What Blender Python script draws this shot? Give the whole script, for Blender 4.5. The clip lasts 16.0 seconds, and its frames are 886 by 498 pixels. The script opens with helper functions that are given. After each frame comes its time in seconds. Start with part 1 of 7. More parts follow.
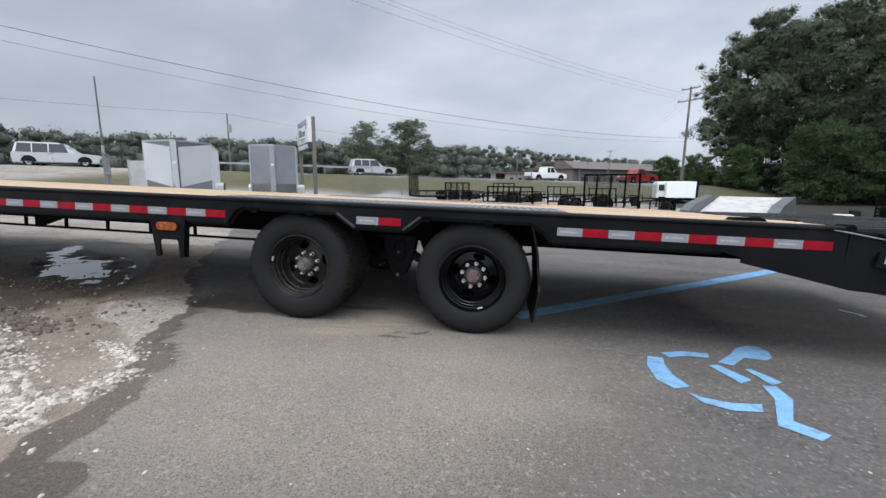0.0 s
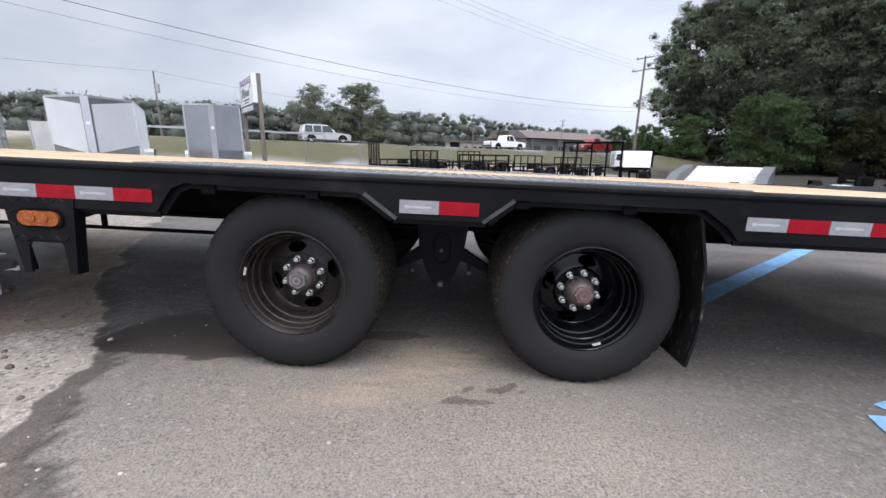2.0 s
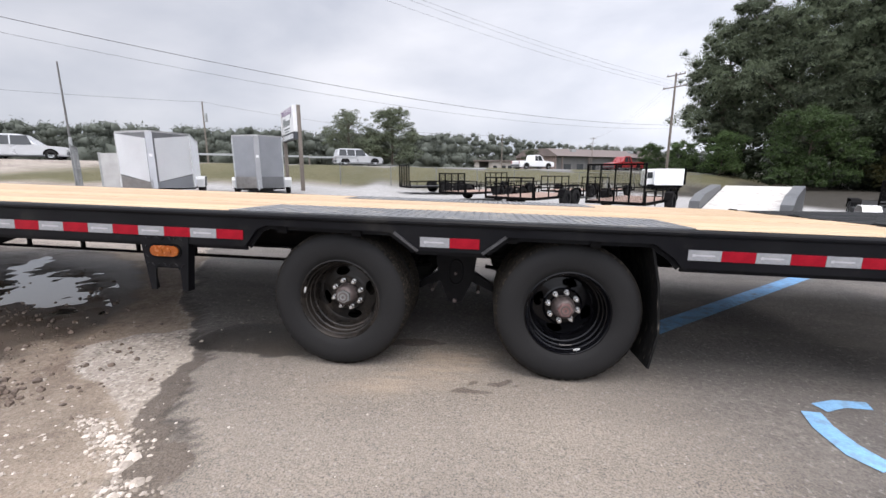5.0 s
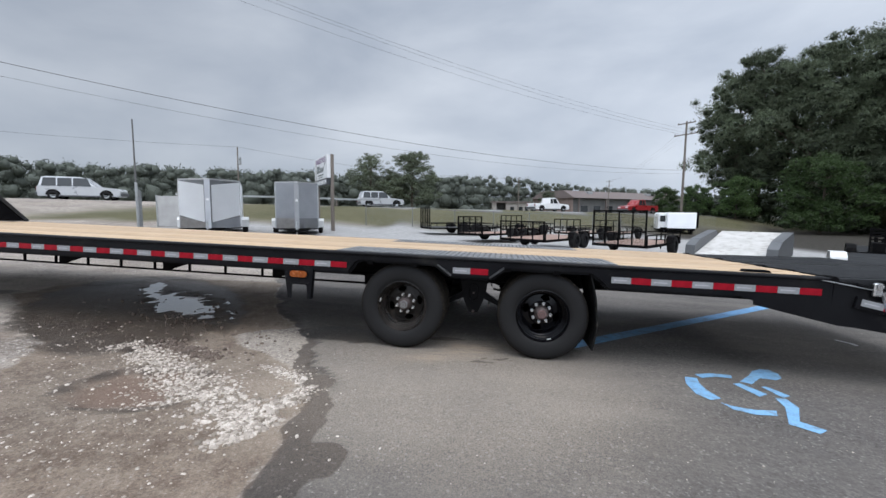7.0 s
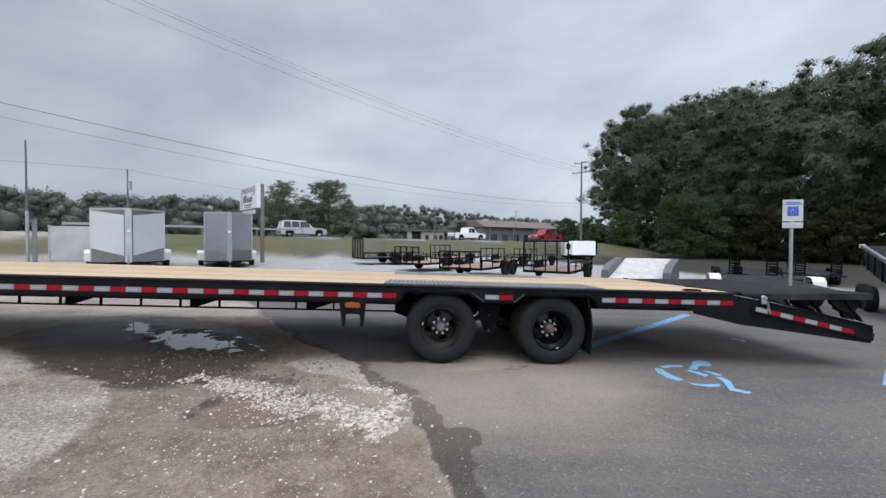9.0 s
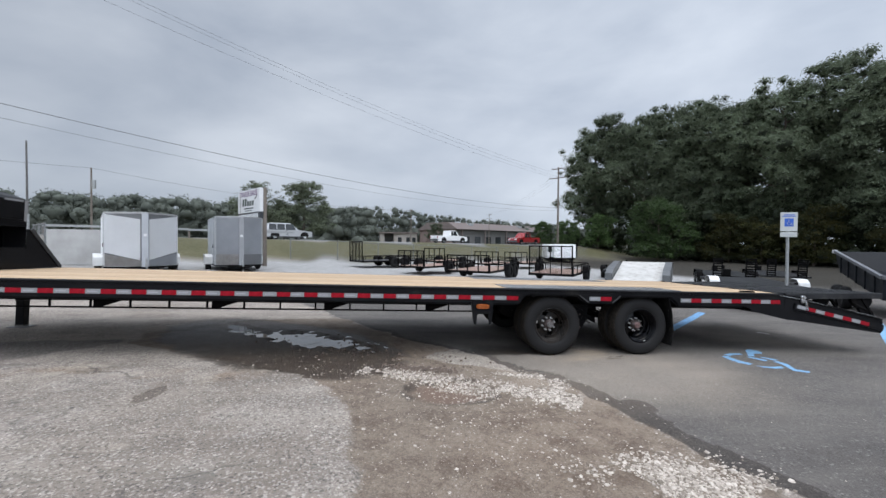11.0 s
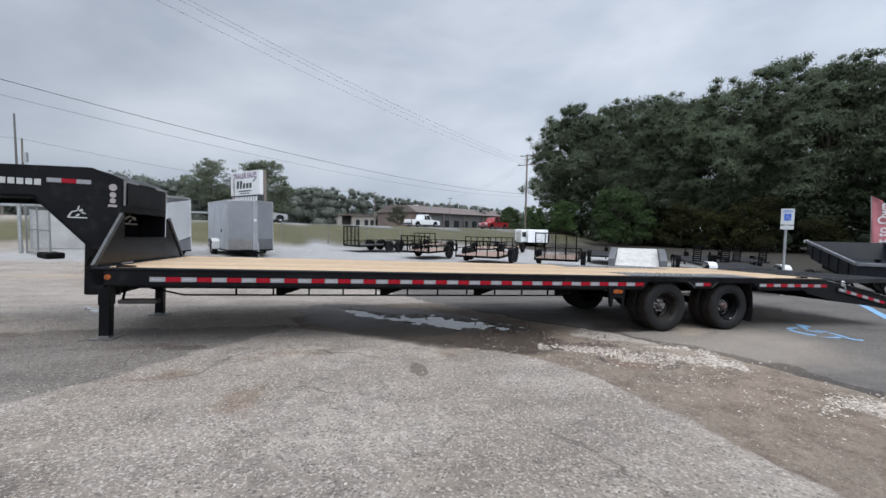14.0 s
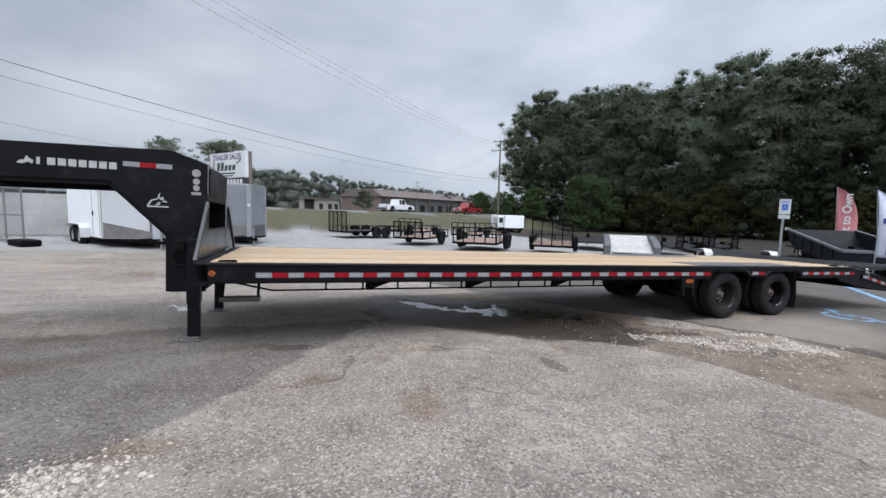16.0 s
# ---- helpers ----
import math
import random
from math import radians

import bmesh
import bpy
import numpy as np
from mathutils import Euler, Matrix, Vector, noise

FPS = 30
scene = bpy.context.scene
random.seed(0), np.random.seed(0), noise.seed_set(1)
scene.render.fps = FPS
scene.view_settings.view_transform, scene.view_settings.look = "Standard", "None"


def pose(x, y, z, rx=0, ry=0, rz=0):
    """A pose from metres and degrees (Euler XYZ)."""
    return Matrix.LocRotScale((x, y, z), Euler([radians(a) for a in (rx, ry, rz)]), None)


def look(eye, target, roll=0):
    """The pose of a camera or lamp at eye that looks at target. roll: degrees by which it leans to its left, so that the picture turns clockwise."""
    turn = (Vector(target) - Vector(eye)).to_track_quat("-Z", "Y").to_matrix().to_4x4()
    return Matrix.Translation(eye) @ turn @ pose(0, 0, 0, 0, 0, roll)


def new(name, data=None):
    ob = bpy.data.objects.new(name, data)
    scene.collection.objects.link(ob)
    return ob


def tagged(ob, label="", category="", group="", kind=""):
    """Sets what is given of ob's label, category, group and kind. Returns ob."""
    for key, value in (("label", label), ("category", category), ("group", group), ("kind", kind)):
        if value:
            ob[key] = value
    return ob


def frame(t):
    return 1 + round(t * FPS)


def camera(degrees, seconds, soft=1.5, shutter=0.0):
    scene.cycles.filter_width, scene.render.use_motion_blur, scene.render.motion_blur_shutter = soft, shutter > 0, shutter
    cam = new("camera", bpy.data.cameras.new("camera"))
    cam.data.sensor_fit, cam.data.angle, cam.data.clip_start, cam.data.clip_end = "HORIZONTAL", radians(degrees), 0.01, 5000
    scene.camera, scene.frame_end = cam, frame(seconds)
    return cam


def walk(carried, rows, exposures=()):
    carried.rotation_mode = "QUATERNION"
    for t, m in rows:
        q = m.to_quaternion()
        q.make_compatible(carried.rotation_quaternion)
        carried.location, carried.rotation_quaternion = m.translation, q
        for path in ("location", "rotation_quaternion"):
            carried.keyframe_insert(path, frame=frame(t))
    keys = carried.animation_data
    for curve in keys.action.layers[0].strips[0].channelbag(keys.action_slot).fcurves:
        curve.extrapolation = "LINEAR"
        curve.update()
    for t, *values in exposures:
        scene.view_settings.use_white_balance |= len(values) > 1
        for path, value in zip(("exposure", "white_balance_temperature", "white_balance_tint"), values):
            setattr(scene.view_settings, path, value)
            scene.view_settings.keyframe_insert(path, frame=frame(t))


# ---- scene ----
cam = camera(95.8, 16.0)
PATH = [
    (0, (8.31, -2.556, 0.948), (8.032, -0.595, 0.672), 2.3),
    (0.5, (8.07, -2.25, 0.917), (7.85, -0.288, 0.603), 2.0),
    (1, (7.866, -1.973, 0.915), (7.714, -0.011, 0.555), 2.3),
    (1.5, (7.671, -1.721, 0.92), (7.582, 0.237, 0.524), 2.6),
    (2, (7.565, -1.518, 0.911), (7.521, 0.438, 0.497), 2.5),
    (2.5, (7.545, -1.293, 0.921), (7.522, 0.662, 0.498), 2.3),
    (3, (7.538, -1.205, 0.913), (7.517, 0.752, 0.5), 2.2),
    (3.5, (7.54, -1.219, 0.915), (7.5, 0.742, 0.524), 2.2),
    (4, (7.549, -1.372, 0.936), (7.47, 0.594, 0.58), 1.9),
    (6.5, (7.859, -3.108, 1.176), (7.542, -1.147, 0.938), 2.1),
    (7, (7.762, -3.401, 1.161), (7.474, -1.426, 1.025), 2.2),
    (7.5, (7.603, -3.702, 1.208), (7.416, -1.711, 1.163), 1.8),
    (8, (7.307, -3.933, 1.21), (7.252, -1.933, 1.221), 1.6),
    (10.5, (5.264, -4.721, 1.247), (5.524, -2.738, 1.272), 1.8),
    (11, (4.737, -4.853, 1.251), (5.02, -2.873, 1.284), 1.6),
    (11.5, (4.274, -4.961, 1.267), (4.572, -2.984, 1.296), 1.1),
    (12, (3.805, -5.03, 1.282), (4.122, -3.056, 1.302), 0.8),
    (12.5, (3.33, -5.102, 1.298), (3.685, -3.134, 1.304), 1.0),
    (13, (2.883, -5.057, 1.278), (3.291, -3.099, 1.276), 1.4),
    (13.5, (2.402, -5.062, 1.278), (2.866, -3.117, 1.262), 1.8),
    (14, (1.971, -5.004, 1.301), (2.479, -3.07, 1.256), 2.0),
    (14.5, (1.515, -4.881, 1.282), (2.061, -2.958, 1.22), 2.1),
    (15, (1.105, -4.768, 1.304), (1.686, -2.856, 1.217), 2.3),
    (15.5, (0.758, -4.572, 1.302), (1.385, -2.676, 1.197), 2.3),
    (16, (0.386, -4.371, 1.326), (1.071, -2.495, 1.211), 2.2),
]
# the lot leans a little: this turns its own frame into the level world
LOT = Matrix(((0.99968, -0.00035, -0.0252), (-0.00035, 0.99962, -0.0276), (0.0252, 0.0276, 0.9993))).transposed().to_4x4()
walk(cam, [(t, LOT @ look(eye, target, roll)) for t, eye, target, roll in PATH],
     ((0.0, 0.0, 6380, 10), (0.8, 0.08, 6420, 11), (2.0, 0.38, 6480, 13), (3.0, 0.58, 6950, 16), (3.5, 0.64, 7100, 18), (4.2, 0.66, 7100, 18), (6.2, -0.05, 6380, 10), (16.0, -0.08, 6380, 10)))

# ---- light ----
world = bpy.data.worlds.new("overcast_sky")
scene.world = world
world.use_nodes = True
wn, wl = world.node_tree.nodes, world.node_tree.links
wn.clear()
w_out, w_bg, w_sky = wn.new("ShaderNodeOutputWorld"), wn.new("ShaderNodeBackground"), wn.new("ShaderNodeTexSky")
w_sky.sky_type, w_sky.sun_disc = "NISHITA", False
w_sky.sun_elevation, w_sky.sun_rotation = radians(65), radians(163)
w_tc, w_map = wn.new("ShaderNodeTexCoord"), wn.new("ShaderNodeMapping")
w_map.inputs["Scale"].default_value = (1.0, 1.0, 2.4)
w_n1 = wn.new("ShaderNodeTexNoise")
w_n1.inputs["Scale"].default_value, w_n1.inputs["Detail"].default_value = 2.0, 7
w_n1.inputs["Roughness"].default_value, w_n1.inputs["Distortion"].default_value = 0.5, 0.2
w_ramp = wn.new("ShaderNodeValToRGB")
w_ramp.color_ramp.elements[0].position, w_ramp.color_ramp.elements[1].position = 0.34, 0.70
w_ramp.color_ramp.elements[0].color = (4.3, 4.85, 5.75, 1)
w_ramp.color_ramp.elements[1].color = (7.0, 7.5, 8.25, 1)
# the cloud is several times brighter overhead and round the hidden sun, behind the camera, than over the far horizon
w_sep, w_up, w_gain = wn.new("ShaderNodeVectorMath"), wn.new("ShaderNodeMapRange"), wn.new("ShaderNodeMix")
w_sep.operation = "DOT_PRODUCT"
w_sep.inputs[1].default_value = Vector((-0.08, -0.42, 0.90)).normalized()
w_up.interpolation_type = "SMOOTHSTEP"
for key, v in (("From Min", 0.22), ("From Max", 1.0), ("To Min", 1.0), ("To Max", 4.6)):
    w_up.inputs[key].default_value = v
w_gain.data_type, w_gain.blend_type = "RGBA", "MULTIPLY"
w_gain.inputs["Factor"].default_value = 1.0
w_gain.clamp_result = False
wl.new(w_tc.outputs["Generated"], w_sep.inputs[0])
wl.new(w_sep.outputs["Value"], w_up.inputs["Value"])
# and brighter towards +x than towards -x
w_side, w_lat, w_both = wn.new("ShaderNodeVectorMath"), wn.new("ShaderNodeMapRange"), wn.new("ShaderNodeMath")
w_side.operation, w_both.operation = "DOT_PRODUCT", "MULTIPLY"
w_side.inputs[1].default_value = (0.98, 0.08, 0.18)
for key, v in (("From Min", -0.6), ("From Max", 0.95), ("To Min", 0.86), ("To Max", 1.32)):
    w_lat.inputs[key].default_value = v
wl.new(w_tc.outputs["Generated"], w_side.inputs[0])
wl.new(w_side.outputs["Value"], w_lat.inputs["Value"])
wl.new(w_up.outputs["Result"], w_both.inputs[0])
wl.new(w_lat.outputs["Result"], w_both.inputs[1])
w_mix = wn.new("ShaderNodeMix")
w_mix.data_type = "RGBA"
w_mix.inputs["Factor"].default_value = 0.93
wl.new(w_tc.outputs["Generated"], w_map.inputs["Vector"])
wl.new(w_map.outputs["Vector"], w_n1.inputs["Vector"])
wl.new(w_n1.outputs["Fac"], w_ramp.inputs["Fac"])
wl.new(w_sky.outputs["Color"], [i for i in w_mix.inputs if i.name == "A" and i.type == "RGBA"][0])
wl.new(w_ramp.outputs["Color"], [i for i in w_gain.inputs if i.name == "A" and i.type == "RGBA"][0])
wl.new(w_both.outputs[0], [i for i in w_gain.inputs if i.name == "B" and i.type == "RGBA"][0])
wl.new([o for o in w_gain.outputs if o.type == "RGBA"][0], [i for i in w_mix.inputs if i.name == "B" and i.type == "RGBA"][0])
wl.new([o for o in w_mix.outputs if o.type == "RGBA"][0], w_bg.inputs["Color"])
w_bg.inputs["Strength"].default_value = 0.1
wl.new(w_bg.outputs["Background"], w_out.inputs["Surface"])

sun_data = bpy.data.lights.new("sun", "SUN")
sun_data.energy, sun_data.angle, sun_data.color = 1.3, radians(30), (1.0, 0.95, 0.88)
sun = new("sun", sun_data)
sun.matrix_world = look((8, -26, 60), (0, 0, 0))


# ---- materials ----
def shader(name):
    m = bpy.data.materials.new(name)
    m.use_nodes = True
    return m, m.node_tree.nodes, m.node_tree.links, m.node_tree.nodes["Principled BSDF"]


def mix_colour(n, l, fac, a, b, blend="MIX"):
    x = n.new("ShaderNodeMix")
    x.data_type, x.blend_type = "RGBA", blend
    for key, v in (("Factor", fac), ("A", a), ("B", b)):
        s = x.inputs[key] if key == "Factor" else [i for i in x.inputs if i.name == key and i.type == "RGBA"][0]
        if isinstance(v, bpy.types.NodeSocket):
            l.new(v, s)
        else:
            s.default_value = (*v, 1) if isinstance(v, tuple) else v
    return [o for o in x.outputs if o.type == "RGBA"][0]


def noise_fac(n, l, vec, scale, detail=4, lo=0.35, hi=0.65, rough=0.55):
    t, r = n.new("ShaderNodeTexNoise"), n.new("ShaderNodeMapRange")
    t.inputs["Scale"].default_value, t.inputs["Detail"].default_value, t.inputs["Roughness"].default_value = scale, detail, rough
    l.new(vec, t.inputs["Vector"])
    r.inputs["From Min"].default_value, r.inputs["From Max"].default_value = lo, hi
    l.new(t.outputs["Fac"], r.inputs["Value"])
    return r.outputs["Result"]


def bump_into(n, l, b, height, strength, dist=0.01):
    u = n.new("ShaderNodeBump")
    u.inputs["Strength"].default_value, u.inputs["Distance"].default_value = strength, dist
    l.new(height, u.inputs["Height"])
    l.new(u.outputs["Normal"], b.inputs["Normal"])


def surface(name, c1, c2, scale=3.0, rough=0.5, rough2=None, metal=0.0, fine=60.0, grain=0.12, bump=0.1, stretch=(1, 1, 1), vary=0.0, coat=0.0, dirt=None, dirt_amount=0.5, spec=0.5):
    """Two tones in large patches, fine grain, relief, and now and then dirt of another colour."""
    m, n, l, b = shader(name)
    tc, mp = n.new("ShaderNodeTexCoord"), n.new("ShaderNodeMapping")
    mp.inputs["Scale"].default_value = stretch
    l.new(tc.outputs["Object"], mp.inputs["Vector"])
    vec = mp.outputs["Vector"]
    big = noise_fac(n, l, vec, scale, 5)
    small = noise_fac(n, l, vec, fine, 3, 0.3, 0.7)
    col = mix_colour(n, l, big, c1, c2)
    col = mix_colour(n, l, small, mix_colour(n, l, 1.0, col, (1 - grain, 1 - grain, 1 - grain), "MULTIPLY"), col)
    if dirt:
        d = noise_fac(n, l, vec, scale * 2.7, 6, 0.62 - 0.3 * dirt_amount, 0.75)
        col = mix_colour(n, l, d, col, dirt)
    if vary:
        oi, hs, mr = n.new("ShaderNodeObjectInfo"), n.new("ShaderNodeHueSaturation"), n.new("ShaderNodeMapRange")
        mr.inputs["To Min"].default_value, mr.inputs["To Max"].default_value = 1 - vary, 1 + vary
        l.new(oi.outputs["Random"], mr.inputs["Value"])
        l.new(mr.outputs["Result"], hs.inputs["Value"])
        l.new(col, hs.inputs["Color"])
        col = hs.outputs["Color"]
    l.new(col, b.inputs["Base Color"])
    rr = n.new("ShaderNodeMapRange")
    rr.inputs["To Min"].default_value, rr.inputs["To Max"].default_value = rough, rough2 if rough2 is not None else min(1, rough + 0.12)
    l.new(big, rr.inputs["Value"])
    l.new(rr.outputs["Result"], b.inputs["Roughness"])
    b.inputs["Metallic"].default_value = metal
    b.inputs["Specular IOR Level"].default_value = spec
    b.inputs["Coat Weight"].default_value = coat
    b.inputs["Coat Roughness"].default_value = 0.15
    if bump:
        bump_into(n, l, b, small, bump, 0.004)
    return m


def wood_material():
    m, n, l, b = shader("pine_deck")
    tc, mp, oi = n.new("ShaderNodeTexCoord"), n.new("ShaderNodeMapping"), n.new("ShaderNodeObjectInfo")
    add, sc = n.new("ShaderNodeVectorMath"), n.new("ShaderNodeVectorMath")
    sc.operation = "SCALE"
    sc.inputs[0].default_value = (37.0, 11.0, 5.0)
    l.new(oi.outputs["Random"], sc.inputs["Scale"])
    l.new(tc.outputs["Object"], add.inputs[0])
    l.new(sc.outputs["Vector"], add.inputs[1])
    mp.inputs["Scale"].default_value = (0.6, 9.0, 9.0)
    l.new(add.outputs["Vector"], mp.inputs["Vector"])
    grain = noise_fac(n, l, mp.outputs["Vector"], 4.0, 6, 0.3, 0.7, 0.65)
    streak = noise_fac(n, l, mp.outputs["Vector"], 14.0, 4, 0.35, 0.75)
    patch = noise_fac(n, l, add.outputs["Vector"], 1.3, 3, 0.3, 0.7)
    knots = n.new("ShaderNodeTexVoronoi")
    knots.inputs["Scale"].default_value = 1.0
    mk = n.new("ShaderNodeMapping")
    mk.inputs["Scale"].default_value = (1.4, 5.0, 1.0)
    l.new(add.outputs["Vector"], mk.inputs["Vector"])
    l.new(mk.outputs["Vector"], knots.inputs["Vector"])
    kr = n.new("ShaderNodeMapRange")
    kr.inputs["From Min"].default_value, kr.inputs["From Max"].default_value = 0.05, 0.1
    kr.inputs["To Min"].default_value, kr.inputs["To Max"].default_value = 1, 0
    l.new(knots.outputs["Distance"], kr.inputs["Value"])
    col = mix_colour(n, l, grain, (0.435, 0.322, 0.216), (0.525, 0.41, 0.288))
    col = mix_colour(n, l, streak, mix_colour(n, l, 1.0, col, (0.8, 0.74, 0.66), "MULTIPLY"), col)
    col = mix_colour(n, l, patch, col, mix_colour(n, l, 1.0, col, (0.95, 0.9, 0.82), "MULTIPLY"))
    col = mix_colour(n, l, kr.outputs["Result"], col, (0.30, 0.17, 0.08))
    hs, mr = n.new("ShaderNodeHueSaturation"), n.new("ShaderNodeMapRange")
    mr.inputs["To Min"].default_value, mr.inputs["To Max"].default_value = 0.84, 1.12
    l.new(oi.outputs["Random"], mr.inputs["Value"])
    l.new(mr.outputs["Result"], hs.inputs["Value"])
    l.new(col, hs.inputs["Color"])
    l.new(hs.outputs["Color"], b.inputs["Base Color"])
    b.inputs["Roughness"].default_value = 0.72
    bump_into(n, l, b, streak, 0.25, 0.004)
    return m


def leaf_material(name, c1, c2, c3, sheen=0.38):
    m, n, l, b = shader(name)
    g, tc, oi = n.new("ShaderNodeNewGeometry"), n.new("ShaderNodeTexCoord"), n.new("ShaderNodeObjectInfo")
    big = noise_fac(n, l, tc.outputs["Object"], 0.30, 4, 0.36, 0.64)
    col = mix_colour(n, l, g.outputs["Random Per Island"], c1, c2)
    col = mix_colour(n, l, big, col, c3)
    hs, mr = n.new("ShaderNodeHueSaturation"), n.new("ShaderNodeMapRange")
    mr.inputs["To Min"].default_value, mr.inputs["To Max"].default_value = 0.72, 1.25
    l.new(oi.outputs["Random"], mr.inputs["Value"])
    l.new(mr.outputs["Result"], hs.inputs["Value"])
    l.new(col, hs.inputs["Color"])
    l.new(hs.outputs["Color"], b.inputs["Base Color"])
    b.inputs["Roughness"].default_value = 0.55
    b.inputs["Specular IOR Level"].default_value = sheen
    # thin leaves let some light through
    tr, mx = n.new("ShaderNodeBsdfTranslucent"), n.new("ShaderNodeMixShader")
    mx.inputs[0].default_value = 0.22
    l.new(hs.outputs["Color"], tr.inputs["Color"])
    l.new(b.outputs["BSDF"], mx.inputs[1])
    l.new(tr.outputs["BSDF"], mx.inputs[2])
    l.new(mx.outputs["Shader"], n["Material Output"].inputs["Surface"])
    return m


BLACK = surface("black_paint", (0.0052, 0.0052, 0.0064), (0.0088, 0.0088, 0.0098), 2.0, 0.30, 0.45, 0.0, 40, 0.15, 0.04, coat=0.0, dirt=(0.018, 0.017, 0.016), dirt_amount=0.15, spec=0.08)
BLACK_DULL = surface("black_chassis", (0.0035, 0.0035, 0.004), (0.0065, 0.006, 0.006), 3.0, 0.5, 0.7, 0.0, 30, 0.2, 0.1, dirt=(0.012, 0.0105, 0.009), dirt_amount=0.2, spec=0.04)
BLACK_GLOSS = surface("glossy_black_paint", (0.004, 0.004, 0.005), (0.007, 0.007, 0.008), 2.0, 0.14, 0.26, 0.0, 40, 0.15, 0.02, spec=0.20)
RUBBER = surface("tyre_rubber", (0.0145, 0.0142, 0.0145), (0.0175, 0.0170, 0.0170), 3.0, 0.58, 0.7, 0.0, 90, 0.12, 0.06, spec=0.10)
TREAD = surface("tyre_tread", (0.012, 0.0115, 0.011), (0.026, 0.023, 0.020), 30.0, 0.85, 0.95, 0.0, 45, 0.3, 0.3, dirt=(0.075, 0.06, 0.043), dirt_amount=0.35, spec=0.04)
RIM_DUSTY = surface("dusty_black_rim", (0.009, 0.008, 0.0074), (0.022, 0.0185, 0.016), 7.0, 0.18, 0.38, 0.0, 55, 0.2, 0.05, dirt=(0.036, 0.028, 0.022), dirt_amount=0.3, spec=0.22)
RIM_BLACK = surface("gloss_black_rim", (0.0018, 0.0018, 0.0024), (0.003, 0.003, 0.004), 5.0, 0.06, 0.11, 0.0, 40, 0.1, 0.01, coat=0.0, spec=0.20)
CHROME = surface("chrome", (0.72, 0.72, 0.72), (0.5, 0.5, 0.5), 30, 0.18, 0.35, 1.0, 80, 0.1, 0.03)
HUB_GREY = surface("grey_hub_cap", (0.33, 0.34, 0.34), (0.2, 0.2, 0.2), 20, 0.35, 0.5, 0.7, 80, 0.15, 0.05)
HUB_RED = surface("red_hub_cap", (0.16, 0.075, 0.07), (0.24, 0.15, 0.14), 30, 0.4, 0.6, 0.3, 80, 0.2, 0.05)
TAPE_WHITE = surface("white_reflective_tape", (0.185, 0.19, 0.20), (0.235, 0.237, 0.245), 20, 0.35, 0.5, 0.0, 180, 0.15, 0.03, dirt=(0.25, 0.24, 0.23), dirt_amount=0.25)
TAPE_RED = surface("red_reflective_tape", (0.20, 0.002, 0.009), (0.26, 0.004, 0.013), 20, 0.32, 0.45, 0.0, 180, 0.12, 0.03, spec=0.15)
TAPE_PRINT = surface("tape_print", (0.37, 0.37, 0.38), (0.32, 0.32, 0.33), 30, 0.5)
AMBER = surface("amber_lens", (0.22, 0.050, 0.006), (0.29, 0.072, 0.008), 30, 0.2, 0.3, 0.0, 120, 0.25, 0.15)
GALV = surface("galvanised_steel", (0.42, 0.43, 0.43), (0.32, 0.33, 0.33), 12, 0.4, 0.55, 0.8, 60, 0.12, 0.05)
STEEL_PLATE = surface("painted_deck_plate", (0.075, 0.078, 0.082), (0.11, 0.112, 0.115), 2.5, 0.3, 0.5, 0.0, 50, 0.1, 0.05, dirt=(0.22, 0.20, 0.17), dirt_amount=0.35)
WHITE_DECAL = surface("white_decal", (0.40, 0.40, 0.39), (0.33, 0.33, 0.32), 20, 0.5)
WOOD = wood_material()
WHITE_PANEL = surface("white_panel", (0.88, 0.89, 0.90), (0.84, 0.85, 0.86), 1.2, 0.4, 0.55, 0.0, 30, 0.04, 0.02)
GREY_PANEL = surface("grey_panel", (0.40, 0.415, 0.44), (0.34, 0.355, 0.38), 1.2, 0.4, 0.55, 0.0, 30, 0.05, 0.02)
GREY_DARK = surface("charcoal_panel", (0.22, 0.225, 0.235), (0.26, 0.265, 0.275), 1.2, 0.4, 0.55, 0.0, 30, 0.05, 0.02)
STONEGUARD = surface("diamond_stoneguard", (0.50, 0.48, 0.46), (0.42, 0.40, 0.38), 5, 0.35, 0.5, 0.6, 60, 0.25, 0.3)
ROOF_TRIM = surface("aluminium_trim", (0.52, 0.52, 0.52), (0.45, 0.45, 0.45), 3, 0.35, 0.5, 0.6)
TIMBER_OLD = surface("weathered_pole_timber", (0.20, 0.17, 0.145), (0.13, 0.11, 0.095), 1.5, 0.85, 0.95, 0, 20, 0.3, 0.3, stretch=(6, 6, 0.6))
BROWN_DECK = surface("red_brown_trailer_deck", (0.21, 0.135, 0.105), (0.28, 0.19, 0.15), 3, 0.8, 0.9, 0, 30, 0.2, 0.1)
BRICK = surface("pale_red_brick", (0.235, 0.175, 0.155), (0.20, 0.15, 0.132), 0.6, 0.85, 0.95, 0, 14, 0.2, 0.0)
ROOF_BROWN = surface("brown_metal_roof", (0.105, 0.082, 0.074), (0.13, 0.102, 0.092), 0.4, 0.6, 0.7, 0, 3, 0.1, 0.0)
# shade on building walls painted as dark grey; also grey for insulators and mast
WALL_SHADE = surface("wall_shade_dark_grey", (0.085, 0.083, 0.082), (0.11, 0.107, 0.104), 0.4, 0.7, 0.8)
BLUE_PAINT = surface("blue_road_paint", (0.165, 0.345, 0.55), (0.20, 0.40, 0.61), 6, 0.8, 0.9, 0, 90, 0.25, 0.1, dirt=(0.13, 0.17, 0.2), dirt_amount=0.45)
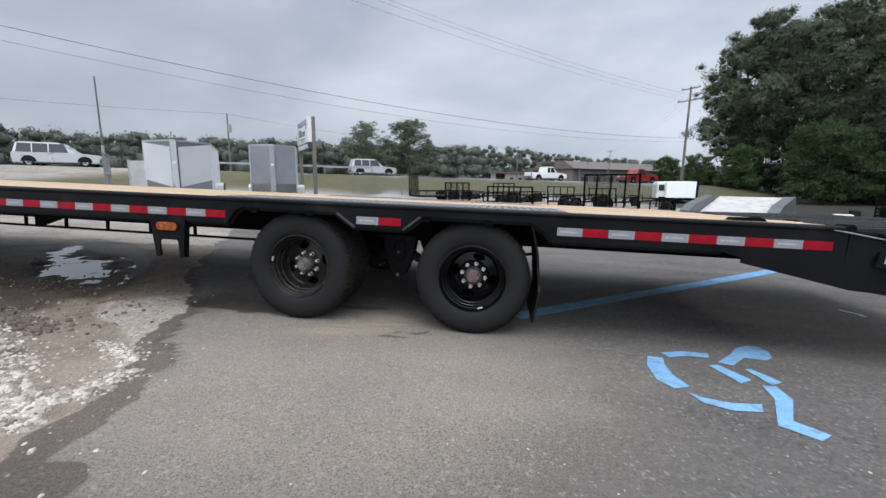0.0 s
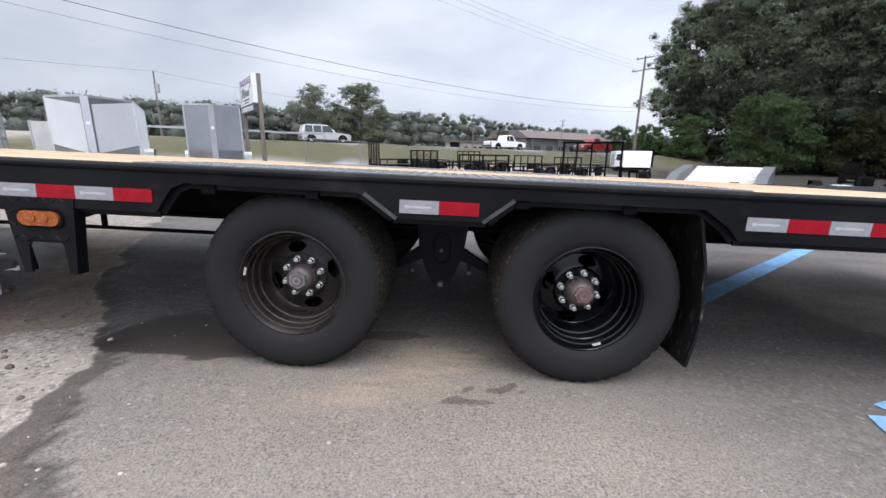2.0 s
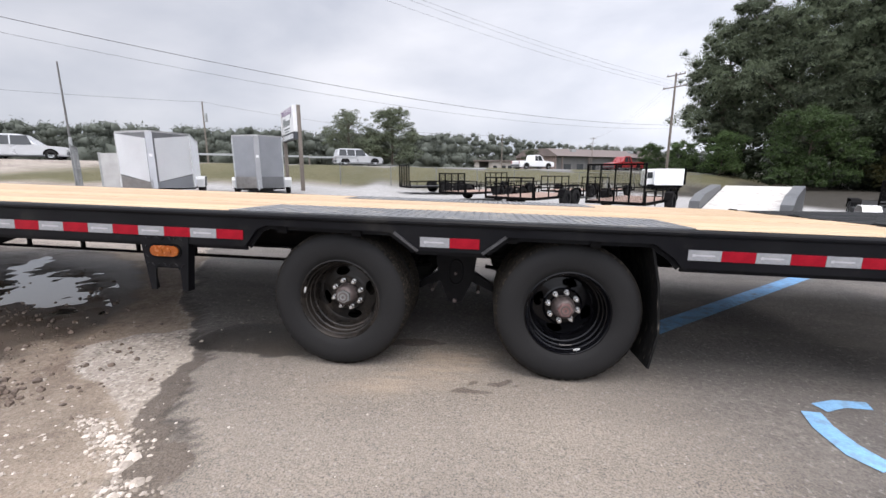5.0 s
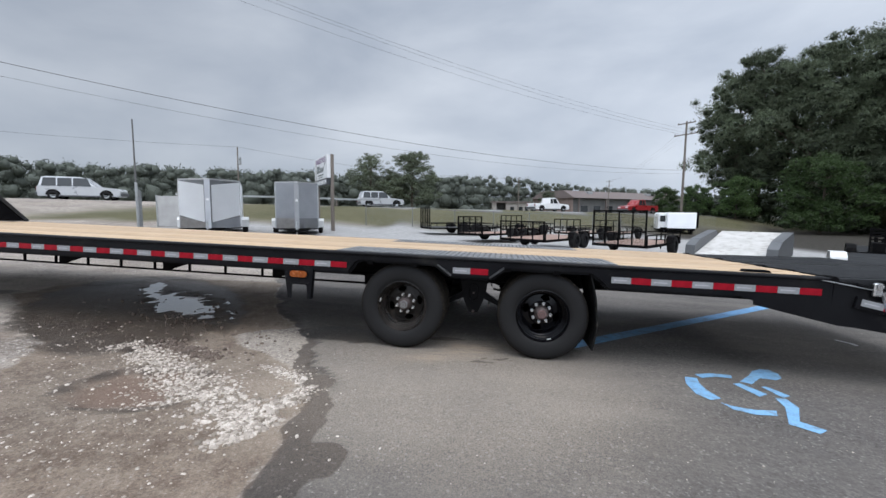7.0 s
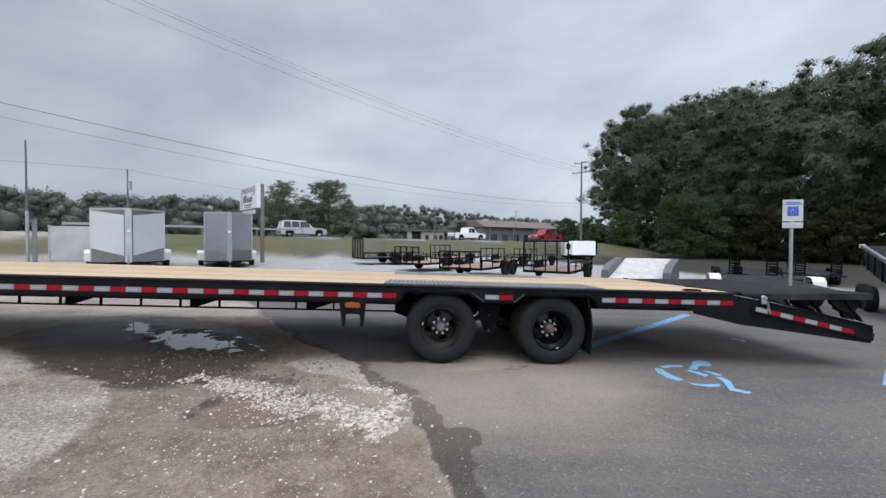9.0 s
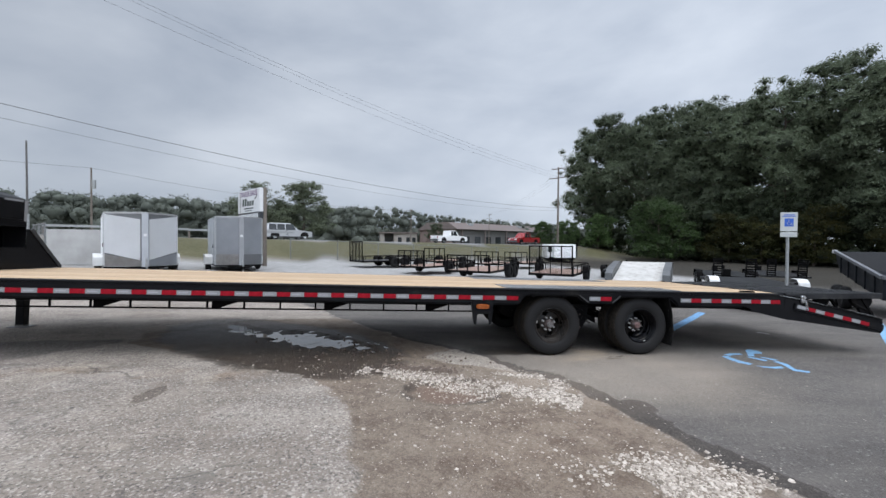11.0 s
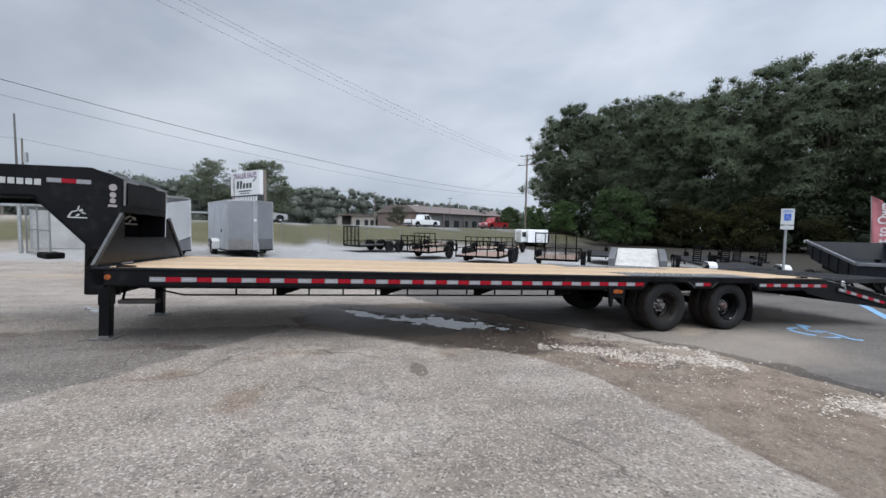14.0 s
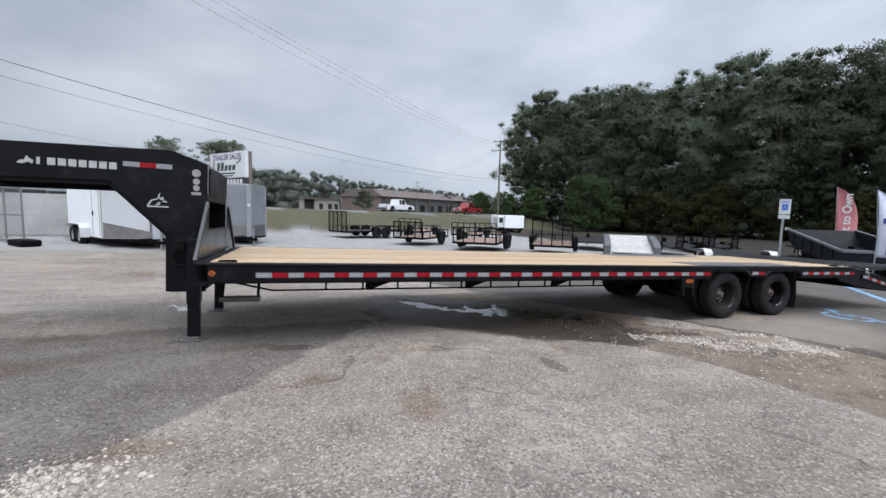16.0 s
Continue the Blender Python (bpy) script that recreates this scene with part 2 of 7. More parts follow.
BLUE_PAINT_OLD = surface("worn_blue_road_paint", (0.10, 0.26, 0.47), (0.16, 0.36, 0.60), 5, 0.8, 0.9, 0, 90, 0.3, 0.1, dirt=(0.10, 0.12, 0.14), dirt_amount=0.55)
SIGN_WHITE = surface("sign_white", (0.66, 0.66, 0.66), (0.60, 0.60, 0.60), 2, 0.45)
PLATE_WHITE = surface("dull_sign_white", (0.46, 0.475, 0.465), (0.40, 0.415, 0.405), 3, 0.5)
SIGN_BLUE = surface("sign_blue", (0.02, 0.09, 0.42), (0.03, 0.11, 0.46), 6, 0.4)
SIGN_DARK = surface("sign_dark", (0.025, 0.028, 0.035), (0.035, 0.04, 0.045), 6, 0.5)
SIGN_PURPLE = surface("sign_purple", (0.10, 0.035, 0.12), (0.13, 0.05, 0.14), 6, 0.5)
SIGN_GREEN = surface("sign_green_black", (0.02, 0.035, 0.03), (0.03, 0.05, 0.04), 6, 0.5)
FLAG_RED = surface("red_flag_cloth", (0.46, 0.16, 0.175), (0.52, 0.20, 0.215), 2, 0.8, 0.9, 0, 40, 0.1, 0.05)
FLAG_WHITE = surface("pale_flag_cloth", (0.62, 0.64, 0.76), (0.68, 0.70, 0.80), 2, 0.8, 0.9, 0, 40, 0.1, 0.05)
FLAG_NAVY = surface("navy_print", (0.05, 0.05, 0.22), (0.06, 0.06, 0.26), 4, 0.8)
WIRE = surface("black_cable", (0.05, 0.05, 0.052), (0.07, 0.07, 0.072), 4, 0.7)
CAR_SILVER = surface("silver_car_paint", (0.44, 0.445, 0.45), (0.48, 0.485, 0.49), 1, 0.25, 0.35, 0.4, coat=0.5, bump=0)
CAR_WHITE = surface("white_car_paint", (0.75, 0.75, 0.74), (0.7, 0.7, 0.7), 1, 0.25, 0.35, 0.0, coat=0.5, bump=0)
CAR_RED = surface("red_car_paint", (0.26, 0.018, 0.02), (0.23, 0.018, 0.02), 1, 0.25, 0.35, 0.0, coat=0.5, bump=0)
CAR_GLASS = surface("tinted_glass", (0.02, 0.023, 0.025), (0.03, 0.033, 0.035), 1, 0.08, 0.12, 0.0, bump=0)
BARK = surface("bark", (0.075, 0.058, 0.045), (0.12, 0.10, 0.08), 2.5, 0.9, 0.98, 0, 25, 0.35, 0.4, stretch=(3, 3, 0.6))
# lifted and greyed: the veil of haze over the crowns is in this colour
LEAF = leaf_material("leaf_green_hazed", (0.064, 0.086, 0.052), (0.150, 0.178, 0.112), (0.102, 0.122, 0.080), 0.10)
# shade under the wood is put into these near-black leaf colours
LEAF_SHADED = leaf_material("leaf_undergrowth_shaded", (0.014, 0.022, 0.010), (0.026, 0.036, 0.016), (0.020, 0.026, 0.013), 0.10)
LEAF_BRIGHT = leaf_material("leaf_light_green", (0.040, 0.072, 0.024), (0.082, 0.128, 0.046), (0.054, 0.086, 0.031), 0.16)
LEAF_YELLOW = leaf_material("leaf_yellow_green", (0.026, 0.030, 0.011), (0.064, 0.054, 0.016), (0.026, 0.032, 0.012), 0.12)
# haze over the far woods is put into this paler, greyer leaf colour
LEAF_FAR_HAZE = leaf_material("leaf_far_haze", (0.076, 0.086, 0.072), (0.098, 0.108, 0.088), (0.086, 0.096, 0.079), 0.05)
LEAF_AIRY = leaf_material("leaf_pale_green", (0.085, 0.102, 0.066), (0.130, 0.150, 0.095), (0.105, 0.122, 0.08), 0.3)
DUMP_GREY = surface("dark_grey_steel", (0.008, 0.0095, 0.0125), (0.013, 0.015, 0.019), 2, 0.4, 0.55, 0, 40, 0.15, 0.05, spec=0.12)
FENDER_GREY = surface("grey_fender_plastic", (0.075, 0.078, 0.082), (0.10, 0.104, 0.108), 2, 0.5, 0.6)

FENCE_WIRE = surface("dull_fence_wire", (0.20, 0.205, 0.205), (0.15, 0.155, 0.155), 12, 0.6, 0.7, 0.3, 60, 0.12, 0.05)
FENCE_DIRTY = surface("grimy_white_sheet", (0.40, 0.395, 0.385), (0.31, 0.305, 0.295), 1.2, 0.5, 0.65, 0.0, 30, 0.1, 0.03)
RAMP_WHITE = surface("worn_white_sheet", (0.50, 0.485, 0.46), (0.40, 0.385, 0.36), 2.0, 0.5, 0.65, 0.0, 30, 0.12, 0.05, dirt=(0.25, 0.22, 0.19), dirt_amount=0.35)


# ---- mesh helpers ----
def place(x, y, z=0.0):
    """A point of the leaning lot in the level world."""
    return LOT @ Vector((x, y, z))


def mesh_of(bm, material, smooth=False):
    me = bpy.data.meshes.new("mesh")
    bm.to_mesh(me)
    bm.free()
    for m in material if isinstance(material, (list, tuple)) else [material]:
        me.materials.append(m)
    if smooth:
        me.polygons.foreach_set("use_smooth", [True] * len(me.polygons))
    return me


def part(name, bm, material, parent=None, label="", smooth=False):
    me = mesh_of(bm, material, smooth) if isinstance(bm, bmesh.types.BMesh) else bm
    me.name = name
    ob = new(name, me)
    if parent:
        ob.parent = parent
    if label:
        ob["label"] = label
    return ob


def box(bm, x0, x1, y0, y1, z0, z1, bevel=0.0, m=None, slot=0):
    r = bmesh.ops.create_cube(bm, size=1.0)["verts"]
    bmesh.ops.transform(bm, verts=r, matrix=Matrix.Translation(((x0 + x1) / 2, (y0 + y1) / 2, (z0 + z1) / 2)) @ Matrix.Diagonal((abs(x1 - x0), abs(y1 - y0), abs(z1 - z0), 1)))
    faces = {f for v in r for f in v.link_faces}
    if bevel:
        edges = list({e for v in r for e in v.link_edges})
        res = bmesh.ops.bevel(bm, geom=edges, offset=bevel, segments=1, affect="EDGES")
        r = list({v for f in res["faces"] for v in f.verts} | {v for v in r if v.is_valid})
        faces = {f for v in r for f in v.link_faces}
    for f in faces:
        f.material_index = slot
    if m is not None:
        bmesh.ops.transform(bm, verts=r, matrix=m)
    return r


def rod(bm, a, b, r=0.02, n=8, r2=None, slot=0):
    a, b = Vector(a), Vector(b)
    d = b - a
    res = bmesh.ops.create_cone(bm, cap_ends=True, segments=n, radius1=r, radius2=r if r2 is None else r2, depth=d.length)["verts"]
    bmesh.ops.transform(bm, verts=res, matrix=Matrix.Translation((a + b) / 2) @ d.to_track_quat("Z", "Y").to_matrix().to_4x4())
    for f in {f for v in res for f in v.link_faces}:
        f.material_index = slot
    return res


def bar(bm, a, b, w=0.05, h=0.05, up=(0, 0, 1), slot=0):
    """A square bar from a to b."""
    a, b = Vector(a), Vector(b)
    d = (b - a)
    z = d.normalized()
    x = z.cross(Vector(up))
    x = x.normalized() if x.length > 1e-4 else Vector((1, 0, 0))
    y = z.cross(x)
    m = Matrix((x, y, z)).transposed().to_4x4()
    m.translation = (a + b) / 2
    return box(bm, -w / 2, w / 2, -h / 2, h / 2, -d.length / 2, d.length / 2, 0, m, slot)


def tube(bm, pts, r=0.02, n=8):
    for a, b in zip(pts, pts[1:]):
        rod(bm, a, b, r, n)
    for p in pts[1:-1]:
        s = bmesh.ops.create_icosphere(bm, subdivisions=1, radius=r * 1.02)["verts"]
        bmesh.ops.translate(bm, verts=s, vec=Vector(p))


def slab(bm, outline, y0, y1, axis="y", slot=0):
    """A plate with an outline in x, z between two y (or in x, y between two z; or in y, z between two x)."""
    def at(p, d):
        return {"y": (p[0], d, p[1]), "z": (p[0], p[1], d), "x": (d, p[0], p[1])}[axis]
    lo, hi = [bm.verts.new(at(p, y0)) for p in outline], [bm.verts.new(at(p, y1)) for p in outline]
    fs = [bm.faces.new(lo), bm.faces.new(hi[::-1])]
    k = len(outline)
    for i in range(k):
        fs.append(bm.faces.new((lo[i], hi[i], hi[(i + 1) % k], lo[(i + 1) % k])))
    for f in fs:
        f.material_index = slot
    bmesh.ops.recalc_face_normals(bm, faces=fs)
    return lo + hi


def lathe(bm, profile, n=48, slot=0, skip=None, closed=False):
    """Turns (radius, y) round the y axis."""
    rings = [[bm.verts.new((r * math.cos(2 * math.pi * i / n), y, r * math.sin(2 * math.pi * i / n))) for i in range(n)] for r, y in profile]
    pairs = list(zip(rings, rings[1:]))
    if closed:
        pairs.append((rings[-1], rings[0]))
    for j, (a, b) in enumerate(pairs):
        for i in range(n):
            if skip and skip(j, i):
                continue
            f = bm.faces.new((a[i], a[(i + 1) % n], b[(i + 1) % n], b[i]))
            f.material_index, f.smooth = slot, True


def thing(name, label, category, group="", m=None, kind=""):
    ob = tagged(new(name), label, category, group, kind)
    if m is not None:
        ob.matrix_basis = m
    return ob


# ---- ground: one sheet out to the horizon ----
def lattice(ix, iy, seed):
    h = (ix.astype(np.int64) * 374761393 + iy.astype(np.int64) * 668265263 + seed * 1274126177) & 0x7FFFFFFF
    h = ((h ^ (h >> 13)) * 1103515245 + 12345) & 0x7FFFFFFF
    h = ((h ^ (h >> 16)) * 69069 + 7) & 0x7FFFFFFF
    return (h & 0xFFFFF) / float(0xFFFFF)


def value_noise(x, y, seed=0):
    ix, iy = np.floor(x), np.floor(y)
    fx, fy = x - ix, y - iy
    fx, fy = fx * fx * (3 - 2 * fx), fy * fy * (3 - 2 * fy)
    a, b = lattice(ix, iy, seed), lattice(ix + 1, iy, seed)
    c, d = lattice(ix, iy + 1, seed), lattice(ix + 1, iy + 1, seed)
    return (a * (1 - fx) + b * fx) * (1 - fy) + (c * (1 - fx) + d * fx) * fy


def fbm(x, y, scale, octaves=4, seed=0):
    total, amp, norm = 0.0, 1.0, 0.0
    for k in range(octaves):
        total = total + amp * value_noise(x * scale * 2 ** k + 17.3 * k, y * scale * 2 ** k - 9.1 * k, seed + k)
        norm, amp = norm + amp, amp * 0.5
    return total / norm


def step01(x, a, b):
    t = np.clip((x - a) / (b - a), 0, 1)
    return t * t * (3 - 2 * t)


ROAD_AZ = radians(31.8)
ROAD_N = (-math.sin(ROAD_AZ), math.cos(ROAD_AZ))


def road_distance(x, y):
    """Metres past the road's middle line."""
    return (x + 3) * ROAD_N[0] + (y - 39.5) * ROAD_N[1]


def road_height(x):
    return 1.45 - 0.012 * np.clip(x, -45, 60)


PUDDLE_Z = -0.160


def ground_fields(x, y):
    """Height and surface kinds of the ground at points of the lot."""
    x, y = np.asarray(x, float), np.asarray(y, float)
    wx = x + 0.32 * (fbm(x, y, 1.6, 4, 3) - 0.5) + 0.10 * (fbm(x, y, 9, 3, 5) - 0.5)
    wy = y + 0.32 * (fbm(x, y, 1.6, 4, 8) - 0.5) + 0.10 * (fbm(x, y, 9, 3, 11) - 0.5)
    xr = np.interp(wy, (-9, -2.98, -2.42, -1.94, -1.55, -1.2, -0.75, -0.4, 0.0, 0.3, 0.85, 2, 3.05, 9, 12), (8.3, 7.2, 7.09, 6.95, 6.90, 6.81, 6.64, 6.38, 6.1, 5.83, 5.35, 4.6, 4.02, 0.6, -1))
    edge = xr - 0.05 - 0.15 * step01(-wy, -0.2, 0.5)
    xl = np.interp(wy, (-9, -3, -2.1, -1.6, -0.7, -0.4, 0.3, 0.9, 1.6, 2.5, 3.0, 3.3, 9), (4.9, 4.64, 4.52, 4.42, 4.05, 3.55, 2.6, 1.5, 1.3, 2.0, 3.2, 4.3, 9))
    dirt = step01(np.minimum(wx - xl, edge - wx), -0.12, 0.12) * step01(-wy, -3.3, -2.9)
    island = step01(0.85 * np.clip(1 - ((wy + 0.06) / 0.5) ** 2, 0, 1) - (xr - wx), -0.10, 0.10) * step01(xr - wx, -0.05, 0.03)
    dirt = dirt * (1 - island)
    fresh = step01(wx - edge, -0.10, 0.10)
    lot_patch = step01(0.28 - wx + (wy + 0.64) * 0.75, -0.1, 0.25) * step01(1.1 - wy, -0.2, 0.3) * step01(wx + 6.5, 0, 1.5)
    patch = step01(1.0 - ((wx - 6.27) / 0.42) ** 4 - ((wy - 0.36) / 0.27) ** 4, -0.35, 0.35)
    seam = np.interp(wy, (-5, -2.63, -2.08, -1.5, -0.76, -0.26), (0.9, 1.15, 1.33, 1.46, 1.75, 2.04))
    dull = np.maximum(lot_patch, 0.40 * step01(wx - seam, -0.20, 0.25) * step01(seam + 1.25 - wx, -0.45, 0.45) * step01(-0.15 - wy, 0, 0.3))
    rust = np.zeros_like(x)
    for sx, sy, rx, ry in ((1.62, -0.42, 0.50, 0.20), (0.42, -0.95, 0.30, 0.16), (-0.28, -1.36, 0.32, 0.14), (0.10, 0.10, 0.45, 0.12), (1.25, -1.7, 0.16, 0.5), (-0.55, -1.75, 0.4, 0.2), (2.9, -0.55, 0.6, 0.22), (-2.2, 0.9, 0.9, 0.3), (-2.67, 5.83, 1.1, 0.45), (-1.9, -0.2, 0.8, 0.25), (-3.4, 1.6, 1.2, 0.4)):
        rust = np.maximum(rust, step01(1.0 - np.hypot((wx - sx) / rx, (wy - sy) / ry), -0.6, 0.9))
    rust = rust * step01(fbm(x, y, 3.4, 5, 33), 0.40, 0.62)
    # wet ground round the puddle
    u, v = (wx - 3.15) * 0.72 - (wy - 1.35) * 0.69, (wx - 3.15) * 0.69 + (wy - 1.35) * 0.72
    wet = step01(1.0 - np.hypot((u - 0.2) / 2.6, (v + 0.15) / 1.25), -0.10, 0.34) * (1 - 0.8 * island)
    wet = np.maximum(wet, patch)
    damp = step01(np.minimum(wx - edge, xr - wx), -0.05, 0.05) * step01(1.9 - wy, 0, 0.5)
    spots = ((7.60, -0.07, 0.055, 0.035), (7.69, -0.10, 0.045, 0.026), (7.80, 0.0, 0.06, 0.032), (7.885, 0.035, 0.035, 0.022), (7.64, 0.0, 0.03, 0.02), (7.76, -0.07, 0.025, 0.018), (7.84, 0.07, 0.028, 0.018), (7.26, 0.48, 0.24, 0.07), (2.80, -1.08, 0.10, 0.24), (6.94, -1.64, 0.15, 0.17), (0.35, 0.0, 0.25, 0.10))
    for sx, sy, rx, ry in spots:
        damp = np.maximum(damp, step01(1.0 - np.hypot((0.7 * x + 0.3 * wx - sx) / rx, (0.7 * y + 0.3 * wy - sy) / ry), -0.15, 0.35))
    crack = step01(0.030 - np.abs(wx - xr - 0.02), 0.0, 0.02) * step01(2.6 - wy, 0, 0.6) * step01(wy + 1.0, 0, 0.6)
    # the pool: a broad end and a thin broken tail
    pu, pv = (wx - 3.65) * 0.766 - (wy - 1.20) * 0.643, (wx - 3.65) * 0.643 + (wy - 1.20) * 0.766
    basin = np.minimum(np.hypot(pu / 0.95, pv / 0.32), 0.15 + np.hypot((pu + 1.45) / 0.8, (pv + 0.12) / 0.19))
    pool = step01(1.55 - basin, -0.10, 0.45)
    hole = np.hypot((wx - 5.40) / 0.46, (wy + 1.12) / 0.33)
    hollow = step01(1.0 - hole, -0.1, 0.5)
    wet = np.maximum(wet, 0.55 * step01(0.20 - np.abs(hole - 0.95), -0.1, 0.12) * step01(fbm(x, y, 3.1, 3, 43), 0.38, 0.6))
    su, sv = (wx - 7.38) * 0.80 + (wy - 0.10) * 0.60, (wy - 0.10) * 0.80 - (wx - 7.38) * 0.60
    sand = step01(1.0 - np.hypot(su / 0.75, sv / 0.24), -0.1, 0.8) * (0.45 + 0.55 * fbm(x, y, 5, 3, 21))
    sand = np.maximum(sand, 0.8 * step01(1.0 - np.hypot((wx - -4.72) / 1.3, (wy - 6.98) / 0.55), -0.2, 0.5))
    dust = step01(1.0 - np.hypot((wx - 7.5) / 2.1, (wy + 0.62) / 1.55), 0.0, 0.6) * (0.45 + 0.55 * fbm(x, y, 1.1, 4, 23))
    lot_gravel = step01(wy - 10.5 - 2.0 * (fbm(x, y, 0.25, 3, 31) - 0.5), 0, 1.0) * step01(wx + 11, 0, 2)
    d = road_distance(x, y)
    fence = (wx + 1.6) * ROAD_N[0] + (wy - 23.4) * ROAD_N[1]
    grass = step01(fence, -0.2, 0.5) * (1 - step01(-15 - wx + 0.4 * (wy - 20), 0, 2.5))
    grass = np.maximum(grass, step01(d, 5.5, 6.5))
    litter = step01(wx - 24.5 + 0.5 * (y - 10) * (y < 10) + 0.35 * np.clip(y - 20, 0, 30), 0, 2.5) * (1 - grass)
    road = step01(4.2 - np.abs(d), 0, 0.3)
    hollow_z = -0.05 * hollow
    z = -0.0252 * np.clip(x, -16, 24) - 0.0276 * np.clip(y, -16, 4) - 0.032 * np.clip(y - 9, 0, 6) * step01(x, 0.5, 2.5)
    z = z + dirt * (-0.022 + 0.02 * (fbm(x, y, 3, 4, 51) - 0.5)) + hollow_z + 0.006 * (fbm(x, y, 0.8, 3, 61) - 0.5)
    pool_bed = PUDDLE_Z + 0.036 * (np.clip(basin, 0.35, 2.0) - 0.92) + 0.012 * (fbm(x, y, 1.7, 4, 71) - 0.5) + 0.062 * (fbm(x, y, 9, 4, 77) - 0.5)
    z = z * (1 - pool) + pool_bed * pool
    rise = step01(d, -17, -4.5)
    z = z * (1 - rise) + road_height(x) * rise
    return z, dict(dirt=dirt * (1 - road), fresh=fresh, wet=wet, sand=sand, hollow=hollow, lot_gravel=lot_gravel * (1 - grass) * (1 - road) * (1 - litter), grass=grass * (1 - road), litter=litter * (1 - road), road=road, pool=pool, crack=crack, dust=dust, dull=dull, damp=damp, rust=rust)


def ground_at(x, y):
    return float(ground_fields(np.array([x]), np.array([y]))[0][0])


def stretched(fine_lo, fine_hi, fine, far):
    core = list(np.arange(fine_lo, fine_hi + 1e-6, fine))
    up, s = [], fine
    while core[-1] + sum(up) < far:
        s = min(s * 1.16, 60)
        up.append(s)
    right = list(core[-1] + np.cumsum(up))
    left = [fine_lo - (q - core[-1]) for q in right][::-1]
    return np.array(left + core + right)


def build_ground():
    xs, ys = stretched(-3.5, 11.0, 0.045, 900), stretched(-5.5, 4.0, 0.045, 900)
    gx, gy = np.meshgrid(xs, ys)
    z, kinds = ground_fields(gx.ravel(), gy.ravel())
    nx, ny = len(xs), len(ys)
    co = np.stack((gx.ravel(), gy.ravel(), z), 1)
    i = np.arange((nx - 1) * (ny - 1))
    a = (i // (nx - 1)) * nx + i % (nx - 1)
    quads = np.stack((a, a + 1, a + nx + 1, a + nx), 1)
    me = bpy.data.meshes.new("ground")
    me.vertices.add(len(co))
    me.vertices.foreach_set("co", co.ravel())
    me.loops.add(quads.size)
    me.loops.foreach_set("vertex_index", quads.ravel().astype(np.int32))
    me.polygons.add(len(quads))
    me.polygons.foreach_set("loop_start", np.arange(0, quads.size, 4, dtype=np.int32))
    me.polygons.foreach_set("use_smooth", np.ones(len(quads), bool))
    for key, v in kinds.items():
        me.attributes.new(key, "FLOAT", "POINT").data.foreach_set("value", v.astype(np.float32))
    me.update(calc_edges=True)
    me.materials.append(ground_material())
    return tagged(new("ground", me), "worn grey asphalt lot with a muddy strip, grass verge and road", "ground", kind="structure")


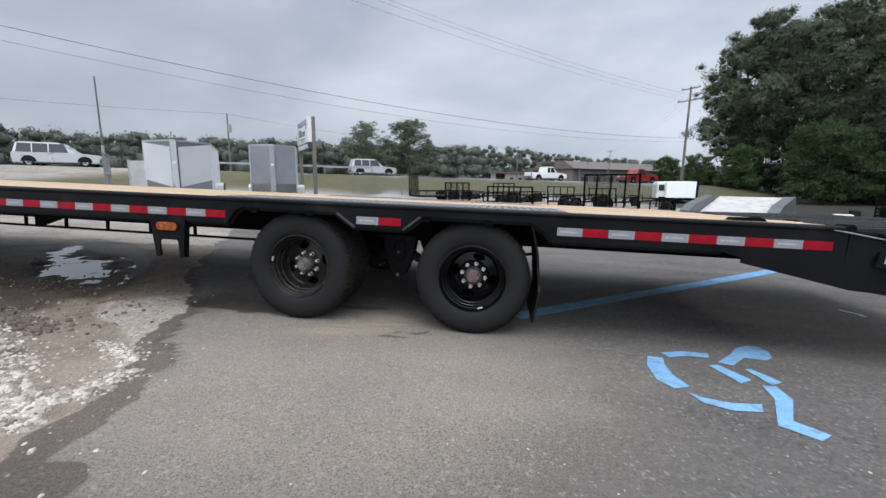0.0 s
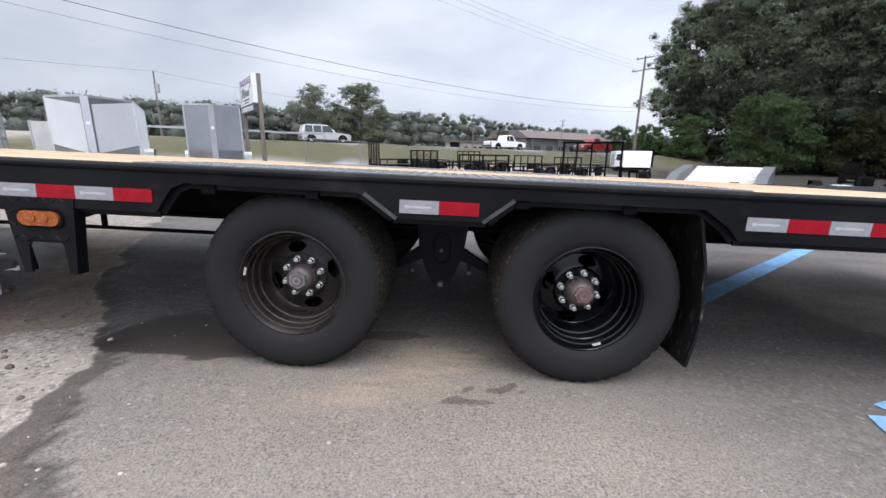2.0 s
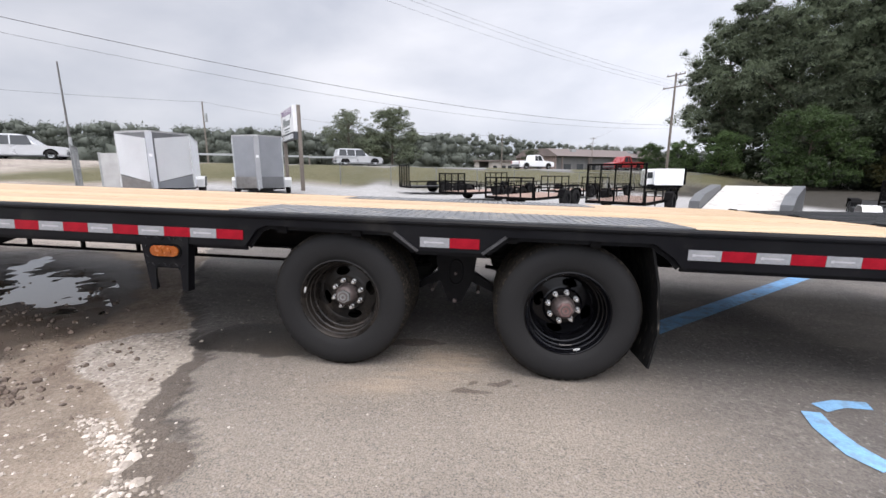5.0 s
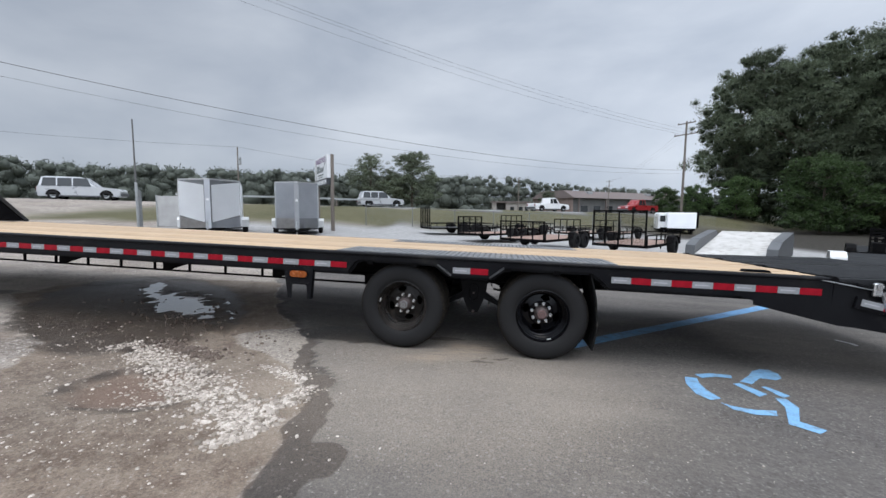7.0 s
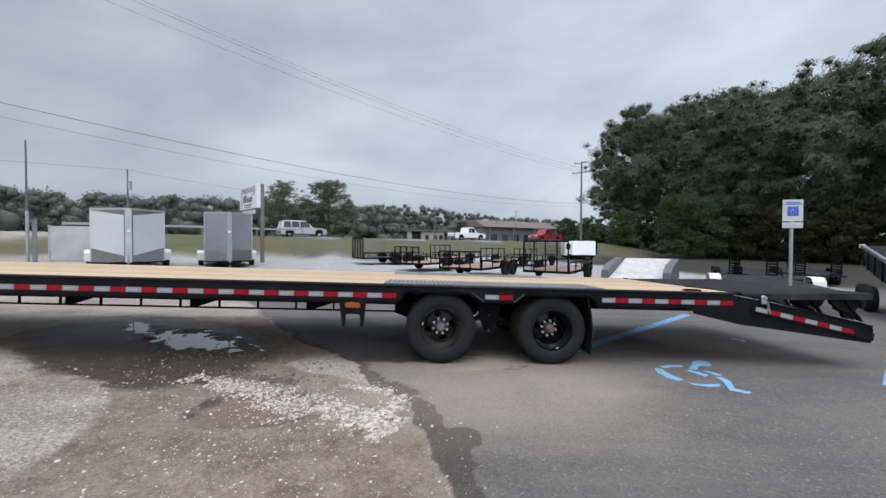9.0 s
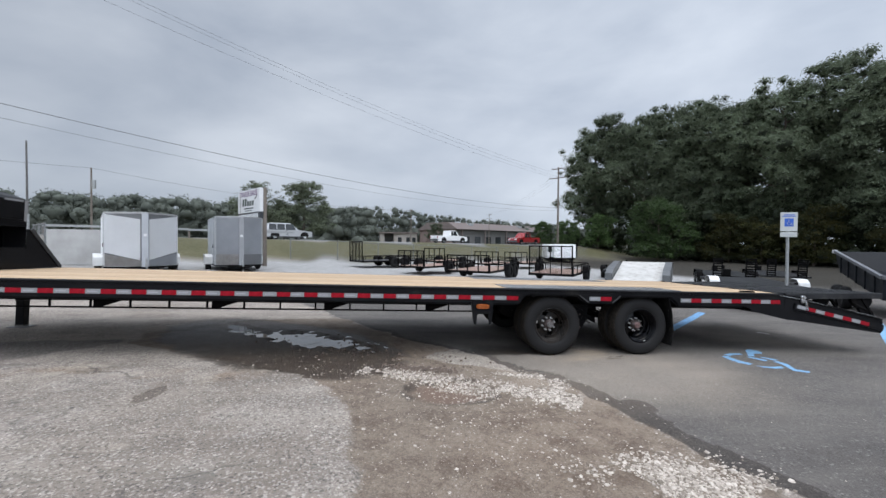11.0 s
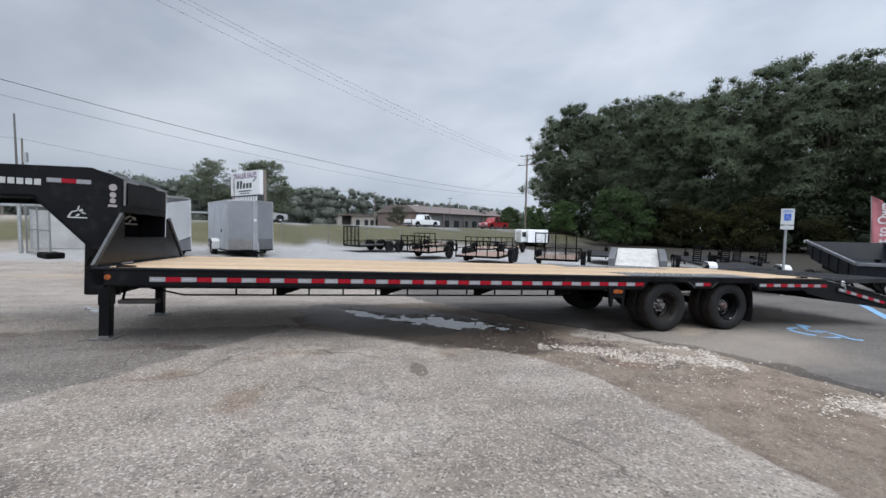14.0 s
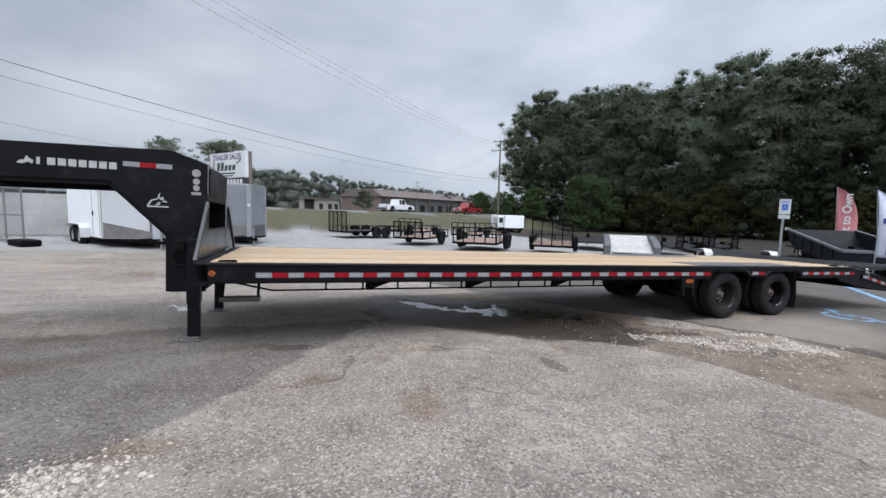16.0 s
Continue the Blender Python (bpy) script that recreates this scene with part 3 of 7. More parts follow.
def ground_material():
    m, n, l, b = shader("lot_ground")
    tc = n.new("ShaderNodeTexCoord")
    vec = tc.outputs["Object"]

    def attr(key):
        a = n.new("ShaderNodeAttribute")
        a.attribute_name = key
        return a.outputs["Fac"]

    def times(a, b2):
        x = n.new("ShaderNodeMath")
        x.operation = "MULTIPLY"
        for s, v in zip(x.inputs, (a, b2)):
            if isinstance(v, bpy.types.NodeSocket):
                l.new(v, s)
            else:
                s.default_value = v
        return x.outputs[0]

    torn = n.new("ShaderNodeTexNoise")
    torn.inputs["Scale"].default_value, torn.inputs["Detail"].default_value, torn.inputs["Roughness"].default_value = 6.0, 9, 0.62
    l.new(vec, torn.inputs["Vector"])

    def crisp(key, width, amount):
        """An attribute's soft edge, broken up and sharpened."""
        s, r = n.new("ShaderNodeMath"), n.new("ShaderNodeMapRange")
        s.operation = "MULTIPLY_ADD"
        l.new(torn.outputs["Fac"], s.inputs[0])
        s.inputs[1].default_value = amount
        l.new(attr(key), s.inputs[2])
        mid_v = 0.5 + 0.5 * amount
        r.inputs["From Min"].default_value, r.inputs["From Max"].default_value = mid_v - width, mid_v + width
        l.new(s.outputs[0], r.inputs["Value"])
        return r.outputs["Result"]

    big = noise_fac(n, l, vec, 0.55, 6, 0.35, 0.65)
    mid = noise_fac(n, l, vec, 3.5, 6, 0.35, 0.68)
    grit = noise_fac(n, l, vec, 95, 4, 0.38, 0.62, 0.75)
    lumps = noise_fac(n, l, vec, 24, 6, 0.36, 0.66, 0.7)
    vor = n.new("ShaderNodeTexVoronoi")
    vor.inputs["Scale"].default_value = 82
    l.new(vec, vor.inputs["Vector"])
    cell = n.new("ShaderNodeSeparateColor")
    l.new(vor.outputs["Color"], cell.inputs["Color"])
    chips = n.new("ShaderNodeMapRange")
    chips.inputs["From Min"].default_value, chips.inputs["From Max"].default_value = 0.80, 0.97
    l.new(cell.outputs["Red"], chips.inputs["Value"])
    peb = n.new("ShaderNodeTexVoronoi")
    peb.inputs["Scale"].default_value = 68
    l.new(vec, peb.inputs["Vector"])
    pc = n.new("ShaderNodeSeparateColor")
    l.new(peb.outputs["Color"], pc.inputs["Color"])
    pale, deep = n.new("ShaderNodeMapRange"), n.new("ShaderNodeMapRange")
    pale.inputs["From Min"].default_value, pale.inputs["From Max"].default_value = 0.86, 0.90
    deep.inputs["From Min"].default_value, deep.inputs["From Max"].default_value = 0.88, 0.92
    l.new(pc.outputs["Green"], pale.inputs["Value"])
    l.new(pc.outputs["Blue"], deep.inputs["Value"])
    # aged asphalt: pale, stony
    old = mix_colour(n, l, big, (0.268, 0.225, 0.190), (0.362, 0.308, 0.262))
    old = mix_colour(n, l, mid, old, mix_colour(n, l, 1.0, old, (0.80, 0.80, 0.81), "MULTIPLY"))
    old = mix_colour(n, l, grit, mix_colour(n, l, 1.0, old, (0.54, 0.54, 0.54), "MULTIPLY"), old)
    old = mix_colour(n, l, lumps, mix_colour(n, l, 1.0, old, (0.91, 0.91, 0.91), "MULTIPLY"), old)
    old = mix_colour(n, l, times(chips.outputs["Result"], 0.62), old, (0.43, 0.395, 0.355))
    track = n.new("ShaderNodeMapping")
    track.inputs["Rotation"].default_value, track.inputs["Scale"].default_value = (0, 0, radians(35)), (0.5, 2.4, 1)
    l.new(vec, track.inputs["Vector"])
    streak = noise_fac(n, l, track.outputs["Vector"], 0.9, 4, 0.42, 0.70)
    old = mix_colour(n, l, times(streak, 0.65), old, (0.33, 0.29, 0.245))
    blot = noise_fac(n, l, vec, 1.5, 5, 0.60, 0.72)
    old = mix_colour(n, l, times(blot, 0.5), old, (0.15, 0.135, 0.12))
    quilt = noise_fac(n, l, vec, 0.42, 9, 0.50, 0.545, 0.6)
    old = mix_colour(n, l, times(quilt, 0.8), old, mix_colour(n, l, 1.0, old, (0.80, 0.78, 0.76), "MULTIPLY"))
    stain = noise_fac(n, l, vec, 0.9, 8, 0.60, 0.68, 0.62)
    old = mix_colour(n, l, times(stain, 0.55), old, (0.36, 0.31, 0.25))
    # newer asphalt
    newer = mix_colour(n, l, big, (0.084, 0.076, 0.0705), (0.122, 0.110, 0.101))
    newer = mix_colour(n, l, mid, newer, mix_colour(n, l, 1.0, newer, (1.22, 1.2, 1.17), "MULTIPLY"))
    newer = mix_colour(n, l, grit, mix_colour(n, l, 1.0, newer, (0.56, 0.56, 0.56), "MULTIPLY"), newer)
    newer = mix_colour(n, l, lumps, mix_colour(n, l, 1.0, newer, (0.94, 0.94, 0.94), "MULTIPLY"), newer)
    grain = n.new("ShaderNodeMapRange")
    grain.inputs["From Min"].default_value, grain.inputs["From Max"].default_value = 0.955, 0.965
    l.new(cell.outputs["Green"], grain.inputs["Value"])
    newer = mix_colour(n, l, times(chips.outputs["Result"], 0.14), newer, (0.30, 0.28, 0.265))
    newer = mix_colour(n, l, times(grain.outputs["Result"], 0.32), newer, (0.36, 0.34, 0.32))
    newer = mix_colour(n, l, times(deep.outputs["Result"], 0.45), newer, (0.040, 0.036, 0.033))
    newer = mix_colour(n, l, times(streak, 0.45), newer, (0.175, 0.157, 0.139))
    crk, warp, cvec = n.new("ShaderNodeTexVoronoi"), n.new("ShaderNodeTexNoise"), n.new("ShaderNodeVectorMath")
    crk.feature, cvec.operation = "DISTANCE_TO_EDGE", "MULTIPLY_ADD"
    crk.inputs["Scale"].default_value = 0.55
    warp.inputs["Scale"].default_value, warp.inputs["Detail"].default_value = 2.2, 6
    l.new(vec, warp.inputs["Vector"])
    l.new(warp.outputs["Color"], cvec.inputs[0])
    cvec.inputs[1].default_value = (0.8, 0.8, 0.0)
    l.new(vec, cvec.inputs[2])
    l.new(cvec.outputs["Vector"], crk.inputs["Vector"])
    cr = n.new("ShaderNodeMapRange")
    cr.inputs["From Min"].default_value, cr.inputs["From Max"].default_value = 0.002, 0.009
    cr.inputs["To Min"].default_value, cr.inputs["To Max"].default_value = 1.0, 0.0
    l.new(crk.outputs["Distance"], cr.inputs["Value"])
    cmask = times(cr.outputs["Result"], times(noise_fac(n, l, vec, 0.7, 3, 0.46, 0.6), 0.75))
    old = mix_colour(n, l, times(pale.outputs["Result"], 0.38), old, (0.54, 0.49, 0.43))
    old = mix_colour(n, l, times(deep.outputs["Result"], 0.62), old, (0.060, 0.053, 0.047))
    old = mix_colour(n, l, cmask, old, (0.07, 0.06, 0.052))
    soil = mix_colour(n, l, mid, (0.212, 0.158, 0.118), (0.330, 0.265, 0.208))
    soil = mix_colour(n, l, times(big, 0.6), soil, (0.245, 0.205, 0.166))
    clot = noise_fac(n, l, vec, 4.2, 8, 0.50, 0.60, 0.65)
    soil = mix_colour(n, l, times(clot, 0.7), soil, mix_colour(n, l, 1.0, soil, (0.66, 0.62, 0.60), "MULTIPLY"))
    soil = mix_colour(n, l, lumps, mix_colour(n, l, 1.0, soil, (0.66, 0.63, 0.60), "MULTIPLY"), soil)
    soil = mix_colour(n, l, grit, mix_colour(n, l, 1.0, soil, (0.58, 0.57, 0.56), "MULTIPLY"), soil)
    soil = mix_colour(n, l, times(chips.outputs["Result"], 0.22), soil, (0.36, 0.32, 0.28))
    gravel = mix_colour(n, l, mid, (0.27, 0.265, 0.258), (0.37, 0.362, 0.352))
    gravel = mix_colour(n, l, grit, mix_colour(n, l, 1.0, gravel, (0.7, 0.7, 0.7), "MULTIPLY"), gravel)
    turf = mix_colour(n, l, mid, (0.050, 0.049, 0.020), (0.078, 0.072, 0.031))
    turf = mix_colour(n, l, times(big, 0.7), turf, (0.094, 0.082, 0.042))
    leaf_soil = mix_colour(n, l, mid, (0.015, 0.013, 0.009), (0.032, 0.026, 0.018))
    tar = mix_colour(n, l, big, (0.14, 0.14, 0.14), (0.19, 0.19, 0.188))
    col = mix_colour(n, l, crisp("fresh", 0.06, 0.9), old, newer)
    agg = n.new("ShaderNodeTexVoronoi")
    agg.inputs["Scale"].default_value = 58
    l.new(vec, agg.inputs["Vector"])
    ac, ar = n.new("ShaderNodeSeparateColor"), n.new("ShaderNodeMapRange")
    l.new(agg.outputs["Color"], ac.inputs["Color"])
    ar.inputs["To Min"].default_value, ar.inputs["To Max"].default_value = 0.70, 1.24
    l.new(ac.outputs["Red"], ar.inputs["Value"])
    coarse = n.new("ShaderNodeHueSaturation")
    l.new(ar.outputs["Result"], coarse.inputs["Value"])
    l.new(col, coarse.inputs["Color"])
    col = mix_colour(n, l, times(noise_fac(n, l, vec, 1.1, 5, 0.34, 0.62), 0.8), col, coarse.outputs["Color"])
    col = mix_colour(n, l, times(crisp("dull", 0.14, 0.9), 0.92), col, mix_colour(n, l, 1.0, col, (0.55, 0.56, 0.575), "MULTIPLY"))
    col = mix_colour(n, l, times(attr("rust"), 0.95), col, mix_colour(n, l, 1.0, col, (0.70, 0.58, 0.50), "MULTIPLY"))
    col = mix_colour(n, l, attr("lot_gravel"), col, gravel)
    col = mix_colour(n, l, crisp("dirt", 0.20, 1.3), col, soil)
    col = mix_colour(n, l, times(attr("hollow"), 0.7), col, (0.135, 0.085, 0.062))
    col = mix_colour(n, l, times(times(attr("sand"), 0.95), noise_fac(n, l, track.outputs["Vector"], 7, 6, 0.36, 0.62, 0.7)), col, (0.30, 0.225, 0.155))
    col = mix_colour(n, l, times(times(attr("dust"), 0.62), noise_fac(n, l, vec, 130, 3, 0.30, 0.60)), col, (0.42, 0.35, 0.275))
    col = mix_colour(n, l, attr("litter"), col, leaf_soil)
    col = mix_colour(n, l, attr("grass"), col, turf)
    col = mix_colour(n, l, attr("road"), col, tar)
    col = mix_colour(n, l, times(attr("crack"), 0.85), col, (0.035, 0.03, 0.026))
    col = mix_colour(n, l, crisp("damp", 0.10, 0.95), col, mix_colour(n, l, 1.0, col, (0.56, 0.53, 0.51), "MULTIPLY"))
    wet = times(crisp("wet", 0.16, 0.8), 0.95)
    col = mix_colour(n, l, wet, col, mix_colour(n, l, 1.0, col, (0.25, 0.23, 0.215), "MULTIPLY"))
    l.new(col, b.inputs["Base Color"])
    r = n.new("ShaderNodeMapRange")
    r.inputs["To Min"].default_value, r.inputs["To Max"].default_value = 0.9, 0.5
    l.new(wet, r.inputs["Value"])
    l.new(r.outputs["Result"], b.inputs["Roughness"])
    b.inputs["Specular IOR Level"].default_value = 0.35
    h = n.new("ShaderNodeMath")
    h.operation = "ADD"
    l.new(grit, h.inputs[0])
    l.new(chips.outputs["Result"], h.inputs[1])
    bump_into(n, l, b, h.outputs[0], 0.6, 0.004)
    return m


build_ground()

# the pool of rain water under the trailer
bm = bmesh.new()
bmesh.ops.create_grid(bm, x_segments=90, y_segments=36, size=1.0)
bmesh.ops.transform(bm, verts=bm.verts, matrix=pose(3.1, 1.6, PUDDLE_Z, 0, 0, -40) @ Matrix.Diagonal((2.7, 1.0, 1, 1)))
kept = ground_fields([v.co.x for v in bm.verts], [v.co.y for v in bm.verts])[1]["pool"] > 0.12
bmesh.ops.delete(bm, geom=[v for v, k in zip(list(bm.verts), kept) if not k], context="VERTS")
m, n, l, b = shader("puddle_water")
b.inputs["Base Color"].default_value, b.inputs["Roughness"].default_value = (0.035, 0.03, 0.024, 1), 0.03
b.inputs["IOR"].default_value, b.inputs["Specular IOR Level"].default_value = 1.33, 1.0
tagged(part("puddle", bm, m), "shallow muddy rain puddle reflecting the grey sky", "puddle", kind="structure")


# ---- the gooseneck trailer ----
# its own frame: x to the rear, y across, z up from the asphalt; it stands a touch lower at the rear
W = 2.56
RIG = LOT @ pose(0, 0, 0, 0, 0.172, 0)
trailer = thing("gooseneck_trailer", "long black gooseneck flatbed trailer with a new pine deck", "trailer", m=RIG)


def both(f):
    """Builds near side and far side: f(side) with y mapped by the given function."""
    f(lambda y: y)
    f(lambda y: W - y)


def side_rail(ym):
    bm = bmesh.new()
    line = [(-0.53, 0.855), (-0.53, 0.69), (-0.49, 0.698), (6.405, 0.698), (6.475, 0.796), (6.53, 0.818), (7.20, 0.812), (7.33, 0.722), (7.69, 0.722), (7.80, 0.812), (8.50, 0.812), (8.60, 0.745), (8.64, 0.699), (9.62, 0.699), (9.72, 0.668), (10.25, 0.668), (10.25, 0.855)]
    slab(bm, line, ym(0.0), ym(0.012))
    # flanges of the channel
    for a, b2 in zip(line[2:14], line[3:14]):
        bar(bm, (a[0], ym(0.03), a[1] + 0.004), (b2[0], ym(0.03), b2[1] + 0.004), 0.05, 0.008, (0, 1, 0))
    part("side_rail", bm, BLACK, trailer)
    bm = bmesh.new()
    rod(bm, (-0.53, ym(0.004), 0.868), (10.22, ym(0.004), 0.868), 0.016, 10)
    box(bm, -0.53, 10.22, ym(0.02), ym(0.078), 0.862, 0.884, 0.003)
    part("rub_rail", bm, BLACK, trailer, "black rub rail along the deck edge")


both(side_rail)

# edge highlights on black paint, put into a lighter grey base colour
TRIM_HIGHLIGHT = surface("edge_highlight_grey", (0.035, 0.035, 0.037), (0.06, 0.06, 0.062), 14, 0.35, 0.5, 0.2, 60, 0.2, 0.06)
# angle trim on the middle piece between the wheels
bm = bmesh.new()
bar(bm, (7.22, -0.004, 0.812), (7.345, -0.004, 0.722), 0.014, 0.010, (0, 1, 0))
part("corner_trim", bm, TRIM_HIGHLIGHT, trailer, "black angle trim, greyed to show its edge highlight")
bm = bmesh.new()
bar(bm, (7.675, -0.004, 0.722), (7.79, -0.004, 0.812), 0.014, 0.010, (0, 1, 0))
part("corner_trim", bm, TRIM_HIGHLIGHT, trailer, "black angle trim, greyed to show its edge highlight")


# reflective tape: white and red pieces half a foot long
def tape_mesh(material, print_bar):
    bm = bmesh.new()
    box(bm, 0, 0.1505, -0.0025, 0.0, -0.0254, 0.0254, 0)
    if print_bar:
        box(bm, 0.035, 0.122, -0.0030, -0.0020, -0.004, 0.004, 0, None, 1)
        box(bm, 0.020, 0.034, -0.0030, -0.0020, -0.007, 0.006, 0, None, 1)
        return mesh_of(bm, [material, TAPE_PRINT])
    return mesh_of(bm, material)


TAPE_W, TAPE_R = tape_mesh(TAPE_WHITE, True), tape_mesh(TAPE_RED, False)


def tape_run(x0, count, z=0.7625, y=-0.001, tilt=0.0, x_end=None):
    for k in range(count):
        for j, me in enumerate((TAPE_W, TAPE_R)):
            ob = part("reflector", me, None, trailer)
            s = k * 0.3048 + j * 0.1524
            ob.matrix_basis = pose(x0, y, z) @ pose(0, 0, 0, 0, tilt, 0) @ pose(s, 0, 0)


tape_run(0.0, 21)
tape_run(7.356, 1, 0.770)
tape_run(8.657, 5, 0.767)
tape_run(10.43, 4, 0.712, -0.026, 11.4)

# deck boards and the steel plates over the wheels
BOARD_W, BOARD_N = 0.1835, 13


def board_mesh(length):
    bm = bmesh.new()
    box(bm, 0, length, 0.003, BOARD_W - 0.003, -0.036, 0, 0.003)
    return mesh_of(bm, WOOD)


def deck():
    rnd = random.Random(4)
    long, front, rear = board_mesh(10.60), board_mesh(6.68), board_mesh(1.46)
    for k in range(BOARD_N):
        y = 0.085 + k * BOARD_W
        outer = k < 3 or k > 9
        for me, x in (((front, -0.42), (rear, 8.73)) if outer else ((long, -0.42),)):
            ob = part("plank", me, None, trailer)
            ob.location = (x + rnd.uniform(-0.006, 0.006), y, 0.886 + rnd.uniform(-0.002, 0.002))
    for y0 in (0.082, W - 0.082 - 3 * BOARD_W):
        bm = bmesh.new()
        box(bm, 6.27, 8.72, y0, y0 + 3 * BOARD_W - 0.006, 0.876, 0.889, 0.002)
        for i in range(48):
            for j in range(10):
                cx, cy = 6.31 + i * 0.05, y0 + 0.03 + j * 0.054
                t = 45 if (i + j) % 2 else -45
                vs = bmesh.ops.create_cone(bm, cap_ends=True, segments=4, radius1=0.015, radius2=0.008, depth=0.003)["verts"]
                bmesh.ops.transform(bm, verts=vs, matrix=pose(cx, cy, 0.8905, 0, 0, t) @ Matrix.Diagonal((1.2, 0.4, 1, 1)))
        part("deck_plate", bm, STEEL_PLATE, trailer, "grey diamond-plate steel over the wheels")
    # cross members under the boards
    bm = bmesh.new()
    box(bm, 0, 0.05, 0.014, W - 0.014, 0.78, 0.848)
    beam = mesh_of(bm, BLACK_DULL)
    for k in range(26):
        part("crossmember", beam, None, trailer).location = (-0.3 + k * 0.405, 0, 0)
    bm = bmesh.new()
    box(bm, -0.53, -0.42, 0.0, W, 0.66, 0.886, 0.004)
    part("front_beam", bm, BLACK, trailer)
    bm = bmesh.new()
    box(bm, 10.18, 10.25, 0.013, W - 0.013, 0.66, 0.880, 0.004)
    part("rear_beam", bm, BLACK_DULL, trailer)


deck()


def main_beam(ym):
    bm = bmesh.new()
    box(bm, -0.55, 10.2, ym(0.64), ym(0.655), 0.592, 0.80)
    box(bm, -0.55, 10.2, ym(0.585), ym(0.71), 0.592, 0.604)
    # truss rod with its stubs and gussets
    tube(bm, [(-0.28, ym(0.64), 0.60), (0.12, ym(0.64), 0.503), (6.50, ym(0.64), 0.503)], 0.011)
    for k in range(12):
        x = 0.72 + 0.4455 * k
        bar(bm, (x, ym(0.64), 0.50), (x, ym(0.64), 0.60), 0.020, 0.020, (0, 1, 0))
    for x in (1.20, 2.56, 3.95, 5.30):
        slab(bm, [(x, 0.50), (x + 0.06, 0.50), (x + 0.34, 0.597), (x, 0.597)], ym(0.63), ym(0.65))
    slab(bm, [(6.36, 0.60), (6.36, 0.495), (6.60, 0.40), (6.72, 0.40), (6.72, 0.60)], ym(0.60), ym(0.63))
    part("main_beam", bm, BLACK_DULL, trailer, "black steel main beam with a truss rod below")


both(main_beam)


# running gear
HUB_X, HUB_Z, TYRE_R = (6.896, 8.139), 0.408, 0.387


def tyre_mesh():
    bm = bmesh.new()
    R = TYRE_R
    half = [(0.224, 0.028), (0.236, 0.012), (0.262, 0.003), (0.30, -0.002), (0.335, 0.002), (0.357, 0.012), (R - 0.017, 0.024)]
    lathe(bm, half, 72, 0)
    tread = [(R - 0.017, 0.024), (R - 0.004, 0.036), (R, 0.052), (R, 0.066), (R - 0.010, 0.068), (R - 0.010, 0.078), (R, 0.080), (R + 0.001, 0.105), (R - 0.010, 0.107), (R - 0.010, 0.118), (R + 0.001, 0.120), (R, 0.145), (R - 0.010, 0.147), (R - 0.010, 0.157), (R, 0.159), (R, 0.173), (R - 0.004, 0.189), (R - 0.017, 0.201)]
    lathe(bm, tread, 144, 1)
    lathe(bm, [(r, 0.225 - y) for r, y in half][::-1], 72, 0)
    # notches along the shoulders
    for v in bm.verts:
        r = math.hypot(v.co.x, v.co.z)
        if abs(r - (R - 0.004)) < 0.002:
            k = round(math.atan2(v.co.z, v.co.x) / (2 * math.pi) * 144)
            if k % 3 == 0:
                v.co.x *= 0.968
                v.co.z *= 0.968
    bmesh.ops.remove_doubles(bm, verts=bm.verts, dist=0.0002)
    bmesh.ops.recalc_face_normals(bm, faces=bm.faces)
    return mesh_of(bm, [RUBBER, TREAD], True)


def rim_mesh(material):
    bm = bmesh.new()
    # the stepped barrel
    lathe(bm, [(0.221, 0.045), (0.231, 0.030), (0.230, 0.022), (0.222, 0.020), (0.214, 0.030), (0.208, 0.044), (0.203, 0.047), (0.198, 0.076), (0.193, 0.080), (0.190, 0.120), (0.184, 0.124), (0.179, 0.165), (0.172, 0.178), (0.162, 0.186)], 112)
    holes = [radians(q) for q in (105, 195, 285, 15)]
    disc = [(0.162 - 0.0026 * k, 0.186 - 0.0004 * k) for k in range(21)]

    def open_cell(j, i):
        r, q = disc[j][0] - 0.0013, 2 * math.pi * (i + 0.5) / 112
        return any(math.hypot((r - 0.136) / 0.026, 0.136 * math.sin(q - h) / 0.041) < 1 and math.cos(q - h) > 0 for h in holes)
    lathe(bm, disc, 112, 0, open_cell)
    lathe(bm, [disc[-1], (0.098, 0.170), (0.0, 0.170)], 112)
    bmesh.ops.remove_doubles(bm, verts=bm.verts, dist=0.00005)
    bmesh.ops.recalc_face_normals(bm, faces=bm.faces)
    me = mesh_of(bm, material, True)
    me.set_sharp_from_angle(angle=radians(28))
    return me


HUB_STEEL = surface("dull_hub_steel", (0.09, 0.075, 0.07), (0.13, 0.10, 0.095), 30, 0.45, 0.6, 0.4)


def hub_mesh(material):
    bm = bmesh.new()
    lathe(bm, [(0.064, 0.170), (0.062, 0.130), (0.052, 0.122), (0.050, 0.094), (0.0, 0.094)], 28)
    vs = bmesh.ops.create_cone(bm, cap_ends=True, segments=6, radius1=0.042, radius2=0.038, depth=0.016)["verts"]
    bmesh.ops.transform(bm, verts=vs, matrix=pose(0, 0.087, 0, 90, 0, 0))
    for f in {f for v in vs for f in v.link_faces}:
        f.material_index = 1
    for r, y, slot in ((0.027, 0.0775, 0), (0.019, 0.075, 1), (0.008, 0.073, 0)):
        vs = bmesh.ops.create_cone(bm, cap_ends=True, segments=18, radius1=r, radius2=r, depth=0.006)["verts"]
        bmesh.ops.transform(bm, verts=vs, matrix=pose(0, y, 0, 90, 0, 0))
        for f in {f for v in vs for f in v.link_faces}:
            f.material_index = slot
    bmesh.ops.recalc_face_normals(bm, faces=bm.faces)
    return mesh_of(bm, [HUB_STEEL, material])


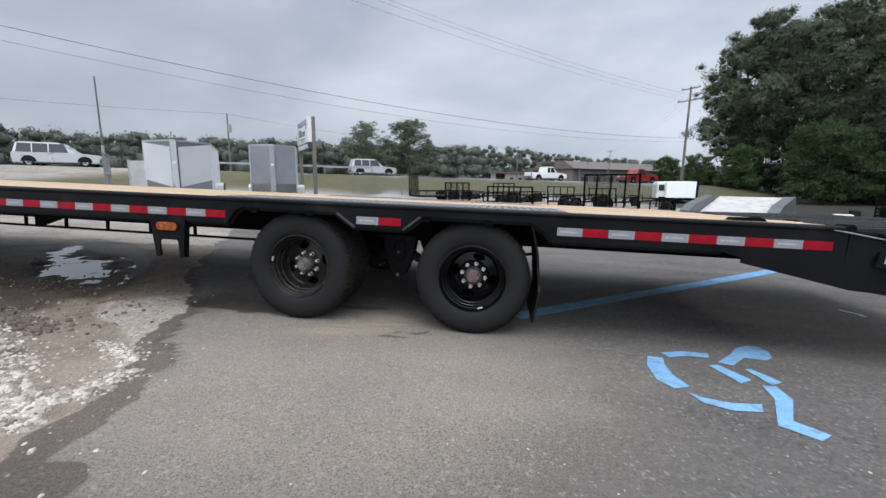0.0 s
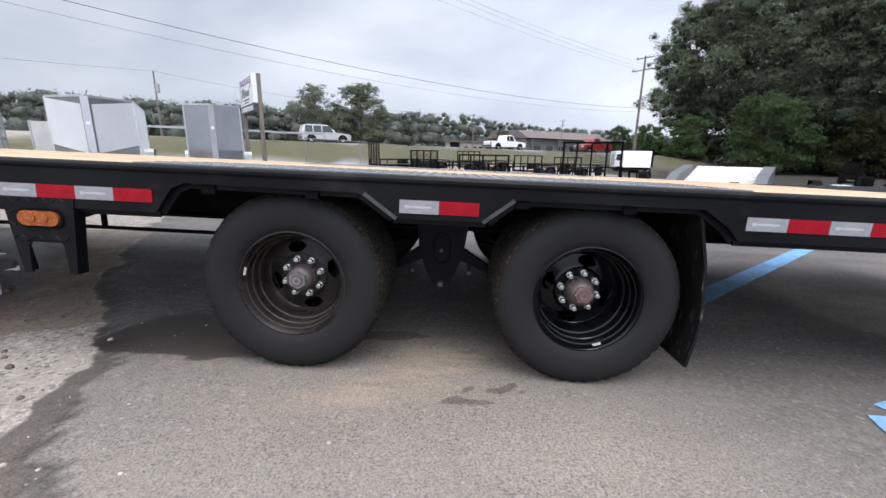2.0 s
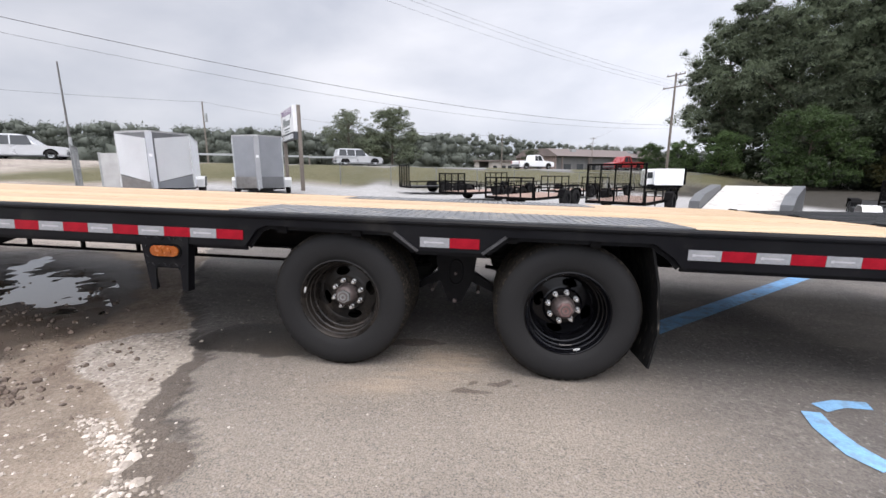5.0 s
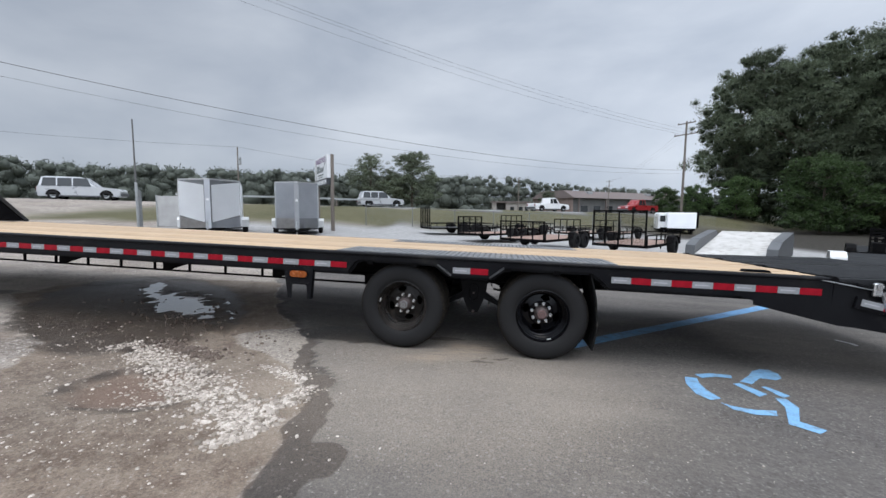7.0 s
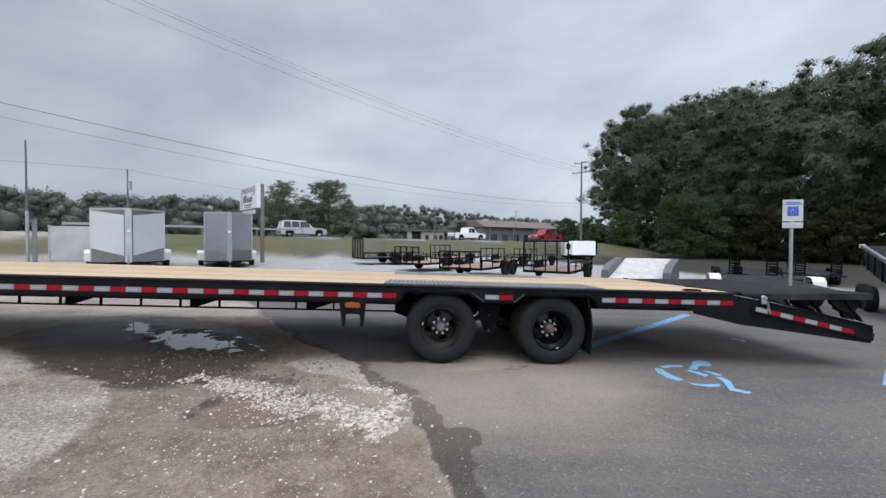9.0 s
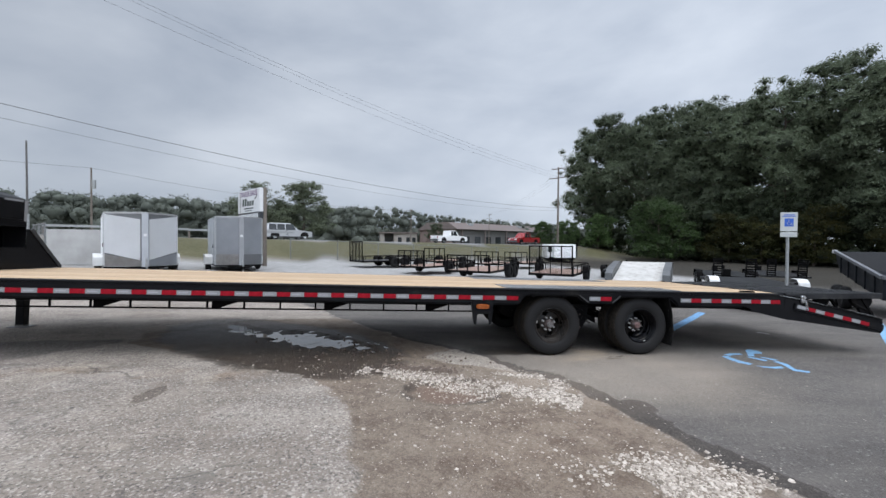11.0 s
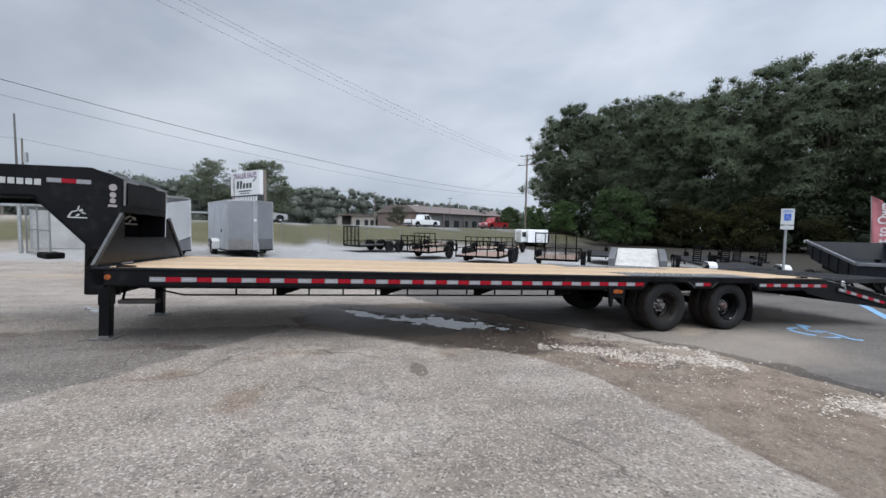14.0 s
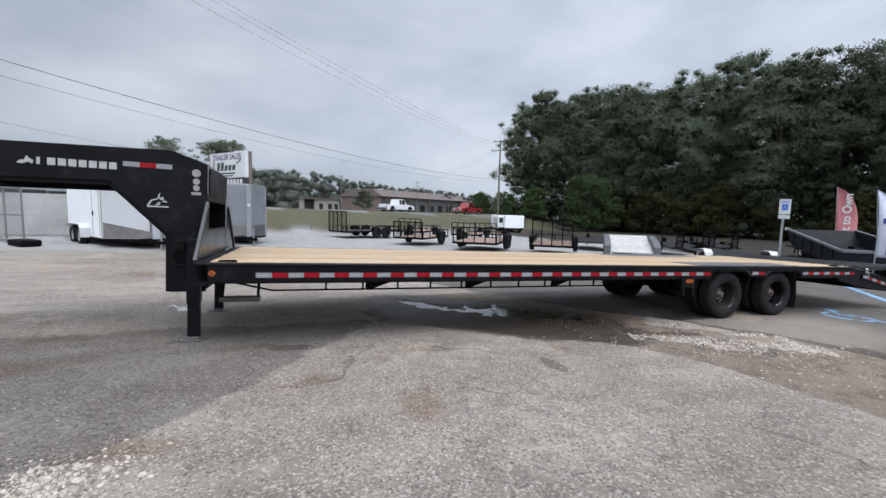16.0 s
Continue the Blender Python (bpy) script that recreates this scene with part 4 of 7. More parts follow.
def lug_mesh():
    bm = bmesh.new()
    for r, y0, y1, seg in ((0.0155, 0.170, 0.158, 14), (0.0125, 0.160, 0.136, 6), (0.007, 0.138, 0.126, 8)):
        vs = bmesh.ops.create_cone(bm, cap_ends=True, segments=seg, radius1=r, radius2=r * 0.93, depth=y0 - y1)["verts"]
        bmesh.ops.transform(bm, verts=vs, matrix=pose(0, (y0 + y1) / 2, 0, 90, 0, 0))
    return mesh_of(bm, CHROME)


TYRE, RIM_A, RIM_B, HUB_A, HUB_B, LUG = tyre_mesh(), rim_mesh(RIM_DUSTY), rim_mesh(RIM_BLACK), hub_mesh(HUB_GREY), hub_mesh(HUB_RED), lug_mesh()


def wheels():
    for i, x in enumerate(HUB_X):
        for far in (0, 1):
            for inner in (0, 1):
                w = part("wheel", RIM_A if i == 0 else RIM_B, None, trailer, "dusty black dual wheel" if i == 0 else "glossy black dual wheel")
                y = 0.062 + 0.25 * inner
                w.matrix_basis = pose(x, y, HUB_Z, 0, (0, 17, 29, 41)[2 * i + inner]) if not far else pose(x, W - y, HUB_Z, 0, 0, 180)
                part("tyre", TYRE, None, w)
                if not inner:
                    part("hub_cap", HUB_A if i == 0 else HUB_B, None, w, "grey hub cap" if i == 0 else "rusty red hub cap")
                    for k in range(8):
                        a = 2 * math.pi * (k + 0.4) / 8
                        ob = part("lug_nut", LUG, None, w)
                        ob.location = (0.0825 * math.cos(a), 0, 0.0825 * math.sin(a))
                    bm = bmesh.new()
                    box(bm, -0.018, 0.018, 0.026, 0.031, -0.006, 0.006, 0.002)
                    ob = part("balance_weight", bm, WHITE_DECAL, w)
                    a = radians(168 if i == 0 else -72) + radians((0, 17, 29, 41)[2 * i])
                    ob.matrix_basis = pose(0.209 * math.cos(a), 0.006, 0.209 * math.sin(a), 0, -math.degrees(a) + 90, 0)
    for x in HUB_X:
        bm = bmesh.new()
        rod(bm, (x, 0.2, HUB_Z), (x, W - 0.2, HUB_Z), 0.063, 16)
        for y in (0.60, W - 0.60):
            rod(bm, (x, y - 0.07, HUB_Z), (x, y + 0.07, HUB_Z), 0.17, 20)
        part("axle", bm, BLACK_DULL, trailer, smooth=False)


wheels()


def suspension(ym):
    y = ym(0.62)
    for x in HUB_X:
        bm = bmesh.new()
        for k in range(4):
            s = 0.44 - 0.07 * k
            pts = [(x + s * u, y, HUB_Z + 0.075 + 0.012 * k + 0.05 * u * u) for u in (-1, -0.5, 0, 0.5, 1)]
            for a, b2 in zip(pts, pts[1:]):
                bar(bm, a, b2, 0.075, 0.011, (0, 0, 1))
        for u in (-0.05, 0.05):
            for v in (-0.045, 0.045):
                rod(bm, (x + u, y + v, HUB_Z - 0.09), (x + u, y + v, HUB_Z + 0.14), 0.009, 6)
        part("leaf_spring", bm, BLACK_DULL, trailer)
    # hanger and equaliser between the wheels
    bm = bmesh.new()
    mid = 7.51
    for dy in (-0.05, 0.05):
        slab(bm, [(mid - 0.135, 0.62), (mid + 0.135, 0.62), (mid + 0.115, 0.46), (mid + 0.065, 0.34), (mid + 0.045, 0.295), (mid, 0.28), (mid - 0.045, 0.295), (mid - 0.065, 0.34), (mid - 0.115, 0.46)], y + dy - 0.005, y + dy + 0.005)
        yy = y + dy + (-0.009 if dy < 0 else 0.009)
        tube(bm, [(mid + 0.045 * math.cos(a), yy, 0.495 + 0.062 * math.sin(a) + (0.02 if math.sin(a) > 0 else -0.02)) for a in [2 * math.pi * q / 14 for q in range(15)]], 0.006, 6)
    slab(bm, [(mid - 0.26, 0.40), (mid - 0.10, 0.505), (mid + 0.10, 0.505), (mid + 0.26, 0.40), (mid + 0.26, 0.36), (mid + 0.10, 0.43), (mid - 0.10, 0.43), (mid - 0.26, 0.36)], y - 0.03, y + 0.03)
    part("spring_hanger", bm, BLACK, trailer)
    for px, pz in ((mid, 0.305), (mid - 0.15, 0.375), (mid + 0.15, 0.375), (mid, 0.49)):
        bm = bmesh.new()
        rod(bm, (px, y - 0.085, pz), (px, y + 0.085, pz), 0.014 if pz < 0.32 else 0.010, 8)
        part("suspension_bolt", bm, HUB_STEEL, trailer)


both(suspension)


def mud_flap(ym):
    bm = bmesh.new()
    pts = [(8.50, 0.80), (8.55, 0.60), (8.575, 0.35), (8.545, 0.16)]
    for (x0, z0), (x1, z1) in zip(pts, pts[1:]):
        vs = [bm.verts.new(p) for p in ((x0, ym(0.03), z0), (x0, ym(0.56), z0), (x1, ym(0.56), z1), (x1, ym(0.03), z1))]
        bm.faces.new(vs)
    bmesh.ops.remove_doubles(bm, verts=bm.verts, dist=0.001)
    bmesh.ops.solidify(bm, geom=list(bm.faces), thickness=0.012)
    for u in (0.1, 0.22, 0.34):
        rod(bm, (8.535, ym(u), 0.77), (8.505, ym(u), 0.775), 0.009, 6)
    part("mud_flap", bm, FLAP, trailer, "black rubber mud flap with scuffs")


FLAP = surface("flap_rubber", (0.005, 0.005, 0.0055), (0.009, 0.0088, 0.0085), 2.2, 0.5, 0.7, 0, 60, 0.2, 0.1, stretch=(10, 10, 1.6), dirt=(0.13, 0.115, 0.10), dirt_amount=0.10, spec=0.12)
both(mud_flap)

# side step with its amber lamp
bm = bmesh.new()
slab(bm, [(5.795, 0.735), (6.085, 0.735), (6.062, 0.43), (6.030, 0.43), (6.022, 0.545), (6.008, 0.562), (5.893, 0.562), (5.878, 0.545), (5.872, 0.43), (5.842, 0.43)], -0.004, 0.006)
slab(bm, [(6.077, 0.735), (6.085, 0.735), (6.062, 0.43), (6.054, 0.43)], 0.0, 0.045)
slab(bm, [(5.795, 0.735), (5.803, 0.735), (5.850, 0.43), (5.842, 0.43)], 0.0, 0.045)
box(bm, 5.87, 6.02, -0.004, 0.05, 0.558, 0.566)
for i in range(7):
    for j in range(4):
        x, z = 5.83 + 0.035 * i, 0.575 + 0.05 * j
        if 5.845 < x < 6.05 and 0.60 < z < 0.70:
            continue
        vs = bmesh.ops.create_cone(bm, cap_ends=True, segments=4, radius1=0.013, radius2=0.006, depth=0.003)["verts"]
        bmesh.ops.transform(bm, verts=vs, matrix=pose(x, -0.0055, z, 90, 45 if (i + j) % 2 else -45, 0) @ Matrix.Diagonal((1.2, 0.4, 1, 1)))
step = part("side_step", bm, BLACK, trailer, "black diamond-plate step bracket")


def lozenge(w, h, n=8):
    r = h / 2
    return [(w / 2 - r + r * math.cos(a), r * math.sin(a)) for a in np.linspace(-math.pi / 2, math.pi / 2, n)] + [(-w / 2 + r + r * math.cos(a), r * math.sin(a)) for a in np.linspace(math.pi / 2, 3 * math.pi / 2, n)]


bm = bmesh.new()
slab(bm, [(5.945 + x, 0.655 + z) for x, z in lozenge(0.165, 0.058)], -0.018, -0.004)
for dx in (-0.025, 0.025):
    slab(bm, [(5.945 + dx + x, 0.655 + z) for x, z in lozenge(0.034, 0.03)], -0.022, -0.017)
part("side_lamp", bm, AMBER, step, "amber oval marker lamp")
bm = bmesh.new()
slab(bm, [(5.945 + x, 0.655 + z) for x, z in lozenge(0.19, 0.08)], -0.010, -0.003)
part("lamp_gasket", bm, BLACK_DULL, step)

bm = bmesh.new()
rod(bm, (-0.385, 0.001, 0.782), (-0.385, -0.014, 0.782), 0.030, 20)
rod(bm, (-0.385, -0.012, 0.782), (-0.385, -0.020, 0.782), 0.014, 14)
part("marker_lamp", bm, AMBER, trailer, "small round amber marker lamp")

# tie-down on the deck corner
bm = bmesh.new()
slab(bm, [(-0.36, 0.886), (-0.34, 0.902), (-0.20, 0.902), (-0.18, 0.886)], 0.09, 0.15)
part("tie_down", bm, BLACK_DULL, trailer)
bm = bmesh.new()
slab(bm, [(9.68, 0.886), (9.70, 0.904), (9.86, 0.904), (9.88, 0.886)], 0.09, 0.16)
part("tie_down", bm, BLACK_DULL, trailer)

# headboard, neck and tool box at the front
bm = bmesh.new()
slab(bm, [(0.03, 0.89), (0.60, 1.47), (0.668, 1.47), (0.668, 1.19), (W - 0.668, 1.19), (W - 0.668, 1.47), (W - 0.60, 1.47), (W - 0.03, 0.89)], -0.545, -0.535, "x")
headboard = part("headboard", bm, BLACK_GLOSS, trailer, "black sloping-sided steel headboard")
# the sloping edges are painted lighter for the light they catch
for p, q in (((0.03, 0.89), (0.60, 1.47)), ((W - 0.03, 0.89), (W - 0.60, 1.47)), ((0.668, 1.19), (W - 0.668, 1.19))):
    bm = bmesh.new()
    sill = p[1] == q[1]
    bar(bm, (-0.535, *p), (-0.535, *q), 0.016 if sill else 0.05, 0.012 if sill else 0.03, (1, 0, 0))
    part("edge_angle", bm, BLACK if sill else TRIM_HIGHLIGHT, headboard, "" if sill else "black edge angle, greyed to show the light along it")
bm = bmesh.new()
box(bm, -0.865, -0.85, 0.667, W - 0.667, 1.08, 1.498)
bay_back = part("bay_back", bm, BLACK_GLOSS, trailer, "black back sheet of the open storage bay")
bm = bmesh.new()
box(bm, -0.848, -0.548, 0.667, W - 0.667, 1.168, 1.18)
part("bay_floor", bm, BLACK_DULL, trailer)

RUSTY_STEEL = surface("brown_primed_steel", (0.014, 0.011, 0.010), (0.028, 0.021, 0.017), 8, 0.5, 0.7, 0, 50, 0.2, 0.1)
NECK = [(-2.95, 1.95), (-2.95, 1.62), (-1.42, 1.655), (-0.90, 1.12), (-0.90, 0.50), (-0.56, 0.50), (-0.56, 1.86), (-0.64, 1.915), (-0.86, 2.005), (-0.90, 2.01)]


def neck_side(ym):
    bm = bmesh.new()
    slab(bm, NECK, ym(0.65), ym(0.665))
    side = part("neck_side", bm, BLACK, trailer, "tall black gooseneck side plate")
    for p, q in (((-2.95, 1.625), (-1.425, 1.658)), ((-1.42, 1.655), (-0.905, 1.122)), ((-0.90, 1.115), (-0.90, 0.50))):
        bm = bmesh.new()
        bar(bm, (p[0], ym(0.692), p[1]), (q[0], ym(0.692), q[1]), 0.09, 0.014, (0, 1, 0))
        part("neck_flange", bm, BLACK, side)


both(neck_side)
bm = bmesh.new()
box(bm, -2.95, -0.87, 0.665, W - 0.665, 1.93, 1.945)
part("neck_top_plate", bm, BLACK_DULL, trailer)
bm = bmesh.new()
box(bm, -2.95, -2.80, 0.665, W - 0.665, 1.62, 1.928)
rod(bm, (-2.82, W / 2, 1.1), (-2.75, W / 2, 1.93), 0.06, 16)
part("coupler", bm, BLACK_DULL, trailer)
bm = bmesh.new()
box(bm, -0.90, -0.56, 0.665, W - 0.665, 0.52, 0.56)
part("neck_cross_plate", bm, BLACK_DULL, trailer)
bm = bmesh.new()
slab(bm, [(-0.90, 1.99), (-0.90, 1.50), (-0.555, 1.50), (-0.552, 1.885), (-0.64, 1.93), (-0.86, 2.0)], 0.668, W - 0.668)
front_box = part("tool_box", bm, BLACK, trailer, "black tool box between the neck plates")
bm = bmesh.new()
box(bm, -0.545, -0.540, 0.72, W - 0.72, 1.575, 1.60)
box(bm, -0.546, -0.538, 0.73, W - 0.73, 1.60, 1.86, 0.01)
part("box_lid", bm, BLACK, front_box)
bm = bmesh.new()
for y in (0.685, W - 0.685):
    box(bm, -0.5505, -0.549, y - 0.026, y + 0.026, 1.58, 1.885)
for y in (0.87, 1.68):
    box(bm, -0.5495, -0.5480, y - 0.15, y + 0.15, 1.845, 1.89)
ob = part("box_tape", bm, TAPE_WHITE, front_box, "white reflective tape")
# decals on the neck, as plain shapes
for k in range(8):
    x = -2.0 + 0.082 * k
    bm = bmesh.new()
    box(bm, x, x + (0.028 if k == 0 else 0.064), 0.6475, 0.649, 1.768, 1.838)
    part("neck_decal_bar", bm, WHITE_DECAL, trailer)
bm = bmesh.new()
slab(bm, [(-2.15, 1.77), (-2.12, 1.80), (-2.09, 1.80), (-2.075, 1.845), (-2.05, 1.82), (-2.02, 1.80), (-2.03, 1.765), (-2.06, 1.785), (-2.10, 1.765)], 0.6475, 0.649)
part("neck_decal", bm, WHITE_DECAL, trailer, "white emblem decal on the neck")
bm = bmesh.new()
for pts in ([(-1.16, 1.345), (-0.97, 1.345), (-0.965, 1.36), (-1.165, 1.36)], [(-1.165, 1.36), (-1.13, 1.42), (-1.115, 1.415), (-1.145, 1.36)], [(-1.13, 1.42), (-1.07, 1.44), (-1.065, 1.428), (-1.12, 1.41)], [(-1.07, 1.44), (-1.055, 1.495), (-1.045, 1.49), (-1.055, 1.435)], [(-1.055, 1.44), (-1.02, 1.46), (-1.01, 1.43), (-1.045, 1.42)], [(-1.02, 1.42), (-0.985, 1.41), (-0.985, 1.395), (-1.03, 1.405)], [(-1.09, 1.365), (-1.06, 1.40), (-1.04, 1.395), (-1.06, 1.365)]):
    slab(bm, pts, 0.6475, 0.649)
bmesh.ops.translate(bm, verts=bm.verts, vec=(0.06, 0, 0.06))
part("neck_decal", bm, WHITE_DECAL, trailer, "white line-drawn emblem decal")
bm = bmesh.new()
for pts in ([(0.86, 1.375), (1.16, 1.375), (1.16, 1.387), (0.86, 1.387)], [(0.88, 1.387), (0.95, 1.43), (0.965, 1.425), (0.90, 1.387)], [(0.95, 1.43), (1.02, 1.455), (1.03, 1.44), (0.96, 1.415)], [(1.04, 1.445), (1.12, 1.44), (1.13, 1.41), (1.06, 1.42)], [(0.98, 1.39), (1.03, 1.42), (1.05, 1.41), (1.01, 1.39)]):
    slab(bm, [(1.50 + 1.6 * (y - 1.01), 1.42 + 1.7 * (z - 1.41)) for y, z in pts], -0.8485, -0.847, "x")
part("bay_decal", bm, WHITE_DECAL, bay_back, "white line-drawn emblem decal")
bm = bmesh.new()
for z, r in ((1.79, 0.042), (1.70, 0.034), (1.63, 0.032)):
    rod(bm, (-0.655, 0.6495, z), (-0.655, 0.6475, z), r, 16)
box(bm, -0.70, -0.61, 0.6475, 0.6495, 1.555, 1.585)
part("warning_label", bm, surface("faded_label", (0.30, 0.27, 0.255), (0.24, 0.21, 0.20), 40, 0.6), trailer, "faded round warning stickers")
tape_neck = [(-1.31, TAPE_WHITE), (-1.165, TAPE_RED), (-1.02, TAPE_WHITE)]
for x, mt in tape_neck:
    bm = bmesh.new()
    box(bm, x, x + 0.143, 0.6475, 0.649, 1.81, 1.86)
    part("reflector", bm, mt, trailer)
bm = bmesh.new()
box(bm, -2.42, -2.27, 0.6475, 0.649, 1.79, 1.84)
part("reflector", bm, TAPE_RED, trailer)


FOOT_STEEL = surface("scuffed_foot_steel", (0.09, 0.088, 0.086), (0.15, 0.145, 0.14), 12, 0.5, 0.65, 0.3, 60, 0.2, 0.08)


def jack(ym):
    bm = bmesh.new()
    box(bm, -0.707, -0.583, ym(0.478), ym(0.602), 0.40, 1.08, 0.006)
    box(bm, -0.699, -0.591, ym(0.486), ym(0.594), 0.03, 0.42, 0.006)
    j = part("jack_leg", bm, BLACK, trailer, "square black landing jack leg")
    bm = bmesh.new()
    box(bm, -0.765, -0.525, ym(0.43), ym(0.65), 0.004, 0.014, 0.003)
    box(bm, -0.70, -0.59, ym(0.48), ym(0.60), 0.014, 0.04, 0.004)
    part("jack_foot", bm, FOOT_STEEL, j, "flat steel jack foot")


both(jack)
bm = bmesh.new()
box(bm, -0.66, -0.58, 0.60, W - 0.60, 0.56, 0.62, 0.004)
part("jack_brace", bm, BLACK_DULL, trailer)
bm = bmesh.new()
tube(bm, [(-0.70, 0.54, 0.345), (-0.80, 0.54, 0.35), (-0.835, 0.54, 0.375), (-0.85, 0.54, 0.37), (-0.865, 0.54, 0.34)], 0.011, 8)
box(bm, -0.80, -0.70, 0.52, 0.56, 0.30, 0.335, 0.006)
part("jack_pin", bm, GALV, trailer, "hooked steel spring pin")
bm = bmesh.new()
box(bm, -0.34, 0.03, 0.10, 0.22, 0.478, 0.522, 0.006)
front_step = part("front_step", bm, RUSTY_STEEL, trailer, "brown steel step hung below the front corner")
for x in (-0.32, 0.01):
    bm = bmesh.new()
    tube(bm, [(x, 0.16, 0.50), (x, 0.20, 0.58), (x, 0.26, 0.67)], 0.014, 8)
    part("step_hanger", bm, BLACK_DULL, front_step)
bm = bmesh.new()
rod(bm, (-0.77, 0.50, 1.01), (-0.77, 0.62, 1.01), 0.045, 16)
tube(bm, [(-0.80, 0.56, 1.0), (-0.84, 0.54, 0.93), (-0.845, 0.52, 0.85), (-0.80, 0.52, 0.80), (-0.72, 0.52, 0.80)], 0.018, 8)
part("gear_box", bm, BLACK_DULL, trailer)

# tail: sloped dovetail below, flip-over ramps lying level above
def dovetail_side(ym):
    bm = bmesh.new()
    slab(bm, [(9.72, 0.640), (9.72, 0.668), (10.25, 0.668), (10.26, 0.86), (10.40, 0.855), (11.87, 0.548), (11.90, 0.50), (11.87, 0.34), (10.42, 0.512), (10.30, 0.520)], ym(0.0), ym(0.012))
    bar(bm, (10.40, ym(0.0), 0.845), (11.87, ym(0.0), 0.54), 0.05, 0.012, (0, 0, 1))
    bar(bm, (10.40, ym(-0.012), 0.712), (11.88, ym(-0.012), 0.415), 0.022, 0.085, (0, 0, 1))
    part("dovetail_side", bm, BLACK, trailer, "sloping black dovetail side beam")


both(dovetail_side)
bm = bmesh.new()
box(bm, 11.84, 11.90, 0.0, W, 0.36, 0.53, 0.01)
for k in range(6):
    x = 10.35 + 0.25 * k
    z = 0.80 - 0.205 * (x - 10.4)
    box(bm, x, x + 0.06, 0.02, W - 0.02, z - 0.07, z)
part("dovetail_frame", bm, BLACK_DULL, trailer)


def ramp(y0, y1):
    bm = bmesh.new()
    m = pose(10.27, 0, 0.878, 0, -1.3, 0)
    for y in (y0 + 0.02, y1 - 0.02):
        box(bm, 0, 1.64, y - 0.02, y + 0.02, -0.075, 0.0, 0.003, m)
    box(bm, 0.3, 0.36, y0, y1, -0.05, -0.01, 0, m)
    box(bm, 1.1, 1.16, y0, y1, -0.05, -0.01, 0, m)
    r = part("ramp", bm, RAMP_STEEL, trailer, "black slatted steel loading ramp folded flat")
    bm = bmesh.new()
    box(bm, 0, 0.046, y0 + 0.04, y1 - 0.04, -0.006, 0.004)
    slat = mesh_of(bm, RAMP_STEEL)
    for k in range(27):
        part("slat", slat, None, r).matrix_basis = m @ pose(0.03 + k * 0.06, 0, 0)


RAMP_STEEL = surface("ramp_steel", (0.010, 0.0105, 0.012), (0.020, 0.0205, 0.022), 2.5, 0.4, 0.55, 0, 40, 0.15, 0.06, dirt=(0.05, 0.047, 0.044), dirt_amount=0.25, spec=0.22)
ramp(0.02, 1.24)
ramp(1.32, W - 0.02)
for y in (0.06, 0.5, 0.9, W - 0.9, W - 0.06):
    bm = bmesh.new()
    rod(bm, (10.27, y - 0.05, 0.868), (10.27, y + 0.05, 0.868), 0.026, 10)
    part("ramp_hinge", bm, BLACK_DULL, trailer)
    bm = bmesh.new()
    bar(bm, (11.55, y, 0.90), (11.84, y, 0.54), 0.03, 0.03, (0, 1, 0))
    part("ramp_prop", bm, BLACK_DULL, trailer)
for y in (0.08, 0.62, 1.18, W - 1.18, W - 0.62, W - 0.08):
    bm = bmesh.new()
    slab(bm, [(11.42, 0.86), (11.78, 0.87), (11.80, 0.78), (11.70, 0.66), (11.74, 0.58), (11.62, 0.60), (11.55, 0.72), (11.44, 0.78)], y - 0.02, y + 0.02)
    rod(bm, (11.50, y, 0.74), (11.80, y, 0.62), 0.03, 10)
    part("ramp_bracket", bm, BLACK_DULL, trailer)
bm = bmesh.new()
box(bm, 10.50, 10.56, -0.034, -0.004, 0.76, 0.86, 0.008)
rod(bm, (10.53, -0.045, 0.84), (10.53, -0.005, 0.84), 0.022, 12)
rod(bm, (10.56, -0.03, 0.80), (10.60, -0.03, 0.66), 0.014, 8)
part("ramp_latch", bm, CHROME, trailer, "bright plated ramp latch")
bm = bmesh.new()
tube(bm, [(10.10, -0.004, 0.872), (10.55, -0.02, 0.80), (11.75, -0.02, 0.58)], 0.004, 6)
part("latch_cable", bm, GALV, trailer)


# ---- paint on the asphalt ----
def paint(outlines, name, label, material, lift=0.004):
    for outline in outlines:
        bm = bmesh.new()
        vs = [bm.verts.new((x, y, 0)) for x, y in outline]
        f = bm.faces.new(vs)
        bmesh.ops.triangulate(bm, faces=[f])
        bmesh.ops.subdivide_edges(bm, edges=bm.edges, cuts=6, use_grid_fill=True)
        hz = ground_fields([v.co.x for v in bm.verts], [v.co.y for v in bm.verts])[0]
        for v, z in zip(bm.verts, hz):
            v.co.z = z + lift
        bmesh.ops.recalc_face_normals(bm, faces=bm.faces)
        ob = part(name, bm, material)
        if sum(f.normal.z for f in ob.data.polygons) < 0:
            ob.data.flip_normals()
        tagged(ob, label, "road marking", "painted marks on the asphalt", "structure")


def arc(cx, cy, r0, r1, a0, a1, n=10):
    t = [radians(a0 + (a1 - a0) * k / n) for k in range(n + 1)]
    return [(cx + r1 * math.cos(a), cy + r1 * math.sin(a)) for a in t] + [(cx + r0 * math.cos(a), cy + r0 * math.sin(a)) for a in t[::-1]]


SYMBOL = "faded light blue accessible parking symbol on the asphalt"
